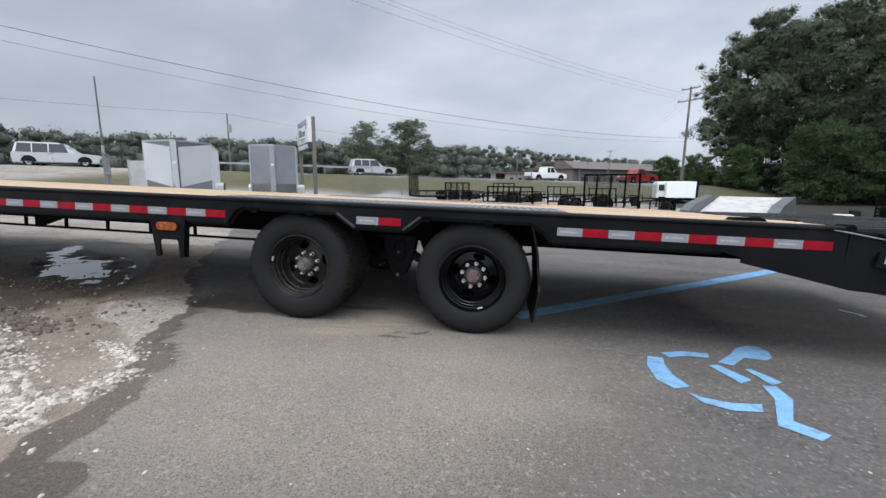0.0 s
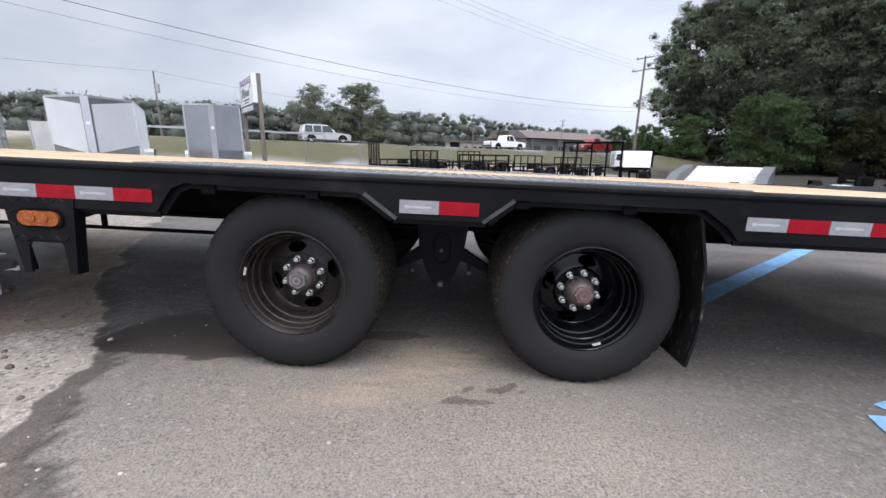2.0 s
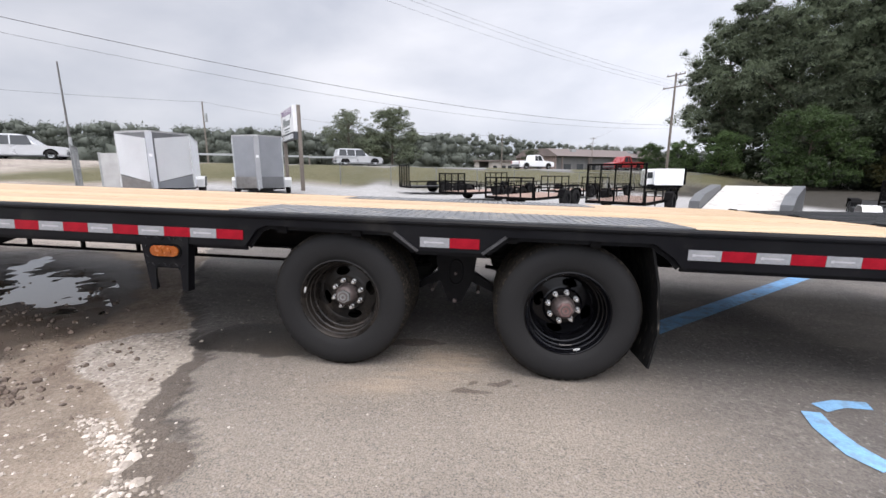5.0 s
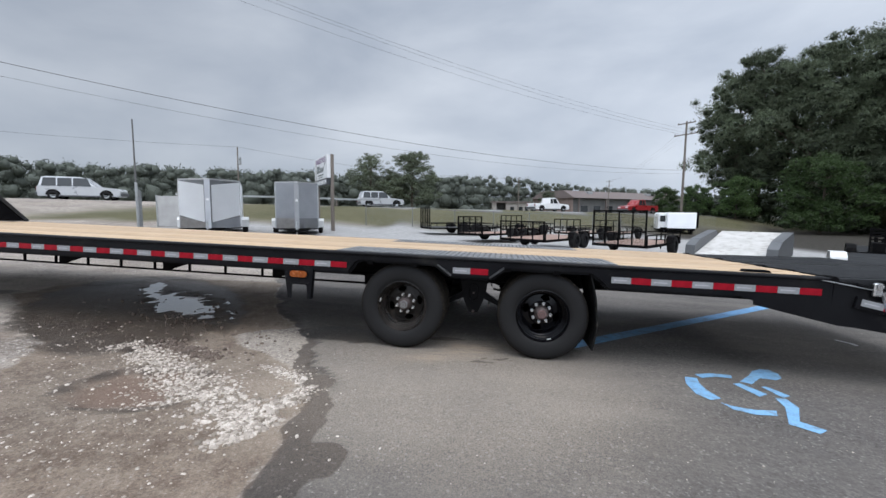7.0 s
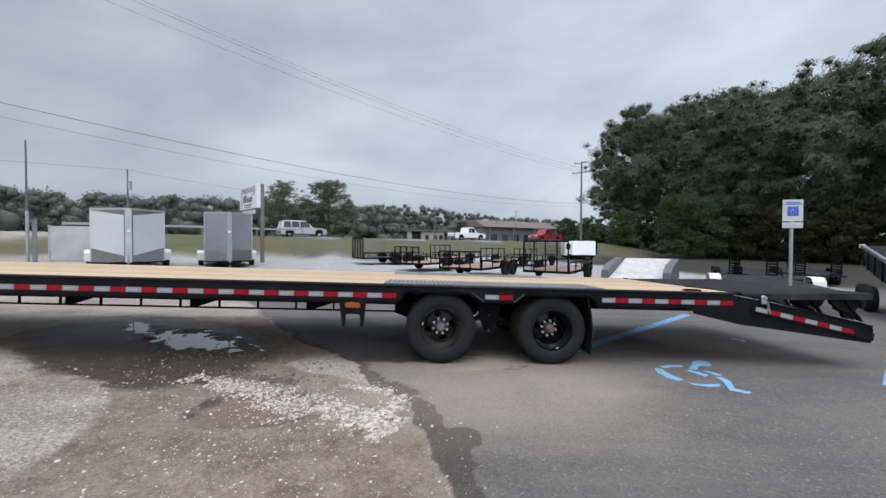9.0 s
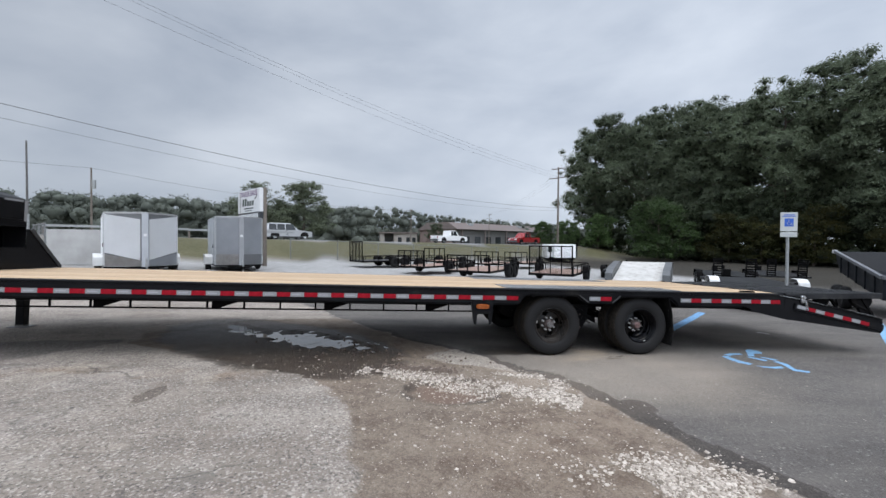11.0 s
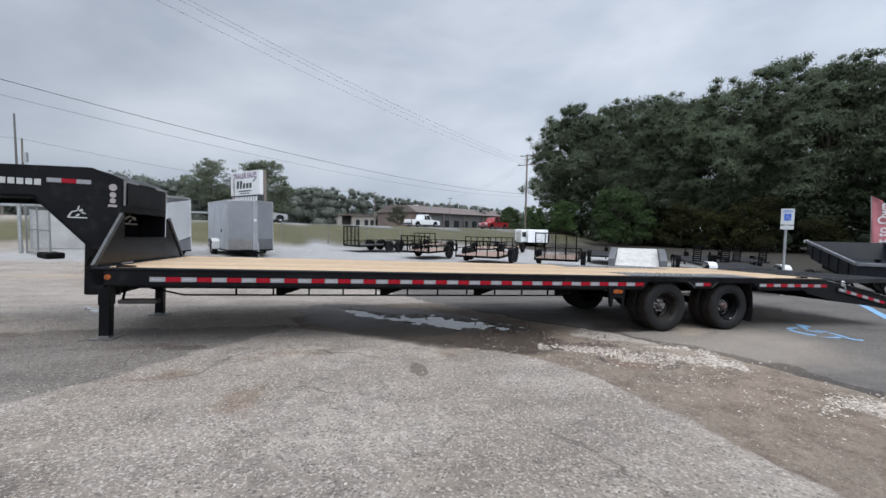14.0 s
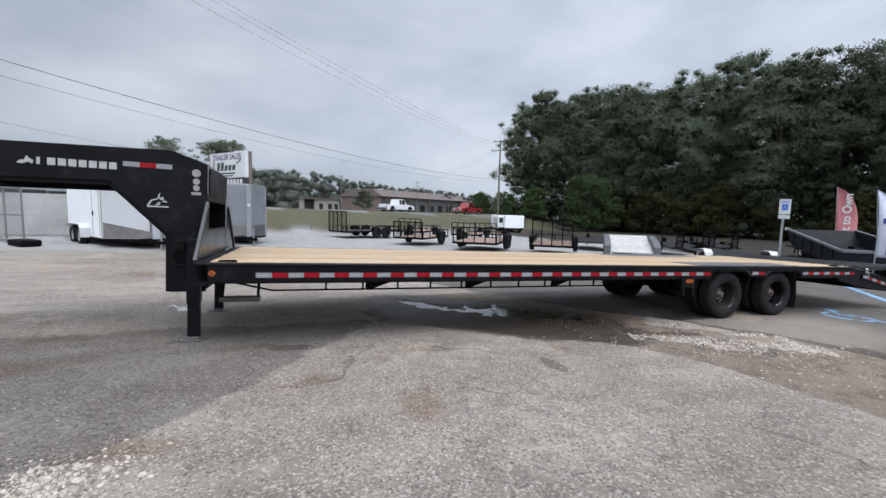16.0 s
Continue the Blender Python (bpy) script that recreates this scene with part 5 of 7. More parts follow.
# the wheel is an arc in three stencilled pieces; head, trunk, seat and leg follow
paint([[(9.185, -0.37), (9.20, -0.18), (9.25, -0.04), (9.34, -0.04), (9.305, -0.16), (9.30, -0.29), (9.33, -0.42), (9.24, -0.465)],
       [(9.36, 0.045), (9.50, 0.10), (9.66, 0.10), (9.63, 0.025), (9.50, 0.025), (9.38, -0.03)],
       [(9.29, -0.49), (9.34, -0.535), (9.46, -0.565), (9.60, -0.545), (9.56, -0.625), (9.42, -0.64), (9.32, -0.59)],
       [(9.65, -0.04), (9.80, 0.12), (9.90, 0.25), (10.00, 0.32), (10.07, 0.32), (10.09, 0.24), (10.05, 0.13), (9.98, 0.07), (9.86, 0.08), (9.72, -0.07)],
       [(9.57, -0.10), (9.63, -0.08), (9.715, -0.26), (9.63, -0.32)],
       [(9.76, -0.11), (9.80, -0.10), (9.87, -0.255), (9.79, -0.305)],
       [(9.73, -0.32), (9.80, -0.32), (9.79, -0.46), (9.65, -0.68), (9.74, -0.77), (9.665, -0.825), (9.555, -0.735), (9.70, -0.47)]],
      "parking_symbol", SYMBOL, BLUE_PAINT)
paint([[(8.44, 0.66), (8.50, 0.50), (12.63, 4.06), (12.58, 4.24)]], "parking_line", "worn blue parking bay line under the trailer", BLUE_PAINT_OLD)
paint([[(15.71, 2.75), (11.33, -0.55), (11.42, -0.67), (15.80, 2.63)]], "parking_line", "blue parking bay line behind the trailer", BLUE_PAINT)

paint([[(11.50, 1.62), (11.54, 1.64), (11.61, 1.50), (11.60, 1.42), (11.56, 1.42), (11.56, 1.50)]], "paint_fleck", "thin white paint fleck on the asphalt", WHITE_DECAL)


# ---- loose stones ----
def stone_material():
    m, n, l, b = shader("crushed_limestone")
    g, tc = n.new("ShaderNodeNewGeometry"), n.new("ShaderNodeTexCoord")
    r = n.new("ShaderNodeValToRGB")
    e = r.color_ramp.elements
    e[0].color, e[1].color, e[1].position = (0.15, 0.122, 0.095, 1), (0.55, 0.49, 0.43, 1), 0.94
    l.new(g.outputs["Random Per Island"], r.inputs["Fac"])
    sp = noise_fac(n, l, tc.outputs["Object"], 60, 4)
    col = mix_colour(n, l, sp, mix_colour(n, l, 1.0, r.outputs["Color"], (0.78, 0.76, 0.73), "MULTIPLY"), r.outputs["Color"])
    l.new(col, b.inputs["Base Color"])
    b.inputs["Roughness"].default_value = 0.88
    bump_into(n, l, b, sp, 0.2, 0.003)
    return m


def scatter_stones():
    rng = np.random.default_rng(5)
    t = (1 + 5 ** 0.5) / 2
    ico = np.array([(-1, t, 0), (1, t, 0), (-1, -t, 0), (1, -t, 0), (0, -1, t), (0, 1, t), (0, -1, -t), (0, 1, -t), (t, 0, -1), (t, 0, 1), (-t, 0, -1), (-t, 0, 1)]) / 1.9
    tri = np.array([(0, 11, 5), (0, 5, 1), (0, 1, 7), (0, 7, 10), (0, 10, 11), (1, 5, 9), (5, 11, 4), (11, 10, 2), (10, 7, 6), (7, 1, 8), (3, 9, 4), (3, 4, 2), (3, 2, 6), (3, 6, 8), (3, 8, 9), (4, 9, 5), (2, 4, 11), (6, 2, 10), (8, 6, 7), (9, 8, 1)])
    spots = []

    def patch(cx, cy, rx, ry, turn, count, size, keep=0.33, ns=2.6):
        c, s = math.cos(radians(turn)), math.sin(radians(turn))
        u, v = rng.normal(0, 0.42, count), rng.normal(0, 0.42, count)
        x, y = cx + c * u * rx - s * v * ry, cy + s * u * rx + c * v * ry
        ok = fbm(x, y, ns, 3, 91) + 0.10 * rng.random(count) > keep + 0.13 * np.hypot(u, v)
        spots.append(np.stack((x, y, np.clip(rng.lognormal(math.log(size), 0.42, count), 0.003, 0.034)), 1)[ok])

    def strip(line, halves, count, sizes):
        """Stones packed along a bent strip, with a ragged border; sizes at its two ends."""
        line = np.array(line, float)
        q = rng.random(count) * (len(line) - 1)
        k = range(len(line))
        x, y, h = np.interp(q, k, line[:, 0]), np.interp(q, k, line[:, 1]), np.interp(q, k, halves)
        a = math.atan2(line[-1, 1] - line[0, 1], line[-1, 0] - line[0, 0])
        v = np.clip(rng.normal(0, 0.52, count), -1.25, 1.25) * h
        x, y = x - math.sin(a) * v, y + math.cos(a) * v
        ok = fbm(x, y, 6.0, 3, 95) > 0.26 + 0.15 * np.abs(v) / h
        spots.append(np.stack((x, y, np.clip(rng.lognormal(0, 0.36, count) * np.interp(q / (len(line) - 1), (0, 1), sizes), 0.004, 0.030)), 1)[ok])

    strip([(4.50, -0.36), (5.0, -0.60), (5.46, -0.87), (5.92, -1.10), (6.30, -1.32), (6.48, -1.52)], (0.15, 0.20, 0.16, 0.19, 0.22, 0.16), 3400, (0.0078, 0.0125))
    strip([(6.30, -1.26), (6.44, -1.16), (6.50, -0.95), (6.30, -0.72), (5.98, -0.55)], (0.16, 0.14, 0.13, 0.09, 0.05), 1000, (0.0105, 0.0085))
    patch(5.70, -1.0, 1.3, 0.7, -28, 520, 0.0075, 0.33)
    patch(6.50, -2.74, 0.60, 0.36, -28, 4300, 0.0075, 0.34)
    patch(6.95, -3.15, 0.6, 0.3, -30, 800, 0.009, 0.38)
    patch(-0.80, -2.02, 0.5, 0.3, 20, 1700, 0.0072, 0.32)
    patch(5.6, -2.0, 1.6, 1.6, 0, 520, 0.0050, 0.30)
    patch(4.4, -0.3, 2.2, 1.2, 0, 600, 0.0055, 0.28)
    patch(1.6, -0.8, 3.5, 2.0, 0, 320, 0.0040, 0.25)
    patch(1.3, -2.0, 3.6, 2.6, 0, 3800, 0.0030, 0.20)
    patch(0.5, -1.9, 1.6, 1.2, 0, 1500, 0.0034, 0.24)
    patch(5.3, -1.9, 1.7, 1.9, 0, 1500, 0.0042, 0.26)
    patch(9.0, -1.5, 3.5, 1.5, 0, 360, 0.0030, 0.25)
    s = np.concatenate(spots)
    z, kinds = ground_fields(s[:, 0], s[:, 1])
    n = len(s)
    ang, flat = rng.random(n) * 6.283, 0.55 + 0.3 * rng.random(n)
    wide = 0.75 + 0.5 * rng.random((n, 2))
    shape = ico[None] * (1 + 0.42 * (rng.random((n, 12, 1)) - 0.5))
    x = shape[:, :, 0] * wide[:, :1] * s[:, 2:3]
    y = shape[:, :, 1] * wide[:, 1:] * s[:, 2:3]
    zz = shape[:, :, 2] * flat[:, None] * s[:, 2:3]
    c, sn = np.cos(ang)[:, None], np.sin(ang)[:, None]
    co = np.stack((s[:, 0:1] + c * x - sn * y, s[:, 1:2] + sn * x + c * y, z[:, None] + zz - 0.12 * (flat * s[:, 2])[:, None]), 2).reshape(-1, 3)
    faces = (tri[None] + 12 * np.arange(n)[:, None, None]).reshape(-1, 3)
    me = bpy.data.meshes.new("loose_gravel")
    me.from_pydata(co.tolist(), [], faces.tolist())
    me.materials.append(stone_material())
    tagged(new("loose_gravel", me), "loose white and grey crushed stones on the muddy ground", "gravel", kind="stuff")


scatter_stones()


# cracks and clods along the broken asphalt edge
def clods():
    rng = np.random.default_rng(8)
    bm = bmesh.new()
    for k in range(640):
        u = rng.random()
        if k < 340:
            x, y = 3.1 + 2.6 * u + rng.normal(0, 0.28), 1.5 - 1.95 * u + rng.normal(0, 0.22)
        else:
            x, y = 4.75 + 0.75 * u + rng.normal(0, 0.07), -0.26 - 0.26 * u + rng.normal(0, 0.06)
        r = (0.004 + 0.011 * rng.random() ** 3) * (1.6 if k >= 340 else 1.4)
        vs = bmesh.ops.create_icosphere(bm, subdivisions=1, radius=r)["verts"]
        for v in vs:
            v.co *= 1 + 0.5 * (rng.random() - 0.5)
        bmesh.ops.translate(bm, verts=vs, vec=(x, y, ground_at(x, y) + r * 0.1))
    ob = part("mud_clods", bm, surface("mud", (0.075, 0.055, 0.043), (0.135, 0.10, 0.078), 8, 0.8, 0.95))
    tagged(ob, "dark crumbs of mud and broken asphalt", "mud", kind="stuff")


clods()


# ---- parking sign ----
def upright(x, y, rz=0.0, z=None):
    return pose(x, y, ground_at(x, y) if z is None else z, 0, 0, rz)


def text(word, size, material, parent, m, name="lettering"):
    cu = bpy.data.curves.new(name, "FONT")
    cu.body, cu.size, cu.align_x, cu.align_y, cu.extrude, cu.offset = word, size, "CENTER", "CENTER", 0.002, 0.02 * size
    cu.materials.append(material)
    ob = new(name, cu)
    ob.parent, ob.matrix_basis = parent, m
    return ob


def parking_sign():
    base = thing("parking_sign", "blue and white accessible parking sign on a grey steel post", "sign", m=upright(14.72, 3.86, -18))
    bm = bmesh.new()
    rod(bm, (0, 0.03, 0), (0, 0.03, 2.54), 0.034, 12)
    part("post", bm, GALV, base)
    z = 2.40
    bm = bmesh.new()
    box(bm, -0.19, 0.19, -0.012, -0.004, z - 0.30, z + 0.17, 0.003)
    plate = part("sign_plate", bm, PLATE_WHITE, base, "white sign plate")
    bm = bmesh.new()
    box(bm, -0.10, 0.10, -0.0165, -0.012, z - 0.18, z + 0.02)
    panel = part("blue_panel", bm, SIGN_BLUE, plate)
    bm = bmesh.new()
    box(bm, -0.15, 0.15, -0.0165, -0.012, z + 0.065, z + 0.085)
    box(bm, -0.12, 0.12, -0.0165, -0.012, z + 0.10, z + 0.12)
    part("print_bar", bm, SIGN_BLUE, plate)
    bm = bmesh.new()
    for k in range(10):
        a, b2 = [radians(100 + 25 * q) for q in (k, k + 1)]
        bar(bm, (0.045 * math.cos(a), -0.019, z - 0.10 + 0.045 * math.sin(a)), (0.045 * math.cos(b2), -0.019, z - 0.10 + 0.045 * math.sin(b2)), 0.004, 0.012, (0, 1, 0))
    bar(bm, (-0.01, -0.019, z - 0.01), (0.0, -0.019, z - 0.09), 0.004, 0.014, (0, 1, 0))
    bar(bm, (0.0, -0.019, z - 0.09), (0.045, -0.019, z - 0.09), 0.004, 0.014, (0, 1, 0))
    bar(bm, (0.045, -0.019, z - 0.09), (0.065, -0.019, z - 0.15), 0.004, 0.014, (0, 1, 0))
    part("wheelchair_mark", bm, PLATE_WHITE, plate)
    bm = bmesh.new()
    box(bm, -0.19, 0.19, -0.012, -0.004, z - 0.44, z - 0.32, 0.003)
    lower = part("lower_plate", bm, PLATE_WHITE, base)
    bm = bmesh.new()
    box(bm, -0.12, 0.12, -0.0165, -0.012, z - 0.39, z - 0.37)
    part("print_bar", bm, GREY_PANEL, lower)


parking_sign()


# ---- enclosed cargo trailers with V noses ----
def road_wheel(parent, x, y, z, r=0.34, w=0.2, rim_mat=None):
    bm = bmesh.new()
    lathe(bm, [(r * 0.55, 0), (r * 0.85, -0.01), (r * 0.97, 0.02), (r, 0.05), (r, w - 0.05), (r * 0.97, w - 0.02), (r * 0.85, w + 0.01), (r * 0.55, w)], 28)
    bmesh.ops.transform(bm, verts=bm.verts, matrix=pose(x, y, z, 0, 0, -90))
    wheel = part("wheel", bm, RUBBER, parent)
    bm = bmesh.new()
    lathe(bm, [(r * 0.56, 0.015), (r * 0.5, 0.05), (r * 0.2, 0.04), (0, 0.03)], 20)
    lathe(bm, [(r * 0.56, w - 0.015), (r * 0.5, w - 0.05), (r * 0.2, w - 0.04), (0, w - 0.03)], 20)
    bmesh.ops.transform(bm, verts=bm.verts, matrix=pose(x, y, z, 0, 0, -90))
    part("rim", bm, rim_mat or GALV, wheel)
    return wheel


def cargo_trailer(label, x, y, rz, w, wedge, length, z0, z1, skin, nose, panels, axles):
    """Local x across, y towards the rear, the nose at the origin."""
    t = thing("cargo_trailer", label, "trailer", "enclosed cargo trailers", upright(x, y, rz))
    h = w / 2
    plan = [(0, 0), (h, wedge), (h, wedge + length), (-h, wedge + length), (-h, wedge)]
    bm = bmesh.new()
    slab(bm, plan, z0, z1, "z")
    body = part("body", bm, skin, t)
    bm = bmesh.new()
    rim = [(px * 1.008, py - 0.01) for px, py in plan]
    slab(bm, rim, z1, z1 + 0.05, "z")
    roof = part("roof", bm, ROOF_TRIM, t, "pale roof edge trim")
    bm = bmesh.new()
    slab(bm, rim, z0 - 0.06, z0, "z")
    part("chassis", bm, BLACK_DULL, t)
    run = math.hypot(h, wedge)
    for s in (1, -1):
        # a face of the nose: u along it from the nose outward
        def at(u, z, d=0.014):
            ux, uy = s * h / run, wedge / run
            nx, ny = s * wedge / run, -h / run
            return (ux * u + nx * d, uy * u + ny * d, z)
        bm = bmesh.new()
        bm.faces.new([bm.verts.new(v) for v in (at(0.0, z0 + 0.01, 0.003), at(run, z0 + 0.01, 0.003), at(run, z1 - 0.01, 0.003), at(0.0, z1 - 0.01, 0.003))])
        bmesh.ops.solidify(bm, geom=list(bm.faces), thickness=0.002)
        part("nose_sheet", bm, NOSE_GREY if panels == "white" else GREY_PANEL, body, "grey nose sheet")
        bm = bmesh.new()
        if panels == "white":
            vs = [at(0.17, z0 + 0.24), at(run - 0.02, z0 + 0.52), at(run - 0.02, z1 - 0.03), at(0.17, z1 - 0.22)]
            lo = [bm.verts.new(v) for v in vs]
            bm.faces.new(lo)
            bmesh.ops.solidify(bm, geom=list(bm.faces), thickness=0.004)
            part("nose_panel", bm, WHITE_PANEL, body, "white slanted nose panel")
        bm = bmesh.new()
        lo = [bm.verts.new(v) for v in (at(0.0, z0 + 0.01, 0.008), at(run, z0 + 0.01, 0.008), at(run, z0 + 0.47, 0.008), at(0.0, z0 + (0.2 if panels == "white" else 0.47), 0.008))]
        bm.faces.new(lo)
        bmesh.ops.solidify(bm, geom=list(bm.faces), thickness=0.002)
        part("stone_guard", bm, STONEGUARD if s < 0 else GREY_DARK if panels != "white" else GREY_PANEL, body, "lower stone guard sheet")
        bm = bmesh.new()
        bar(bm, at(run, z0, 0.0), at(run, z1, 0.0), 0.05, 0.05, (0, 1, 0))
        part("corner_post", bm, ROOF_TRIM if panels == "white" else GALV, body)
        # fenders and wheels
        for a in range(axles):
            yy = wedge + length * 0.5 + 0.86 * (a - (axles - 1) / 2)
            road_wheel(t, s * (h + 0.14) - 0.10, yy, 0.34)
        bm = bmesh.new()
        half = 0.42 + 0.43 * (axles - 1)
        yy = wedge + length * 0.5
        ridge = [(yy - half, 0.30), (yy - half, 0.62), (yy - half + 0.12, 0.74), (yy + half - 0.12, 0.74), (yy + half, 0.62), (yy + half, 0.30)]
        for (ya, za), (yb, zb) in zip(ridge, ridge[1:]):
            lo = [bm.verts.new(v) for v in ((s * (h + 0.0), ya, za), (s * (h + 0.30), ya, za), (s * (h + 0.30), yb, zb), (s * (h + 0.0), yb, zb))]
            bm.faces.new(lo)
        bmesh.ops.remove_doubles(bm, verts=bm.verts, dist=0.001)
        bmesh.ops.solidify(bm, geom=list(bm.faces), thickness=0.012)
        part("fender", bm, FENDER_WHITE, t, "white wheel fender")
    bm = bmesh.new()
    bar(bm, (0, -0.004, z0), (0, -0.004, z1), 0.20, 0.05, (0, 1, 0))
    part("nose_post", bm, nose, body, "grey nose post")
    bm = bmesh.new()
    box(bm, -0.05, 0.05, -0.045, -0.035, z1 - 0.85, z1 - 0.75, 0.004)
    part("nose_sticker", bm, SIGN_WHITE, body)
    bm = bmesh.new()
    bar(bm, (-0.45, 0.5, z0 - 0.08), (0, -0.75, z0 - 0.08), 0.07, 0.09, (0, 0, 1))
    bar(bm, (0.45, 0.5, z0 - 0.08), (0, -0.75, z0 - 0.08), 0.07, 0.09, (0, 0, 1))
    box(bm, -0.6, 0.6, -0.02, 0.10, z0 - 0.05, z0 + 0.02, 0.01)
    part("tongue", bm, BLACK_DULL, t)
    bm = bmesh.new()
    rod(bm, (0, -0.45, 0.0), (0, -0.45, z0 + 0.35), 0.03, 10)
    rod(bm, (0, -0.45, 0.0), (0, -0.45, 0.02), 0.08, 12)
    part("tongue_jack", bm, GALV, t)
    # side door outline
    bm = bmesh.new()
    y0 = wedge + 0.25
    for a, b2 in (((y0, z0 + 0.05), (y0, z1 - 0.12)), ((y0, z1 - 0.12), (y0 + 0.8, z1 - 0.12)), ((y0 + 0.8, z1 - 0.12), (y0 + 0.8, z0 + 0.05))):
        bar(bm, (-h - 0.006, a[0], a[1]), (-h - 0.006, b2[0], b2[1]), 0.02, 0.02, (1, 0, 0))
    door = part("side_door", bm, ROOF_TRIM, body)
    bm = bmesh.new()
    box(bm, -h - 0.03, -h - 0.002, y0 + 0.68, y0 + 0.74, 1.05, 1.2, 0.005)
    part("door_latch", bm, BLACK_DULL, door)
    return t


NOSE_GREY = surface("nose_grey", (0.30, 0.305, 0.315), (0.25, 0.255, 0.265), 1.5, 0.4, 0.55, 0.2)
FENDER_WHITE = surface("white_fender", (0.62, 0.62, 0.61), (0.54, 0.54, 0.53), 3, 0.35)
cargo_trailer("white enclosed cargo trailer with a grey-edged V nose", -3.98, 11.28, 33.5, 2.26, 1.05, 4.4, 0.33, 2.30, WHITE_PANEL, GREY_PANEL, "white", 2)
cargo_trailer("grey enclosed cargo trailer with a V nose", -1.45, 13.68, 26.8, 1.87, 0.62, 3.6, 0.32, 2.40, GREY_PANEL, GREY_DARK, "grey", 1)

# white solid panel fence beside the mast
fence = thing("solid_fence", "white solid fence panel standing by the gate", "fence", m=upright(-10.35, 15.5, 8))
bm = bmesh.new()
box(bm, 0, 3.3, 0, 0.06, 0.02, 1.62, 0.008)
part("panel", bm, FENCE_DIRTY, fence)
bm = bmesh.new()
box(bm, -0.05, 0.03, -0.02, 0.08, 0, 1.66, 0.006)
part("end_post", bm, GALV, fence)


# ---- shop sign on posts ----
def shop_sign():
    x0, y0, x1, y1 = -3.97, 20.9, -1.97, 18.3
    rz = math.degrees(math.atan2(y1 - y0, x1 - x0))
    mx, my = (x0 + x1) / 2, (y0 + y1) / 2
    g = ground_at(mx, my)
    s = thing("shop_sign", "white roadside trailer sales sign on two tall posts", "sign", m=pose(mx, my, g, 0, 0, rz))
    w, top, mid, low = 3.28, 4.28, 2.98, 2.60
    bm = bmesh.new()
    box(bm, -w / 2, w / 2, -0.10, 0.10, mid, top, 0.01)
    face = part("sign_box", bm, SIGN_WHITE, s, "white sign face")
    bm = bmesh.new()
    box(bm, -w / 2, w / 2, -0.09, 0.09, low, mid - 0.01, 0.01)
    strip = part("number_strip", bm, SIGN_DARK, s, "dark strip below the sign")
    for x in (-w / 2 + 0.4, w / 2 - 0.09):
        bm = bmesh.new()
        box(bm, x - 0.09, x + 0.09, -0.10 if x < 0 else 0.11, 0.08 if x < 0 else 0.29, -0.3, top - 0.3 if x < 0 else top + 0.02, 0.006)
        part("post", bm, TIMBER_OLD, s)
    text("TRAILER SALES", 0.40, SIGN_PURPLE, face, pose(0, -0.103, top - 0.24, 90, 0, 0))
    bm = bmesh.new()
    for k in range(5):
        x = -0.95 + 0.36 * k
        slab(bm, [(x, mid + 0.38), (x + 0.26, mid + 0.38), (x + 0.33, mid + 0.80 if k in (0, 1) else mid + 0.66), (x + 0.07, mid + 0.80 if k in (0, 1) else mid + 0.66)], -0.105, -0.101)
    slab(bm, [(0.9, mid + 0.75), (1.3, mid + 0.95), (1.34, mid + 0.90), (0.95, mid + 0.68)], -0.105, -0.101)
    box(bm, -0.7, 0.75, -0.105, -0.101, mid + 0.20, mid + 0.27)
    box(bm, -0.5, 0.55, -0.105, -0.101, mid + 0.08, mid + 0.13)
    part("trade_mark", bm, SIGN_GREEN, face)
    bm = bmesh.new()
    for k in range(10):
        x = -1.45 + 0.29 * k
        box(bm, x, x + 0.2, -0.095, -0.091, low + 0.07, mid - 0.08)
    part("print_bar", bm, SIGN_WHITE, strip)


shop_sign()


# ---- open utility trailers with gates ----


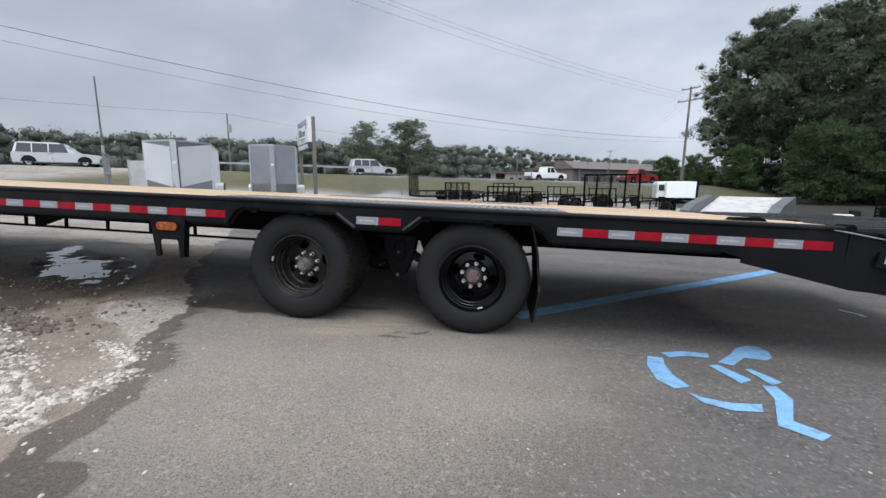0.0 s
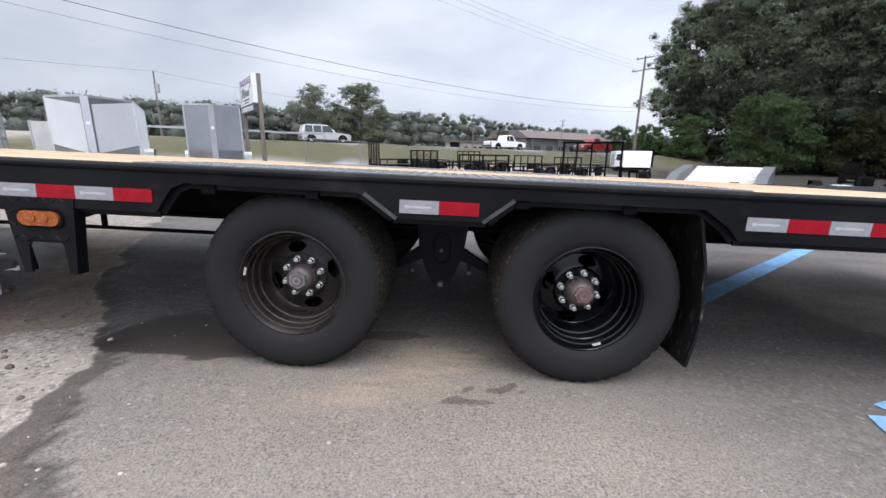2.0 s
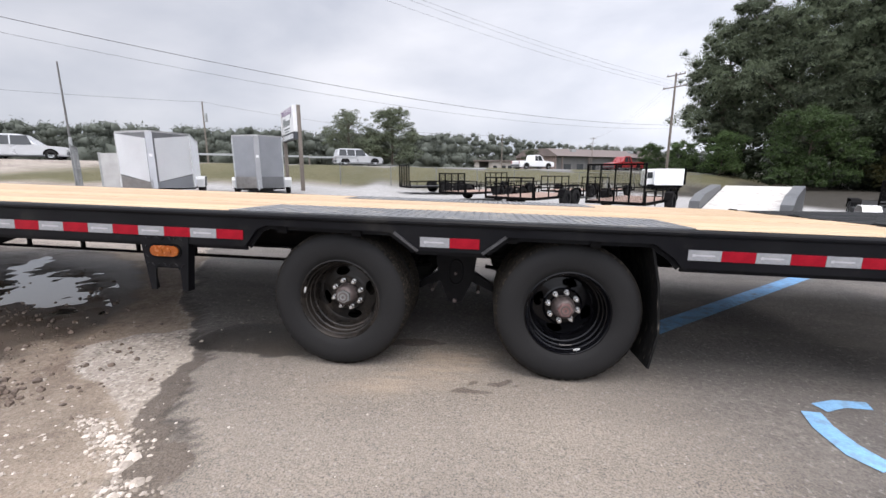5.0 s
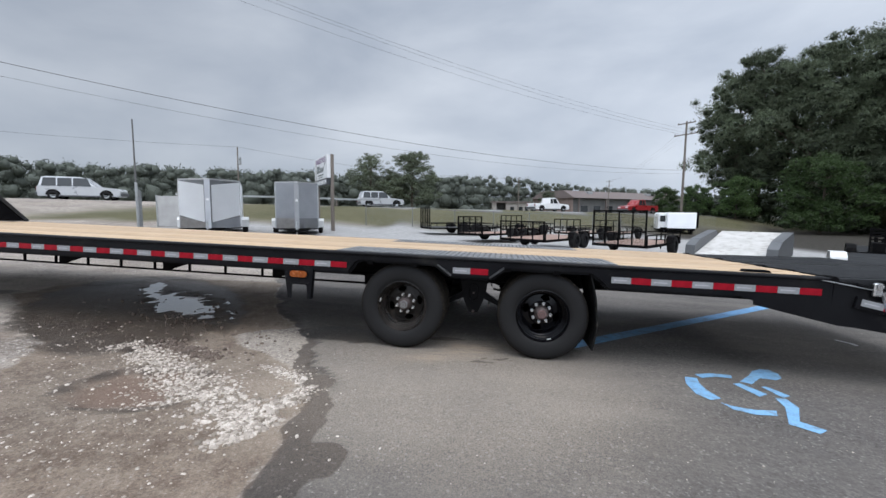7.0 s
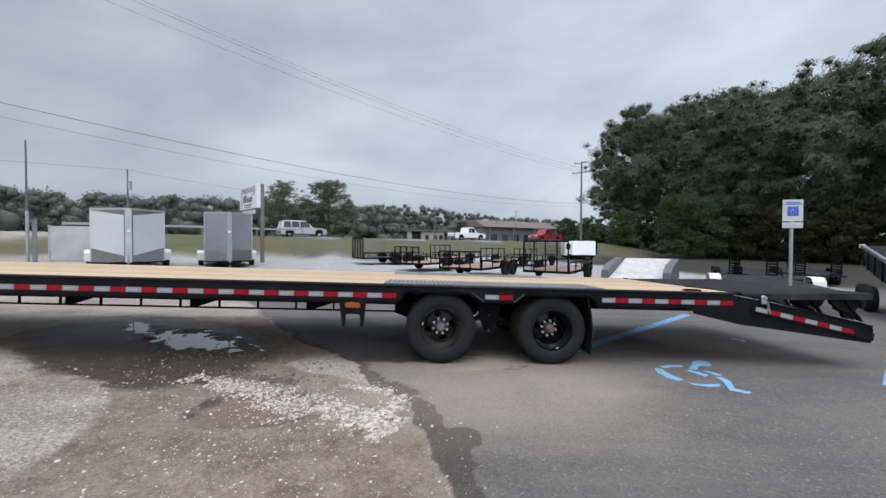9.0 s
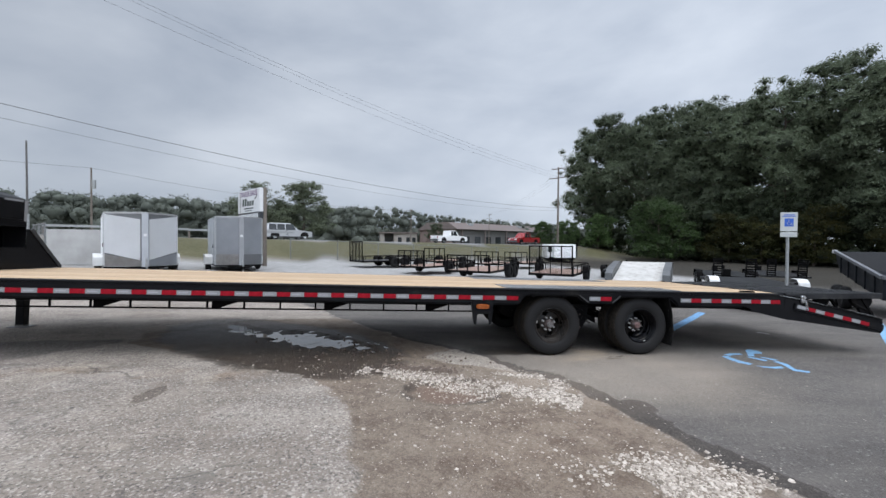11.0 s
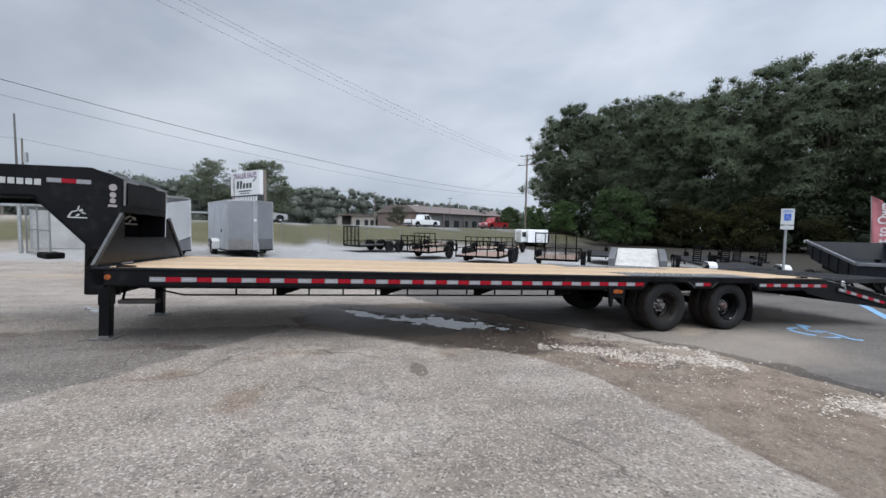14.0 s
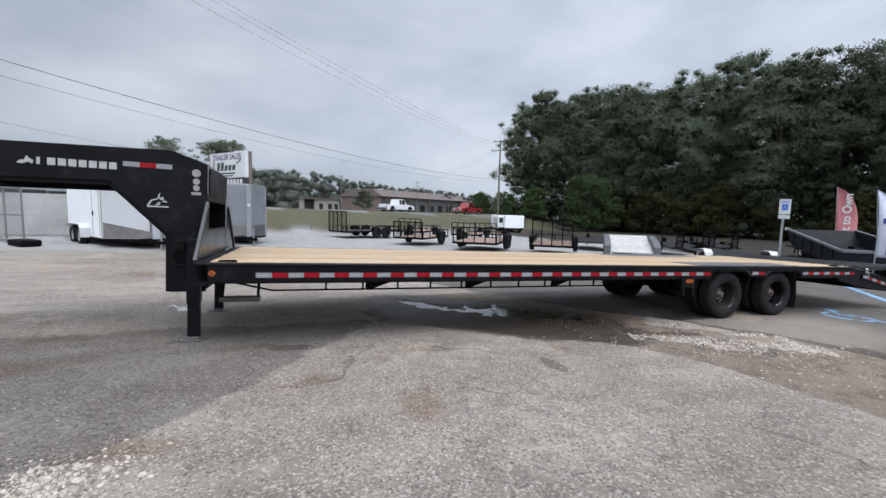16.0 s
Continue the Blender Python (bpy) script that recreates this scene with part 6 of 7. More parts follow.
def utility_trailer(x, y, rz, w=1.95, length=3.7, gate=1.25, axles=1, deck_mat=None, side=0.35, label="", mesh_gate=False, group="open utility trailers"):
    """Local y runs from the gate to the tongue."""
    t = thing("utility_trailer", label or "black open utility trailer with a raised ramp gate", "trailer", group, upright(x, y, rz))
    h, z = w / 2, 0.46
    bm = bmesh.new()
    box(bm, -h, h, 0, length, z - 0.035, z, 0.003)
    part("deck", bm, deck_mat or BROWN_DECK, t)
    bm = bmesh.new()
    for s in (-h, h):
        bar(bm, (s, 0, z - 0.05), (s, length, z - 0.05), 0.06, 0.10)
        bar(bm, (s, 0, z + side), (s, length, z + side), 0.04, 0.04)
        for k in range(5):
            yy = 0.02 + (length - 0.04) * k / 4
            bar(bm, (s, yy, z), (s, yy, z + side), 0.04, 0.04, (0, 1, 0))
    bar(bm, (-h, length, z + side), (h, length, z + side), 0.04, 0.04)
    bar(bm, (-h, length, z - 0.05), (h, length, z - 0.05), 0.06, 0.10)
    bar(bm, (-h, 0, z - 0.05), (h, 0, z - 0.05), 0.06, 0.10)
    part("frame", bm, BLACK_DULL, t)
    bm = bmesh.new()
    for s in (-1, 1):
        bar(bm, (s * h * 0.8, length, z - 0.06), (0, length + 1.1, z - 0.06), 0.06, 0.08)
    rod(bm, (0, length + 0.8, 0.02), (0, length + 0.8, 0.75), 0.03, 8)
    part("tongue", bm, BLACK_DULL, t)
    bm = bmesh.new()
    gz = z - 0.08
    for s in (-h + 0.03, h - 0.03):
        bar(bm, (s, -0.05, gz), (s, -0.05, gz + gate), 0.05, 0.05, (0, 1, 0))
    bar(bm, (-h, -0.05, gz + gate), (h, -0.05, gz + gate), 0.05, 0.05)
    bar(bm, (-h, -0.05, gz + 0.03), (h, -0.05, gz + 0.03), 0.05, 0.05)
    g = part("ramp_gate", bm, BLACK_DULL, t, "upright black ramp gate")
    for k in range(3):
        bm = bmesh.new()
        s = -h + w * (k + 1) / 4
        bar(bm, (s, -0.05, gz), (s, -0.05, gz + gate), 0.045, 0.045, (0, 1, 0))
        part("gate_bar", bm, BLACK_DULL, g)
    if mesh_gate:
        bm = bmesh.new()
        for k in range(38):
            s = -h + w * (k + 0.5) / 38
            rod(bm, (s, -0.05, gz), (s, -0.05, gz + gate), 0.0035, 4)
        for k in range(24):
            q = gz + gate * (k + 0.5) / 24
            rod(bm, (-h, -0.05, q), (h, -0.05, q), 0.0035, 4)
        tagged(part("gate_mesh", bm, BLACK_DULL, g), kind="stuff")
    for a in range(axles):
        yy = length * 0.60 + 0.8 * (a - (axles - 1) / 2)
        for s in (-1, 1):
            road_wheel(t, s * (h + 0.16) - 0.1, yy, 0.36, 0.36, 0.22, BLACK)
    for s in (-1, 1):
        bm = bmesh.new()
        half = 0.40 + 0.40 * (axles - 1)
        yy = length * 0.60
        ridge = [(yy - half, 0.46), (yy - half + 0.1, 0.70), (yy - half + 0.25, 0.76), (yy + half - 0.25, 0.76), (yy + half - 0.1, 0.70), (yy + half, 0.46)]
        for (ya, za), (yb, zb) in zip(ridge, ridge[1:]):
            bm.faces.new([bm.verts.new(v) for v in ((s * (h + 0.03), ya, za), (s * (h + 0.30), ya, za), (s * (h + 0.30), yb, zb), (s * (h + 0.03), yb, zb))])
        bmesh.ops.remove_doubles(bm, verts=bm.verts, dist=0.001)
        bmesh.ops.solidify(bm, geom=list(bm.faces), thickness=0.01)
        part("fender", bm, BLACK_DULL, t)
    return t


utility_trailer(2.86, 22.2, -61, 1.95, 4.4, 1.32, 2, deck_mat=RAMP_STEEL, side=0.26, mesh_gate=True, label="black tandem-axle utility trailer with a tall barred gate")
utility_trailer(6.15, 17.1, -44, 1.85, 3.4, 0.92, 1, mesh_gate=True, label="black utility trailer with a brown deck and low gate")
utility_trailer(8.60, 13.65, -37, 2.2, 4.2, 0.80, 2, label="black utility trailer with red-brown deck and barred gate")
utility_trailer(12.02, 12.1, -37, 1.95, 3.9, 1.30, 1, mesh_gate=True, label="black utility trailer with a tall mesh gate")
utility_trailer(8.4, 25.0, -42, 1.9, 3.7, 1.0, 1)
utility_trailer(11.8, 22.6, -42, 1.9, 3.7, 0.9, 1)
utility_trailer(14.8, 25.2, -42, 1.9, 3.7, 0.9, 1)


# flatbed with a white sloping deck between grey wings
def tilt_deck():
    t = thing("tilt_trailer", "grey tilt trailer with a white sloping deck", "trailer", m=pose(14.35, 9.42, ground_at(14.35, 9.42), 0, 0, -40))
    bm = bmesh.new()
    slab(bm, [(0, 0.34), (2.8, 0.98), (2.8, 0.93), (0, 0.29)], -0.86, 0.86, "x")
    part("deck", bm, RAMP_WHITE, t, "white sloping deck sheet")
    for s in (-1, 1):
        bm = bmesh.new()
        slab(bm, [(0.0, 0.22), (0.05, 0.60), (0.55, 0.80), (2.2, 1.02), (2.4, 0.88), (2.4, 0.30)], s * 0.88, s * 1.14, "x")
        part("fender", bm, FENDER_GREY, t, "grey boxed fender")
        for yy in (0.85, 1.65):
            road_wheel(t, s * 1.02 - 0.1, yy, 0.34)
    bm = bmesh.new()
    box(bm, -0.8, 0.8, 0.1, 5.0, 0.24, 0.32, 0.01)
    bar(bm, (0, 5.0, 0.34), (0, 6.2, 0.34), 0.09, 0.09)
    part("chassis", bm, BLACK_DULL, t)


tilt_deck()


# low equipment trailer with white fenders, and ones with raised ramps behind
def equipment_trailer(x, y, rz, w, length, fender_mat, ramps, label):
    t = thing("equipment_trailer", label, "trailer", "low equipment trailers", upright(x, y, rz))
    h, z = w / 2, 0.62
    bm = bmesh.new()
    box(bm, -h, h, -length / 2, length / 2, z - 0.10, z, 0.01)
    part("deck", bm, RAMP_STEEL, t)
    single = fender_mat is FENDER_WHITE
    for yy in (0.0,) if single else (-0.42, 0.42):
        for s in (-1, 1):
            road_wheel(t, s * (h + 0.14) - 0.1, yy, 0.34)
    for s in (-1, 1):
        bm = bmesh.new()
        half = 0.40 if single else 0.82
        ridge = [(-half, 0.44), (-half + 0.08, 0.68), (-half + 0.22, 0.78), (half - 0.22, 0.78), (half - 0.08, 0.68), (half, 0.44)]
        for (ya, za), (yb, zb) in zip(ridge, ridge[1:]):
            bm.faces.new([bm.verts.new(v) for v in ((s * h, ya, za), (s * (h + 0.27), ya, za), (s * (h + 0.27), yb, zb), (s * h, yb, zb))])
        bmesh.ops.remove_doubles(bm, verts=bm.verts, dist=0.001)
        bmesh.ops.solidify(bm, geom=list(bm.faces), thickness=0.012)
        part("fender", bm, fender_mat, t)
    bm = bmesh.new()
    for s in (-1, 1):
        bar(bm, (s * h * 0.8, length / 2, z - 0.08), (0, length / 2 + 1.3, z - 0.08), 0.08, 0.10)
    rod(bm, (0, length / 2 + 1.0, 0.02), (0, length / 2 + 1.0, 1.0), 0.04, 8)
    box(bm, -0.12, 0.12, length / 2 + 0.5, length / 2 + 0.8, z, z + 0.25, 0.01)
    part("tongue", bm, BLACK_DULL, t)
    if ramps:
        for s in (-1, 1):
            bm = bmesh.new()
            for q in (-0.17, 0.17):
                bar(bm, (s * h * 0.62 + q, -length / 2, z - 0.05), (s * h * 0.62 + q, -length / 2 - 0.15, z + 0.86), 0.05, 0.05, (0, 1, 0))
            for k in range(8):
                q = z + 0.04 + 0.110 * k
                yy = -length / 2 - 0.15 * (q - z + 0.05) / 0.91
                bar(bm, (s * h * 0.62 - 0.19, yy, q), (s * h * 0.62 + 0.19, yy, q), 0.04, 0.06)
            part("ramp", bm, BLACK_DULL, t, "upright ladder ramp")
    return t


equipment_trailer(16.1, 6.1, -30, 1.95, 4.9, FENDER_WHITE, False, "black low equipment trailer with white fenders")
equipment_trailer(22.0, 13.5, -35, 2.0, 5.0, BLACK_DULL, True, "black equipment trailer with upright ladder ramps")
equipment_trailer(26.5, 15.0, -35, 2.0, 5.0, BLACK_DULL, True, "black equipment trailer with upright ladder ramps")
equipment_trailer(29.0, 9.5, -35, 2.0, 5.0, BLACK_DULL, False, "black low equipment trailer by the trees")
equipment_trailer(19.0, 17.5, -35, 2.0, 5.0, BLACK_DULL, False, "black low equipment trailer on the gravel")


# dump trailer, its nose resting low
def dump_trailer():
    ax, ay, cx, cy = 19.3, 6.3, 16.75, 3.3
    L, D = math.hypot(cx - ax, cy - ay), 2.1
    rz = math.degrees(math.atan2(cy - ay, cx - ax))
    g = ground_at(18.5, 4.5)
    t = thing("dump_trailer", "dark grey steel dump trailer with an open tub", "trailer", m=pose(ax, ay, g, 0, 0, rz))
    top, low, fall = 1.66, 1.10, 0.58

    def lean(bm):
        for v in bm.verts:
            v.co.z -= fall * v.co.x / L * min(1, v.co.z / 0.8)
        return bm
    bm = bmesh.new()
    for yy in (0.0, D):
        slab(bm, [(0, top), (L, top), (L, low), (0.5, low), (0.12, low + 0.35)], yy, yy + 0.05)
    box(bm, 0.4, L, 0.05, D, low, low + 0.05)
    box(bm, L - 0.05, L, 0.05, D, low, top)
    slab(bm, [(0.02, top), (0.07, top), (0.5, low), (0.45, low)], 0.05, D)
    body = part("tub", lean(bm), DUMP_GREY, t)
    for yy in (-0.01, D + 0.06):
        bm = bmesh.new()
        bar(bm, (-0.06, yy, top), (L, yy, top), 0.08, 0.08)
        part("top_rail", lean(bm), RAIL_GREY, body)
        for k in range(5):
            bm = bmesh.new()
            xx = 0.65 + 0.7 * k
            box(bm, xx - 0.03, xx + 0.03, yy - 0.02, yy + 0.02, low, top, 0)
            part("side_rib", lean(bm), DUMP_GREY, body)
    bm = bmesh.new()
    bar(bm, (L, -0.01, top), (L, D + 0.06, top), 0.08, 0.08)
    part("top_rail", lean(bm), RAIL_GREY, body)
    bm = bmesh.new()
    box(bm, -0.10, 0.02, -0.06, 0.05, top - 0.06, top + 0.05, 0.01)
    part("corner_light", bm, SIGN_WHITE, body)
    bm = bmesh.new()
    for yy in (0.45, D - 0.45):
        bar(bm, (0.3, yy, 0.75), (L + 0.2, yy, 0.40), 0.1, 0.14)
        bar(bm, (0.9, yy, 0.70), (0.9, yy, low), 0.12, 0.12, (0, 1, 0))
        bar(bm, (2.8, yy, 0.55), (2.8, yy, low - 0.35), 0.12, 0.12, (0, 1, 0))
    part("chassis", bm, BLACK_DULL, t)
    for xx in (0.95, 1.68):
        for yy in (-0.14, D + 0.19):
            b2 = bmesh.new()
            lathe(b2, [(0.0, -0.05), (0.2, -0.1), (0.29, -0.11), (0.32, -0.07), (0.33, -0.04), (0.33, 0.04), (0.32, 0.07), (0.29, 0.11), (0.2, 0.1), (0.0, 0.05)], 28)
            bmesh.ops.transform(b2, verts=b2.verts, matrix=pose(xx, yy, 0.33))
            part("wheel", b2, RUBBER, t)


RAIL_GREY = surface("worn_rail_grey", (0.10, 0.105, 0.115), (0.14, 0.145, 0.155), 4, 0.45, 0.6)
dump_trailer()


# feather flags
def feather_flag(x, y, rz, height, w, material, words, label):
    t = thing("feather_flag", label, "flag", "feather flags", upright(x, y, rz))
    bm = bmesh.new()
    n = 22
    left, right = [], []
    for k in range(n + 1):
        u = k / n
        z = 0.9 + (height - 0.9) * u
        lean = -0.10 * u * u
        edge = w * math.sqrt(max(0.0, 1 - max(0, (u - 0.45) / 0.55) ** 2.2))
        left.append((lean, z)), right.append((lean + edge, z - 0.25 * u * (edge / w)))
    ring = []
    for (xa, za), (xb, zb) in zip(left, right):
        row = []
        for q in range(7):
            v = q / 6
            row.append(bm.verts.new((xa + (xb - xa) * v, 0.05 * math.sin(3.5 * v + 2.1 * za), za + (zb - za) * v)))
        ring.append(row)
    for a, b2 in zip(ring, ring[1:]):
        for q in range(6):
            bm.faces.new((a[q], a[q + 1], b2[q + 1], b2[q]))
    bmesh.ops.remove_doubles(bm, verts=bm.verts, dist=0.001)
    bmesh.ops.solidify(bm, geom=list(bm.faces), thickness=0.004)
    cloth = part("cloth", bm, material, t, smooth=True)
    bm = bmesh.new()
    tube(bm, [(-0.01, 0, 0), (-0.01, 0, 1.5), (-0.05, 0, height * 0.7), (-0.11, 0, height)], 0.016, 8)
    part("pole", bm, GALV, t)
    if words:
        text(words, 0.46, SIGN_WHITE, cloth, pose(w * 0.42, -0.07, 0.9 + (height - 0.9) * 0.46, 90, -90, 0))
    else:
        bm = bmesh.new()
        for k in range(5):
            z = 1.0 + 0.22 * k
            slab(bm, [(w * 0.28, z), (w * 0.62, z), (w * 0.62, z + 0.05), (w * 0.40, z + 0.05), (w * 0.40, z + 0.16), (w * 0.28, z + 0.16)], -0.075, -0.07)
        slab(bm, [(w * 0.10, height - 0.95), (w * 0.45, height - 0.95), (w * 0.45, height - 0.55), (w * 0.3, height - 0.55), (w * 0.3, height - 0.8), (w * 0.10, height - 0.8)], -0.075, -0.07)
        part("print_bar", bm, FLAG_NAVY, cloth)
    return t


feather_flag(25.05, 7.5, -55, 3.82, 0.76, FLAG_RED, "Rent to Own", "red feather flag with white lettering")
feather_flag(16.05, 2.2, -60, 2.82, 0.62, FLAG_WHITE, "", "pale lilac feather flag with navy print")


# box truck body far at the back of the lot
def box_truck():
    t = thing("box_truck", "white box truck parked at the back of the lot", "truck", m=upright(24.45, 37.3, -6))
    bm = bmesh.new()
    box(bm, -1.2, 1.25, 0.0, 4.6, 0.62, 2.12, 0.03)
    part("cargo_box", bm, WHITE_PANEL, t)
    bm = bmesh.new()
    box(bm, -1.9, -1.2, 0.4, 2.1, 0.55, 2.0, 0.06)
    cab = part("cab", bm, CAR_WHITE, t)
    bm = bmesh.new()
    box(bm, -1.75, -1.3, 0.37, 0.40, 1.25, 1.82)
    part("window", bm, CAR_GLASS, cab)
    bm = bmesh.new()
    box(bm, -1.7, 1.2, 0.1, 4.5, 0.42, 0.70)
    box(bm, 1.26, 1.5, 0.2, 0.3, 0.7, 2.2)
    part("chassis", bm, BLACK_DULL, t)
    for x in (-1.2, 1.0):
        for y in (0.7, 3.7):
            road_wheel(t, x - 0.1, y, 0.4, 0.4)


box_truck()


# ---- poles and lines ----
def utility_pole(x, y, top, arms, label):
    g = ground_at(x, y)
    t = thing("utility_pole", label, "pole", "utility poles", pose(x, y, g - 0.3, 0, 0, 36))
    bm = bmesh.new()
    rod(bm, (0, 0, 0), (0, 0, top - g + 0.3), 0.17, 12, 0.11)
    part("shaft", bm, TIMBER_OLD, t)
    for z, half in arms:
        bm = bmesh.new()
        box(bm, -0.06, 0.06, -half, half, z - g + 0.24, z - g + 0.36, 0.01)
        a = part("crossarm", bm, TIMBER_OLD, t)
        for q in (-half + 0.1, half - 0.1, -half * 0.4):
            bm = bmesh.new()
            rod(bm, (0, q, z - g + 0.36), (0, q, z - g + 0.56), 0.045, 8)
            part("insulator", bm, WALL_SHADE, a)
    return t


pole_r = place(31.4, 55.1, 15.74)
utility_pole(pole_r.x, pole_r.y, pole_r.z, ((pole_r.z - 0.25, 1.2), (pole_r.z - 1.7, 1.6)), "tall weathered utility pole with two crossarms")
pole_l = place(-43.3, 67.9, 13.97)
ob = utility_pole(pole_l.x, pole_l.y, pole_l.z, ((pole_l.z - 0.2, 0.5),), "weathered utility pole with a transformer")
bm = bmesh.new()
rod(bm, (0.3, 0, pole_l.z - 5.0), (0.3, 0, pole_l.z - 3.6), 0.32, 14)
part("transformer", bm, GALV, ob)
utility_pole(-46.0, -3.0, 25.6, ((24.6, 1.2), (14.4, 1.0)), "very tall weathered utility pole with two crossarms")
far_p = place(47.7, 160.2, 19.6)
utility_pole(far_p.x, far_p.y, far_p.z, ((far_p.z - 0.5, 1.4), (far_p.z - 2.2, 1.4)), "distant utility pole with crossarms")
utility_pole(12.0, 112.0, 11.0, ((10.7, 0.8),), "thin distant utility pole")


def cable(a, b, sag, r=0.016, label="black overhead power cable"):
    a, b = Vector(a), Vector(b)
    cu = bpy.data.curves.new("cable", "CURVE")
    cu.dimensions, cu.bevel_depth, cu.bevel_resolution = "3D", r, 1
    sp = cu.splines.new("POLY")
    n = 40
    sp.points.add(n)
    for k in range(n + 1):
        u = k / n
        p = a.lerp(b, u)
        sp.points[k].co = (p.x, p.y, p.z - 4 * sag * u * (1 - u), 1)
    cu.materials.append(WIRE)
    tagged(new("power_cable", cu), label, "cable", "overhead power cables")


end_a, end_b = Vector((-46.0, -3.0, 0)), Vector((pole_r.x, pole_r.y, 0))
for dz, sag, r in ((0.0, 3.2, 0.017), (-0.75, 3.35, 0.009)):
    cable(end_a + Vector((0, 0, 14.6 + dz)), end_b + Vector((0, 0, 7.0 + dz * 0.6)), sag, r)
for off, z in ((-1.0, 24.6), (0.2, 25.2), (1.1, 24.6)):
    o = Vector((ROAD_N[0], ROAD_N[1], 0)) * off
    cable(end_a + o + Vector((0, 0, z)), end_b + o + Vector((0, 0, 12.0)), 2.8, 0.008)
    cable(end_b + o + Vector((0, 0, 12.0)), far_p + o, 1.5, 0.006)
cable((pole_l.x, pole_l.y, pole_l.z), (12.0, 112.0, 10.7), 1.5, 0.02)
cable((pole_l.x, pole_l.y, pole_l.z), (-120.0, 20.0, 17.0), 1.5, 0.02)

# thin mast standing on a thick post by the gate
mast = thing("mast", "thin grey mast on a thicker weathered post", "pole", m=upright(-9.50, 13.52))
bm = bmesh.new()
rod(bm, (0, 0, -0.1), (-0.02, 0, 2.2), 0.065, 12, 0.06)
part("post", bm, GALV, mast)
bm = bmesh.new()
rod(bm, (-0.02, 0, 2.1), (-0.08, 0.05, 5.15), 0.042, 10, 0.028)
part("mast_tube", bm, WALL_SHADE, mast)


# ---- chain-link fence along the verge ----
def netting(bm, length, height, pitch, r):
    n = int((length + height) / pitch)
    for k in range(n):
        u = k * pitch - height
        for s in (1, -1):
            lo, hi = max(0.0, -u), min(height, length - u)
            if hi <= lo:
                continue
            p = [(u + lo, lo), (u + hi, hi)] if s > 0 else [(length - u - lo, lo), (length - u - hi, hi)]
            bar(bm, (p[0][0], 0, p[0][1]), (p[1][0], 0, p[1][1]), r, r, (0, 1, 0))


def chain_fence(x, y, rz, bays, bay, height, pitch, label, netr):
    for k in range(bays):
        c, s = math.cos(radians(rz)), math.sin(radians(rz))
        px, py = x + c * bay * k, y + s * bay * k
        qx, qy = px + c * bay, py + s * bay
        za, zb = ground_at(px, py), ground_at(qx, qy)
        t = thing("fence_bay", label, "fence", "chain-link fence bays", pose(px, py, za, 0, 0, rz))
        dz = zb - za
        bm = bmesh.new()
        rod(bm, (0, 0, -0.2), (0, 0, height + 0.06), 0.032, 8)
        part("post", bm, FENCE_WIRE, t)
        bm = bmesh.new()
        rod(bm, (0, 0, height), (bay, 0, height + dz), 0.021, 8)
        part("top_rail", bm, FENCE_WIRE, t)
        bm = bmesh.new()
        netting(bm, bay, height, pitch, netr)
        for v in bm.verts:
            v.co.z += dz * v.co.x / bay
        tagged(part("netting", bm, FENCE_WIRE, t), kind="stuff")


chain_fence(-1.6, 23.4, 31.8, 11, 3.4, 1.40, 0.16, "galvanised chain-link fence bay along the grass", 0.004)

# gate leaves with a block foot
def gate_leaf(x, y, rz, length, foot):
    t = thing("gate_leaf", "tall chain-link gate leaf held by a dark block" if foot else "tall chain-link gate leaf", "gate", "gate leaves", upright(x, y, rz))
    bm = bmesh.new()
    for z in (0.12, 0.95, 1.8):
        rod(bm, (0, 0, z), (length, 0, z), 0.022, 8)
    for q in (0, length / 2, length):
        rod(bm, (q, 0, 0.05), (q, 0, 1.85), 0.028, 8)
    part("frame", bm, FENCE_WIRE, t)
    bm = bmesh.new()
    netting(bm, length, 1.8, 0.12, 0.004)
    tagged(part("netting", bm, FENCE_WIRE, t), kind="stuff")
    if foot:
        bm = bmesh.new()
        box(bm, -0.5, 0.45, -0.25, 0.25, 0.0, 0.20, 0.04)
        part("foot_block", bm, BLACK_DULL, t)


gate_leaf(-7.55, 11.7, 133.8, 2.6, True)

# guard rail on the near side of the road
for k in range(4):
    s = -20 + 4.0 * k
    x, y = -3 + s * math.cos(ROAD_AZ) + 5.6 * math.sin(ROAD_AZ), 39.5 + s * math.sin(ROAD_AZ) - 5.6 * math.cos(ROAD_AZ)
    t = thing("guard_rail", "galvanised roadside guard rail section", "guard rail", "guard rail sections", upright(x, y, math.degrees(ROAD_AZ)))
    bm = bmesh.new()
    slab(bm, [(0, 0.55), (4.0, 0.55), (4.0, 0.70), (0, 0.70)], 0, 0.05)
    part("beam", bm, GALV, t)
    bm = bmesh.new()
    box(bm, 0.0, 0.12, 0.05, 0.2, -0.1, 0.78, 0.01)
    part("post", bm, TIMBER_OLD, t)


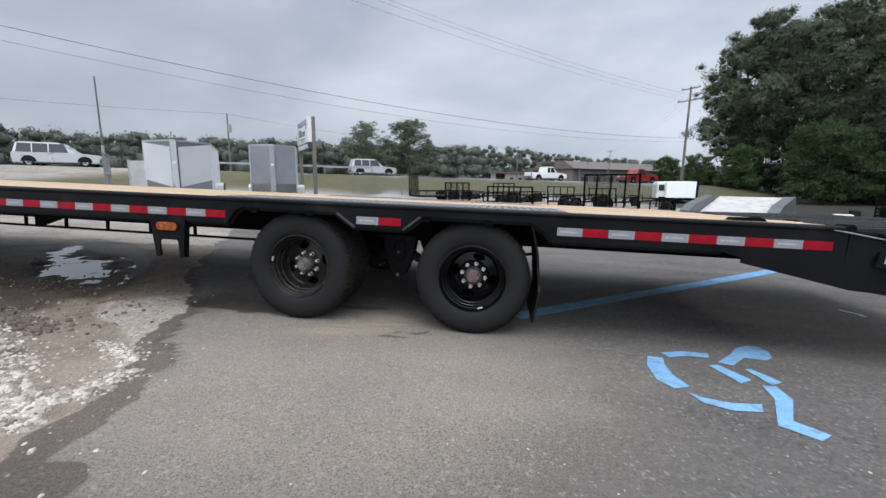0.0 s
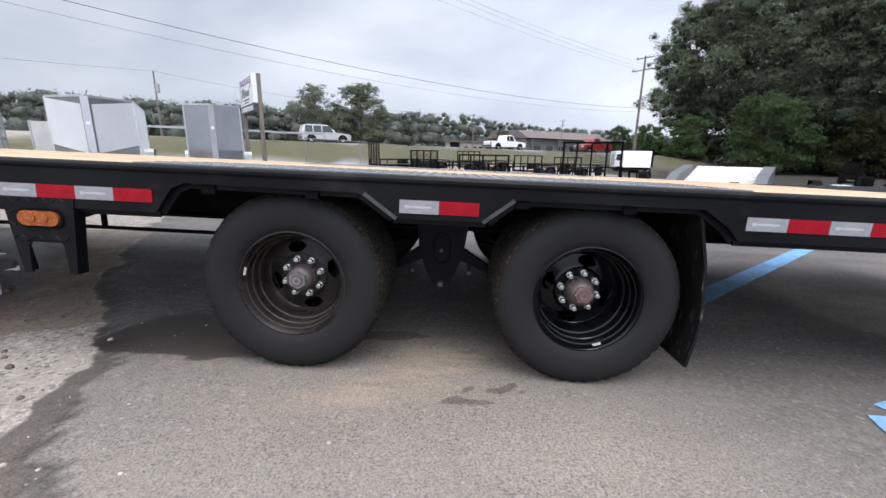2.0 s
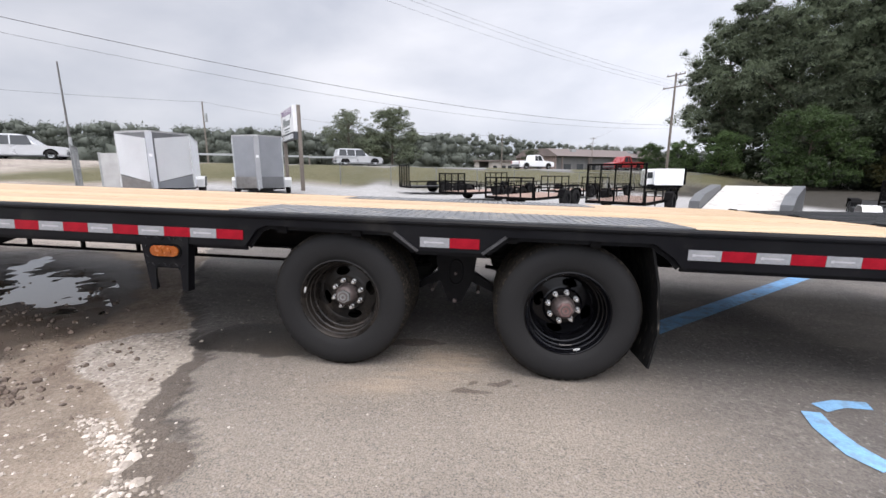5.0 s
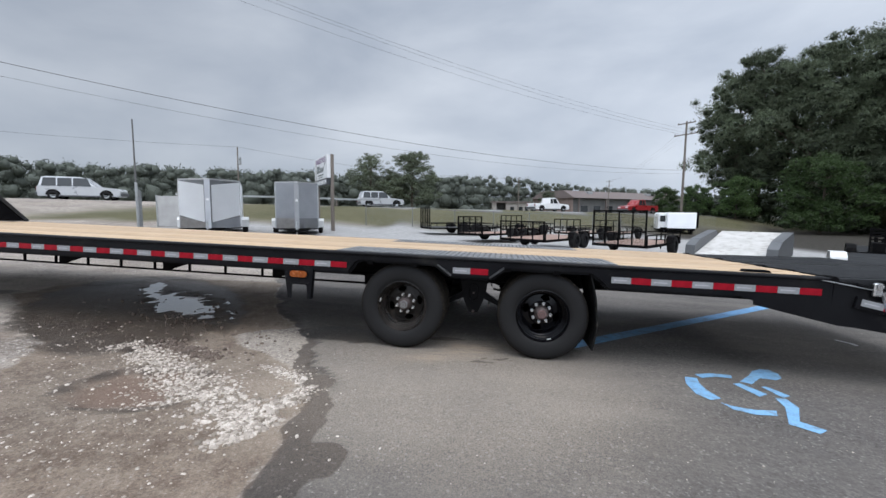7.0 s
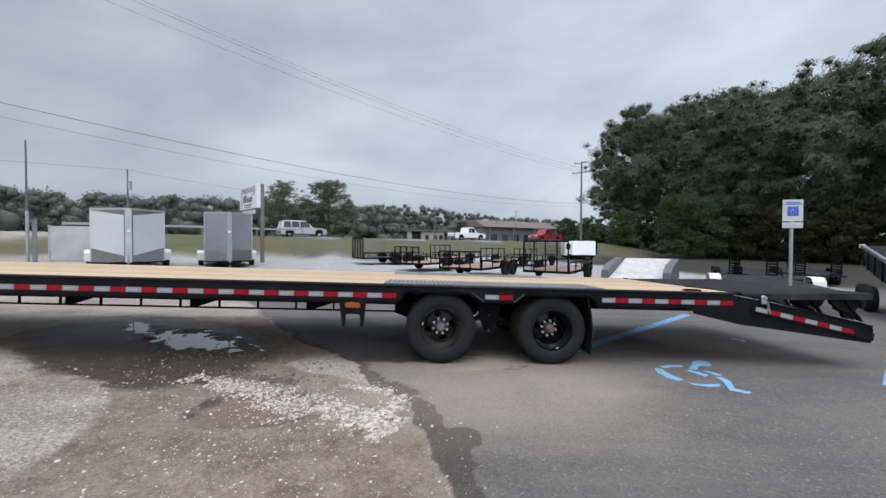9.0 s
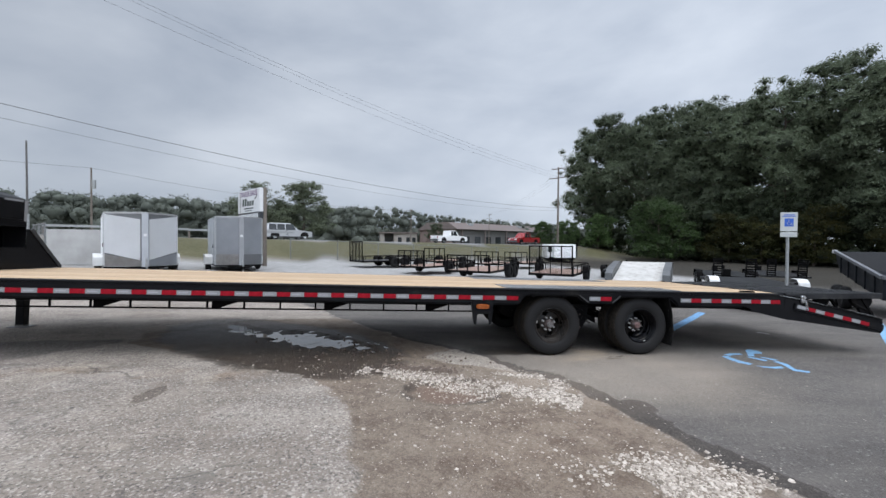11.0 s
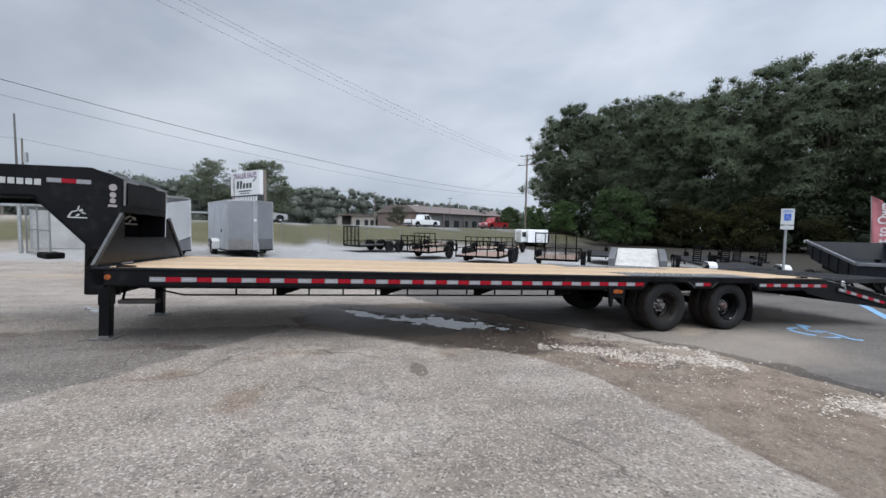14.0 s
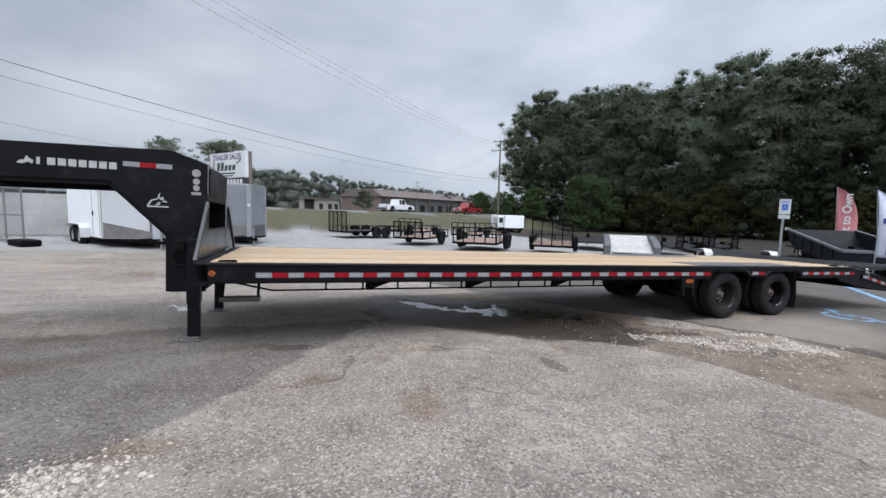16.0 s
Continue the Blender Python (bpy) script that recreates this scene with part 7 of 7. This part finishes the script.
# ---- vehicles on the road ----
def vehicle(x, y, rz, paint_mat, length, height, style, label, category):
    """Local x forward."""
    t = thing("car" if category == "car" else "pickup_truck", label, category, "vehicles on the road", pose(x, y, ground_at(x, y) + 0.005, 0, 0, rz))
    L, w, r = length, 1.9, 0.36
    belt, floor = 0.58 * height, 0.28
    f, b2 = L / 2, -L / 2
    outline = [(b2 + 0.02, floor + 0.1), (b2, belt * 0.9), (b2 + 0.08, belt), (f - 0.35 * L * 0.75, belt), (f - 0.12, belt - 0.12), (f, belt - 0.35), (f, floor + 0.12), (f - 0.1, floor), (b2 + 0.1, floor)]
    bm = bmesh.new()
    slab(bm, outline, -w / 2, w / 2)
    bmesh.ops.bevel(bm, geom=[e for e in bm.edges if abs(e.verts[0].co.y - e.verts[1].co.y) < 0.01], offset=0.07, segments=2, affect="EDGES")
    part("body", bm, paint_mat, t, smooth=False)
    if style == "suv":
        cab = [(b2 + 0.10, belt - 0.01), (b2 + 0.30, height - 0.06), (b2 + 0.6, height), (f - 0.50 * L, height), (f - 0.46 * L, height - 0.04), (f - 0.30 * L, belt - 0.01)]
    elif style == "sedan":
        cab = [(b2 + 0.18 * L, belt - 0.01), (b2 + 0.30 * L, height - 0.05), (b2 + 0.36 * L, height), (f - 0.47 * L, height), (f - 0.29 * L, belt - 0.01)]
    else:
        cab = [(b2 + 0.40 * L, belt - 0.01), (b2 + 0.42 * L, height - 0.04), (b2 + 0.46 * L, height), (f - 0.42 * L, height), (f - 0.38 * L, height - 0.05), (f - 0.28 * L, belt - 0.01)]
    def lean_in(bm):
        for v in bm.verts:
            if v.co.z > belt:
                v.co.y *= 1 - 0.17 * (v.co.z - belt) / (height - belt)
        return bm

    bm = bmesh.new()
    slab(bm, cab, -w / 2 + 0.06, w / 2 - 0.06)
    bmesh.ops.bevel(bm, geom=[e for e in bm.edges if abs(e.verts[0].co.y - e.verts[1].co.y) < 0.01], offset=0.05, segments=2, affect="EDGES")
    c = part("cabin", lean_in(bm), paint_mat, t)
    lo, hi = min(p[0] for p in cab), max(p[0] for p in cab)
    n = 3 if style == "suv" else 2
    for s in (-1, 1):
        for k in range(n):
            a, e = lo + 0.22 + (hi - lo - 0.75) * k / n, lo + 0.14 + (hi - lo - 0.75) * (k + 1) / n
            tip = 0.28 if k == n - 1 else 0.0
            bm = bmesh.new()
            slab(bm, [(a, belt + 0.02), (e + tip, belt + 0.02), (e, height - 0.10), (a + (0.10 if k == 0 else 0), height - 0.10)], s * (w / 2 - 0.065), s * (w / 2 - 0.048))
            part("window", lean_in(bm), CAR_GLASS, c)
    for x0 in (b2 + 0.19 * L, f - 0.18 * L):
        for s in (-1, 1):
            bm = bmesh.new()
            lathe(bm, [(0.20, -0.10), (0.30, -0.11), (r, -0.08), (r, 0.08), (0.30, 0.11), (0.20, 0.10)], 24)
            bmesh.ops.transform(bm, verts=bm.verts, matrix=pose(x0, s * (w / 2 - 0.08), r))
            wh = part("wheel", bm, RUBBER, t)
            bm = bmesh.new()
            lathe(bm, [(0.22, -0.09), (0.18, -0.05), (0.0, -0.06)], 16)
            lathe(bm, [(0.22, 0.09), (0.18, 0.05), (0.0, 0.06)], 16)
            bmesh.ops.transform(bm, verts=bm.verts, matrix=pose(x0, s * (w / 2 - 0.08), r))
            part("rim", bm, GALV, wh)
    for x0 in (b2 + 0.19 * L, f - 0.18 * L):
        for s in (-1, 1):
            bm = bmesh.new()
            slab(bm, [(x0 + 0.47 * math.cos(q), r + 0.47 * math.sin(q)) for q in np.linspace(0.05, math.pi - 0.05, 12)], s * (w / 2 - 0.01), s * (w / 2 + 0.008))
            part("wheel_arch", bm, BLACK_DULL, t)
    for x0, x1 in ((b2 - 0.07, b2 + 0.06), (f - 0.05, f + 0.08)):
        bm = bmesh.new()
        box(bm, x0, x1, -w / 2 + 0.03, w / 2 - 0.03, floor + 0.08, floor + 0.32, 0.03)
        part("bumper", bm, FENDER_GREY, t)
    bm = bmesh.new()
    box(bm, b2 + 0.9, f - 0.9, -w / 2 - 0.006, w / 2 + 0.006, floor - 0.02, floor + 0.10, 0.02)
    part("sill", bm, FENDER_GREY, t)
    for s in (-1, 1):
        bm = bmesh.new()
        box(bm, b2 - 0.015, b2 + 0.05, s * (w / 2 - 0.16) - 0.09, s * (w / 2 - 0.16) + 0.09, belt - 0.34, belt - 0.06, 0.02)
        part("tail_light", bm, TAPE_RED, t)
    for s in (-1, 1):
        bm = bmesh.new()
        box(bm, f - 0.06, f + 0.01, s * 0.62 - 0.2, s * 0.62 + 0.2, belt - 0.36, belt - 0.22, 0.02)
        part("headlight", bm, SIGN_WHITE, t)


def on_road(s, lane):
    return (-3 + s * math.cos(ROAD_AZ) - lane * math.sin(ROAD_AZ), 39.5 + s * math.sin(ROAD_AZ) + lane * math.cos(ROAD_AZ))


RZ = math.degrees(ROAD_AZ)
for s, lane, turn, mt, L, h, style, label in ((-2.0, 2.0, 0, CAR_SILVER, 4.9, 1.75, "suv", "silver sport utility car on the road"), (33, -2.0, 180, CAR_RED, 5.6, 1.85, "pickup", "red pickup truck on the road"), (-27.5, 0.5, 0, CAR_SILVER, 5.4, 1.85, "suv", "silver sport utility car on the road"), (21.0, 2.0, 0, CAR_WHITE, 5.6, 1.8, "pickup", "white pickup truck on the road")):
    px, py = on_road(s, lane)
    vehicle(px, py, RZ + turn, mt, L, h, style, label, "pickup" if style == "pickup" else "car")


# ---- buildings across the road ----
def far_building():
    # its end wall faces the lot and its long side runs along the road
    t = thing("brick_building", "long low brick building with a brown roof", "building", m=pose(45.5, 226.0, 1.0, 0, 0, 33))
    L, D, eave, ridge = 95.0, 35.0, 8.6, 13.0
    bm = bmesh.new()
    box(bm, 0, 0.5, 0, D, -1.5, eave, 0.05)
    part("end_wall", bm, BRICK, t, "pale red brick end wall")
    for k in range(6):
        bm = bmesh.new()
        box(bm, -0.18, 0.0, 2.0 + 6.2 * k, 2.7 + 6.2 * k, -1.5, eave - 0.3, 0.03)
        part("pilaster", bm, BRICK, t)
    # the long side's shade is painted in, unlike the lit brick end
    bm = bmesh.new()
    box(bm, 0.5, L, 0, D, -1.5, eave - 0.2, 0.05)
    part("long_wall", bm, WALL_SHADE, t, "long wall, its shade put into a dark colour")
    bm = bmesh.new()
    lo = [bm.verts.new(v) for v in ((-1.2, -2.4, eave), (L + 1, -2.4, eave), (L + 1, D + 1, eave), (-1.2, D + 1, eave))]
    up = [bm.verts.new(v) for v in ((-0.4, 7.0, ridge), (L - 4, 7.0, ridge), (L - 4, D - 8, ridge), (-0.4, D - 8, ridge))]
    for q in range(4):
        bm.faces.new((lo[q], lo[(q + 1) % 4], up[(q + 1) % 4], up[q]))
    bm.faces.new(up)
    bm.faces.new(lo[::-1])
    roof = part("roof", bm, ROOF_BROWN, t, "brown sheet metal roof")
    for x in (14.0, 62.0):
        bm = bmesh.new()
        box(bm, x, x + 3.4, 3.0, 6.0, eave + 1.8, eave + 4.0, 0.1)
        part("roof_unit", bm, GALV, roof, "pale rooftop unit")
    for k in range(9):
        bm = bmesh.new()
        box(bm, 6 + 9.5 * k, 11 + 9.5 * k, -0.12, 0.05, 0.2, 4.4)
        part("window", bm, CAR_GLASS, t)
    for k in range(5):
        bm = bmesh.new()
        box(bm, 2.5 + 20 * k, 3.1 + 20 * k, -2.2, -1.6, -1.5, eave - 0.02)
        part("porch_post", bm, ROOF_BROWN, t)


def low_shop():
    t = thing("low_shop", "low flat-roofed pale shop with an open bay", "building", m=pose(1.5, 236.0, 1.0, 0, 0, 4))
    for x0, x1 in ((0, 2.5), (8.0, 22.0)):
        bm = bmesh.new()
        box(bm, x0, x1, 0, 9, -1.5, 6.0, 0.05)
        part("wall", bm, SHOP_WALL, t)
    # dark sheet: the shade in the open bay is its colour
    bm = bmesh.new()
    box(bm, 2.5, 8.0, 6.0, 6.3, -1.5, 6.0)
    part("bay_back", bm, WALL_SHADE, t, "back of the open bay, shade put into its colour")
    bm = bmesh.new()
    box(bm, -0.8, 22.6, -1.0, 9.6, 6.0, 6.7, 0.05)
    part("roof", bm, ROOF_BROWN, t)
    for x in (10.5, 15.5, 19.0):
        bm = bmesh.new()
        box(bm, x, x + 2.2, -0.1, 0.05, 0.4, 3.6)
        part("window", bm, CAR_GLASS, t)


SHOP_WALL = surface("pale_shop_wall", (0.30, 0.275, 0.25), (0.25, 0.225, 0.20), 0.5, 0.85, 0.95, 0, 10, 0.15, 0.0)
far_building()
low_shop()


# ---- trees ----
def leaf_cloud(centres, radii, count, size, seed, squash=0.8, core=0.6, loose=0.75, top_heavy=0.55, three=False):
    """Many small bent leaf sprays in clumps, each clump round a plain solid core that fills its inside."""
    rng = np.random.default_rng(seed)
    w = np.array(radii) ** 2
    idx = rng.choice(len(centres), count, p=w / w.sum())
    c, r = np.array(centres)[idx], np.array(radii)[idx]
    d = rng.normal(size=(count, 3))
    d /= np.linalg.norm(d, axis=1, keepdims=True)
    lump = 0.75 + 0.5 * rng.random((len(centres), 7))[idx, (rng.random(count) * 7).astype(int)]
    # sprays favour clump tops, so the core's colour shows as their underside
    d[:, 2] = np.where(rng.random(count) < top_heavy, np.abs(d[:, 2]), d[:, 2])
    rad = r * (0.45 + loose * rng.random(count) ** 0.8) * lump
    pos = c + d * rad[:, None] * np.array((1, 1, squash))
    a = rng.normal(size=(count, 3)) + d * 0.5
    a /= np.linalg.norm(a, axis=1, keepdims=True)
    b = np.cross(a, rng.normal(size=(count, 3)))
    b /= np.linalg.norm(b, axis=1, keepdims=True)
    s = size * (0.5 + 1.0 * rng.random(count))[:, None]
    drop = np.array((0, 0, -0.3))
    if three:
        v = np.stack((pos - a * s, pos - b * s * 0.55 + drop * s, pos + a * s), 1).reshape(-1, 3)
    else:
        v = np.stack((pos - a * s, pos - b * s * 0.5 + drop * s, pos + a * s, pos + b * s * 0.5 + drop * s), 1).reshape(-1, 3)
    k = 3 if three else 4
    faces = (np.arange(k)[None, None] + k * np.arange(count)[:, None, None]).reshape(-1, k).tolist()
    t = (1 + 5 ** 0.5) / 2
    ico = np.array([(-1, t, 0), (1, t, 0), (-1, -t, 0), (1, -t, 0), (0, -1, t), (0, 1, t), (0, -1, -t), (0, 1, -t), (t, 0, -1), (t, 0, 1), (-t, 0, -1), (-t, 0, 1)]) / 1.9
    tri = ((0, 11, 5), (0, 5, 1), (0, 1, 7), (0, 7, 10), (0, 10, 11), (1, 5, 9), (5, 11, 4), (11, 10, 2), (10, 7, 6), (7, 1, 8), (3, 9, 4), (3, 4, 2), (3, 2, 6), (3, 6, 8), (3, 8, 9), (4, 9, 5), (2, 4, 11), (6, 2, 10), (8, 6, 7), (9, 8, 1))
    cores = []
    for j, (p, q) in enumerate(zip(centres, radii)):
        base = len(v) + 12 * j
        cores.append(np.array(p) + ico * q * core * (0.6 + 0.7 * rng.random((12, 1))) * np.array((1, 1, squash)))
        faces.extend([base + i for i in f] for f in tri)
    return np.concatenate([v, *cores]), faces, count


def cloud_mesh(cloud, material, floor=0.4):
    v, f, count = cloud
    v[:, 2] = np.maximum(v[:, 2], floor)
    me = bpy.data.meshes.new("crown")
    me.from_pydata(v.tolist(), [], f)
    me.materials.append(material)
    me.materials.append(FAR_CORE_HAZE if material is LEAF_FAR_HAZE else LEAF_CORE_SHADE)
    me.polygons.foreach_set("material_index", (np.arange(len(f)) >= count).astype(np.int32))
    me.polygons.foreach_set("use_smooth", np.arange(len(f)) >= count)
    return me


# as pale as the far leaves: the same haze is in this colour
FAR_CORE_HAZE = surface("far_foliage_haze", (0.066, 0.076, 0.062), (0.080, 0.090, 0.073), 1.0, 0.9, 0.95, bump=0)
# shade inside crowns and under clumps, painted as near-black solid cores
LEAF_CORE_SHADE = surface("inner_foliage_shade", (0.012, 0.018, 0.008), (0.02, 0.028, 0.012), 1.5, 0.9, 0.95, bump=0)


def tree_parts(height, spread, seed, leaves, size, material, low=0.25, limbs=26, core=0.62, fine=False):
    rnd = random.Random(seed)
    bm = bmesh.new()
    top = height * 0.62
    rod(bm, (0, 0, -0.4), (0.1, 0, top * 0.5), height * 0.020, 10, height * 0.014)
    rod(bm, (0.1, 0, top * 0.5), (0.2, 0.1, top * 1.3), height * 0.014, 8, height * 0.004)
    centres, radii = [], []
    for k in range(limbs):
        a, u = 2.4 * k + rnd.uniform(-0.5, 0.5), (k + rnd.random()) / limbs
        z = height * (low + (0.93 - low) * u)
        girth = math.sin(math.pi * min(1, 0.16 + 0.78 * u)) ** 0.8
        reach = spread * (0.25 + 0.75 * girth) * rnd.uniform(0.35, 0.98)
        p = (reach * math.cos(a), reach * math.sin(a), z)
        rod(bm, (0.1 * u, 0, max(0.1, z - reach * 0.55)), p, height * 0.005, 6, height * 0.0015)
        centres.append(p), radii.append(spread * rnd.uniform(0.18, 0.30))
        for q in range(7 if fine else 4):
            b2, o = rnd.uniform(0, 6.283), spread * rnd.uniform(0.16, 0.44)
            centres.append((p[0] + o * math.cos(b2), p[1] + o * math.sin(b2), p[2] + rnd.uniform(-0.08, 0.085) * height))
            radii.append(spread * (rnd.uniform(0.06, 0.14) if fine else rnd.uniform(0.09, 0.17)))
    centres.append((0, 0, height * 0.93)), radii.append(spread * 0.2)
    return mesh_of(bm, BARK), cloud_mesh(leaf_cloud(centres, radii, leaves, size, seed, 0.85, core, three=fine), material)


KINDS = [tree_parts(20, 5.6, 11, 74000, 0.125, LEAF, 0.20, 36, 0.5, True), tree_parts(21, 5.2, 23, 70000, 0.12, LEAF, 0.22, 36, 0.5, True), tree_parts(19.5, 6.0, 37, 74000, 0.125, LEAF, 0.18, 36, 0.5, True)]
BACK = tree_parts(20, 6.0, 43, 9000, 0.34, LEAF, 0.03)
BUSH = [tree_parts(8, 4.0, 51, 26000, 0.12, LEAF_BRIGHT, 0.06, 22, 0.5, True), tree_parts(6, 3.2, 57, 16000, 0.12, LEAF_YELLOW, 0.06, 16, 0.5, True)]
AIRY = [tree_parts(16, 5.6, 61, 11000, 0.17, LEAF_AIRY, 0.30, 22, 0.12), tree_parts(16, 5.6, 67, 20000, 0.17, LEAF_AIRY, 0.16, 26, 0.3)]


def tree(x, y, kind, scale, turn, label, name="tree", group="trees at the lot edge", rise=1.0):
    t = thing(name, label, name, group, pose(x, y, ground_at(x, y), 0, 0, turn) @ Matrix.Diagonal((scale, scale, scale * rise, 1)))
    part("trunk", kind[0], None, t)
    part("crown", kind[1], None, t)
    return t


def belt():
    rnd = random.Random(2)
    spots = ((41.6, 62.4, 0.98), (43.5, 60.0, 1.12), (46.5, 55.5, 1.10), (50.5, 52.5, 1.20), (50.5, 47.0, 1.12), (54.5, 44.0, 1.18), (54.0, 38.5, 1.10), (58.0, 34.5, 1.16), (56.5, 29.0, 1.10), (60.0, 24.0, 1.14), (58.0, 18.5, 1.04), (61.5, 13.0, 1.08), (59.5, 7.0, 1.04), (62.5, 1.0, 1.06), (60.5, -5.0, 1.05), (62.5, -12.0, 1.05))
    for k, (x, y, s) in enumerate(spots):
        tree(x, y, KINDS[k % 3], s * (1.0, 1.0, 1.0, 0.95, 0.95, 0.96, 1.03, 1.02, 1.0, 0.99)[min(k, 9)] * rnd.uniform(0.95, 1.05), rnd.uniform(0, 360), "tall dense dark green broadleaf tree", rise=(1.02, 1.04, 1.05, 1.04, 1.02, 1.02, 1.0)[min(k, 6)] if k < 7 else 0.98)
    for k in range(8):
        u = k / 7
        tree(66 - 10 * (1 - u) ** 2, 60 - 68 * u, BACK, 1.0, rnd.uniform(0, 360), "tall dense dark green broadleaf tree")
    for x, y, j, s in ((41.0, 44.5, 0, 1.05), (47.0, 39.5, 1, 1.0), (50.0, 36.0, 1, 0.8), (38.5, 55.5, 0, 0.7), (49.5, 31.5, 1, 1.05), (52.0, 26.0, 1, 0.7), (53.5, 19.5, 1, 0.85), (36.0, 61.0, 0, 0.55), (54.5, 12.0, 0, 0.7), (47.0, 35.0, 1, 0.8), (55.0, 3.0, 0, 0.7), (33.5, 66.0, 0, 0.55)):
        tree(x, y, BUSH[j], s, rnd.uniform(0, 360), "low light green bushy tree" if j == 0 else "yellowish green bushy shrub", "bush", "bushes at the lot edge")


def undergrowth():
    """Shrubs that close the foot of the wood, their leaves darkened to stand for its shade."""
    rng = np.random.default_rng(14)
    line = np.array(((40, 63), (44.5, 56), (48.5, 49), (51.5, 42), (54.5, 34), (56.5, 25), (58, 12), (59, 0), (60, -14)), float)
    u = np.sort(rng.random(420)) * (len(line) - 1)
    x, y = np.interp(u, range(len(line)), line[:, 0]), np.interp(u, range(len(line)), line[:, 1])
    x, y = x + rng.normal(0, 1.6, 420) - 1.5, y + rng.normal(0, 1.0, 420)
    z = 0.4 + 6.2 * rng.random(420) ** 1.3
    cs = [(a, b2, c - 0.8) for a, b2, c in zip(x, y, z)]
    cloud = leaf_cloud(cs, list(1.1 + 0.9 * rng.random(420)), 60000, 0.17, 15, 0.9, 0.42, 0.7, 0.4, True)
    tagged(new("undergrowth", cloud_mesh(cloud, LEAF_SHADED, -1.2)), "undergrowth at the foot of the wood, leaves coloured as in deep shade", "undergrowth", kind="stuff")


belt()
undergrowth()
for x, y, s, k in ((-25.5, 95.0, 1.06, 0), (-15.0, 96.0, 1.12, 1), (-20.5, 100.0, 0.70, 1), (24.0, 150.0, 0.62, 1)):
    tree(x, y, AIRY[k], s, 40 * k + 15, "solitary broadleaf tree across the road", "tree", "trees across the road", rise=0.80)


def woods():
    """The wooded skyline all round the far side of the road."""
    rng = np.random.default_rng(3)
    cs, rs = [], []
    for k in range(640):
        az = radians(-84 + 124 * (k + rng.random()) / 640)
        d = 125 + 35 * rng.random()
        if az > radians(-4):
            d = 285 + 50 * rng.random()
        x, y = 7 + d * math.sin(az), -4 + d * math.cos(az)
        grow = (0.070 + 0.022 * fbm(np.array([math.degrees(az)]), np.array([0.0]), 0.16, 3, 7)[0]) * d
        h = 1.0 + grow * (0.80 + 0.22 * rng.random()) * float(np.interp(math.degrees(az), (-84, -50, -30, -12, -4, 3, 6, 12, 18, 26, 40), (1.02, 1.06, 1.18, 1.12, 1.10, 1.06, 0.84, 0.78, 0.68, 0.55, 0.55)))
        for q in range(4):
            r = (4.4, 4.0, 3.2, 2.2)[q] * (0.7 + 0.6 * rng.random()) * min(d, 190) / 150
            cs.append((x + rng.normal(0, 2.6), y + rng.normal(0, 2.6), min(h * (0.12 + 0.26 * q), h - 0.75 * r)))
            rs.append(r)
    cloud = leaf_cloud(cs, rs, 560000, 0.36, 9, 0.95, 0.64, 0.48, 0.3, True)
    ob = new("far_woods", cloud_mesh(cloud, LEAF_FAR_HAZE, 0.3))
    tagged(ob, "distant line of green woods beyond the road, paled to stand for haze", "woods", kind="stuff")


woods()
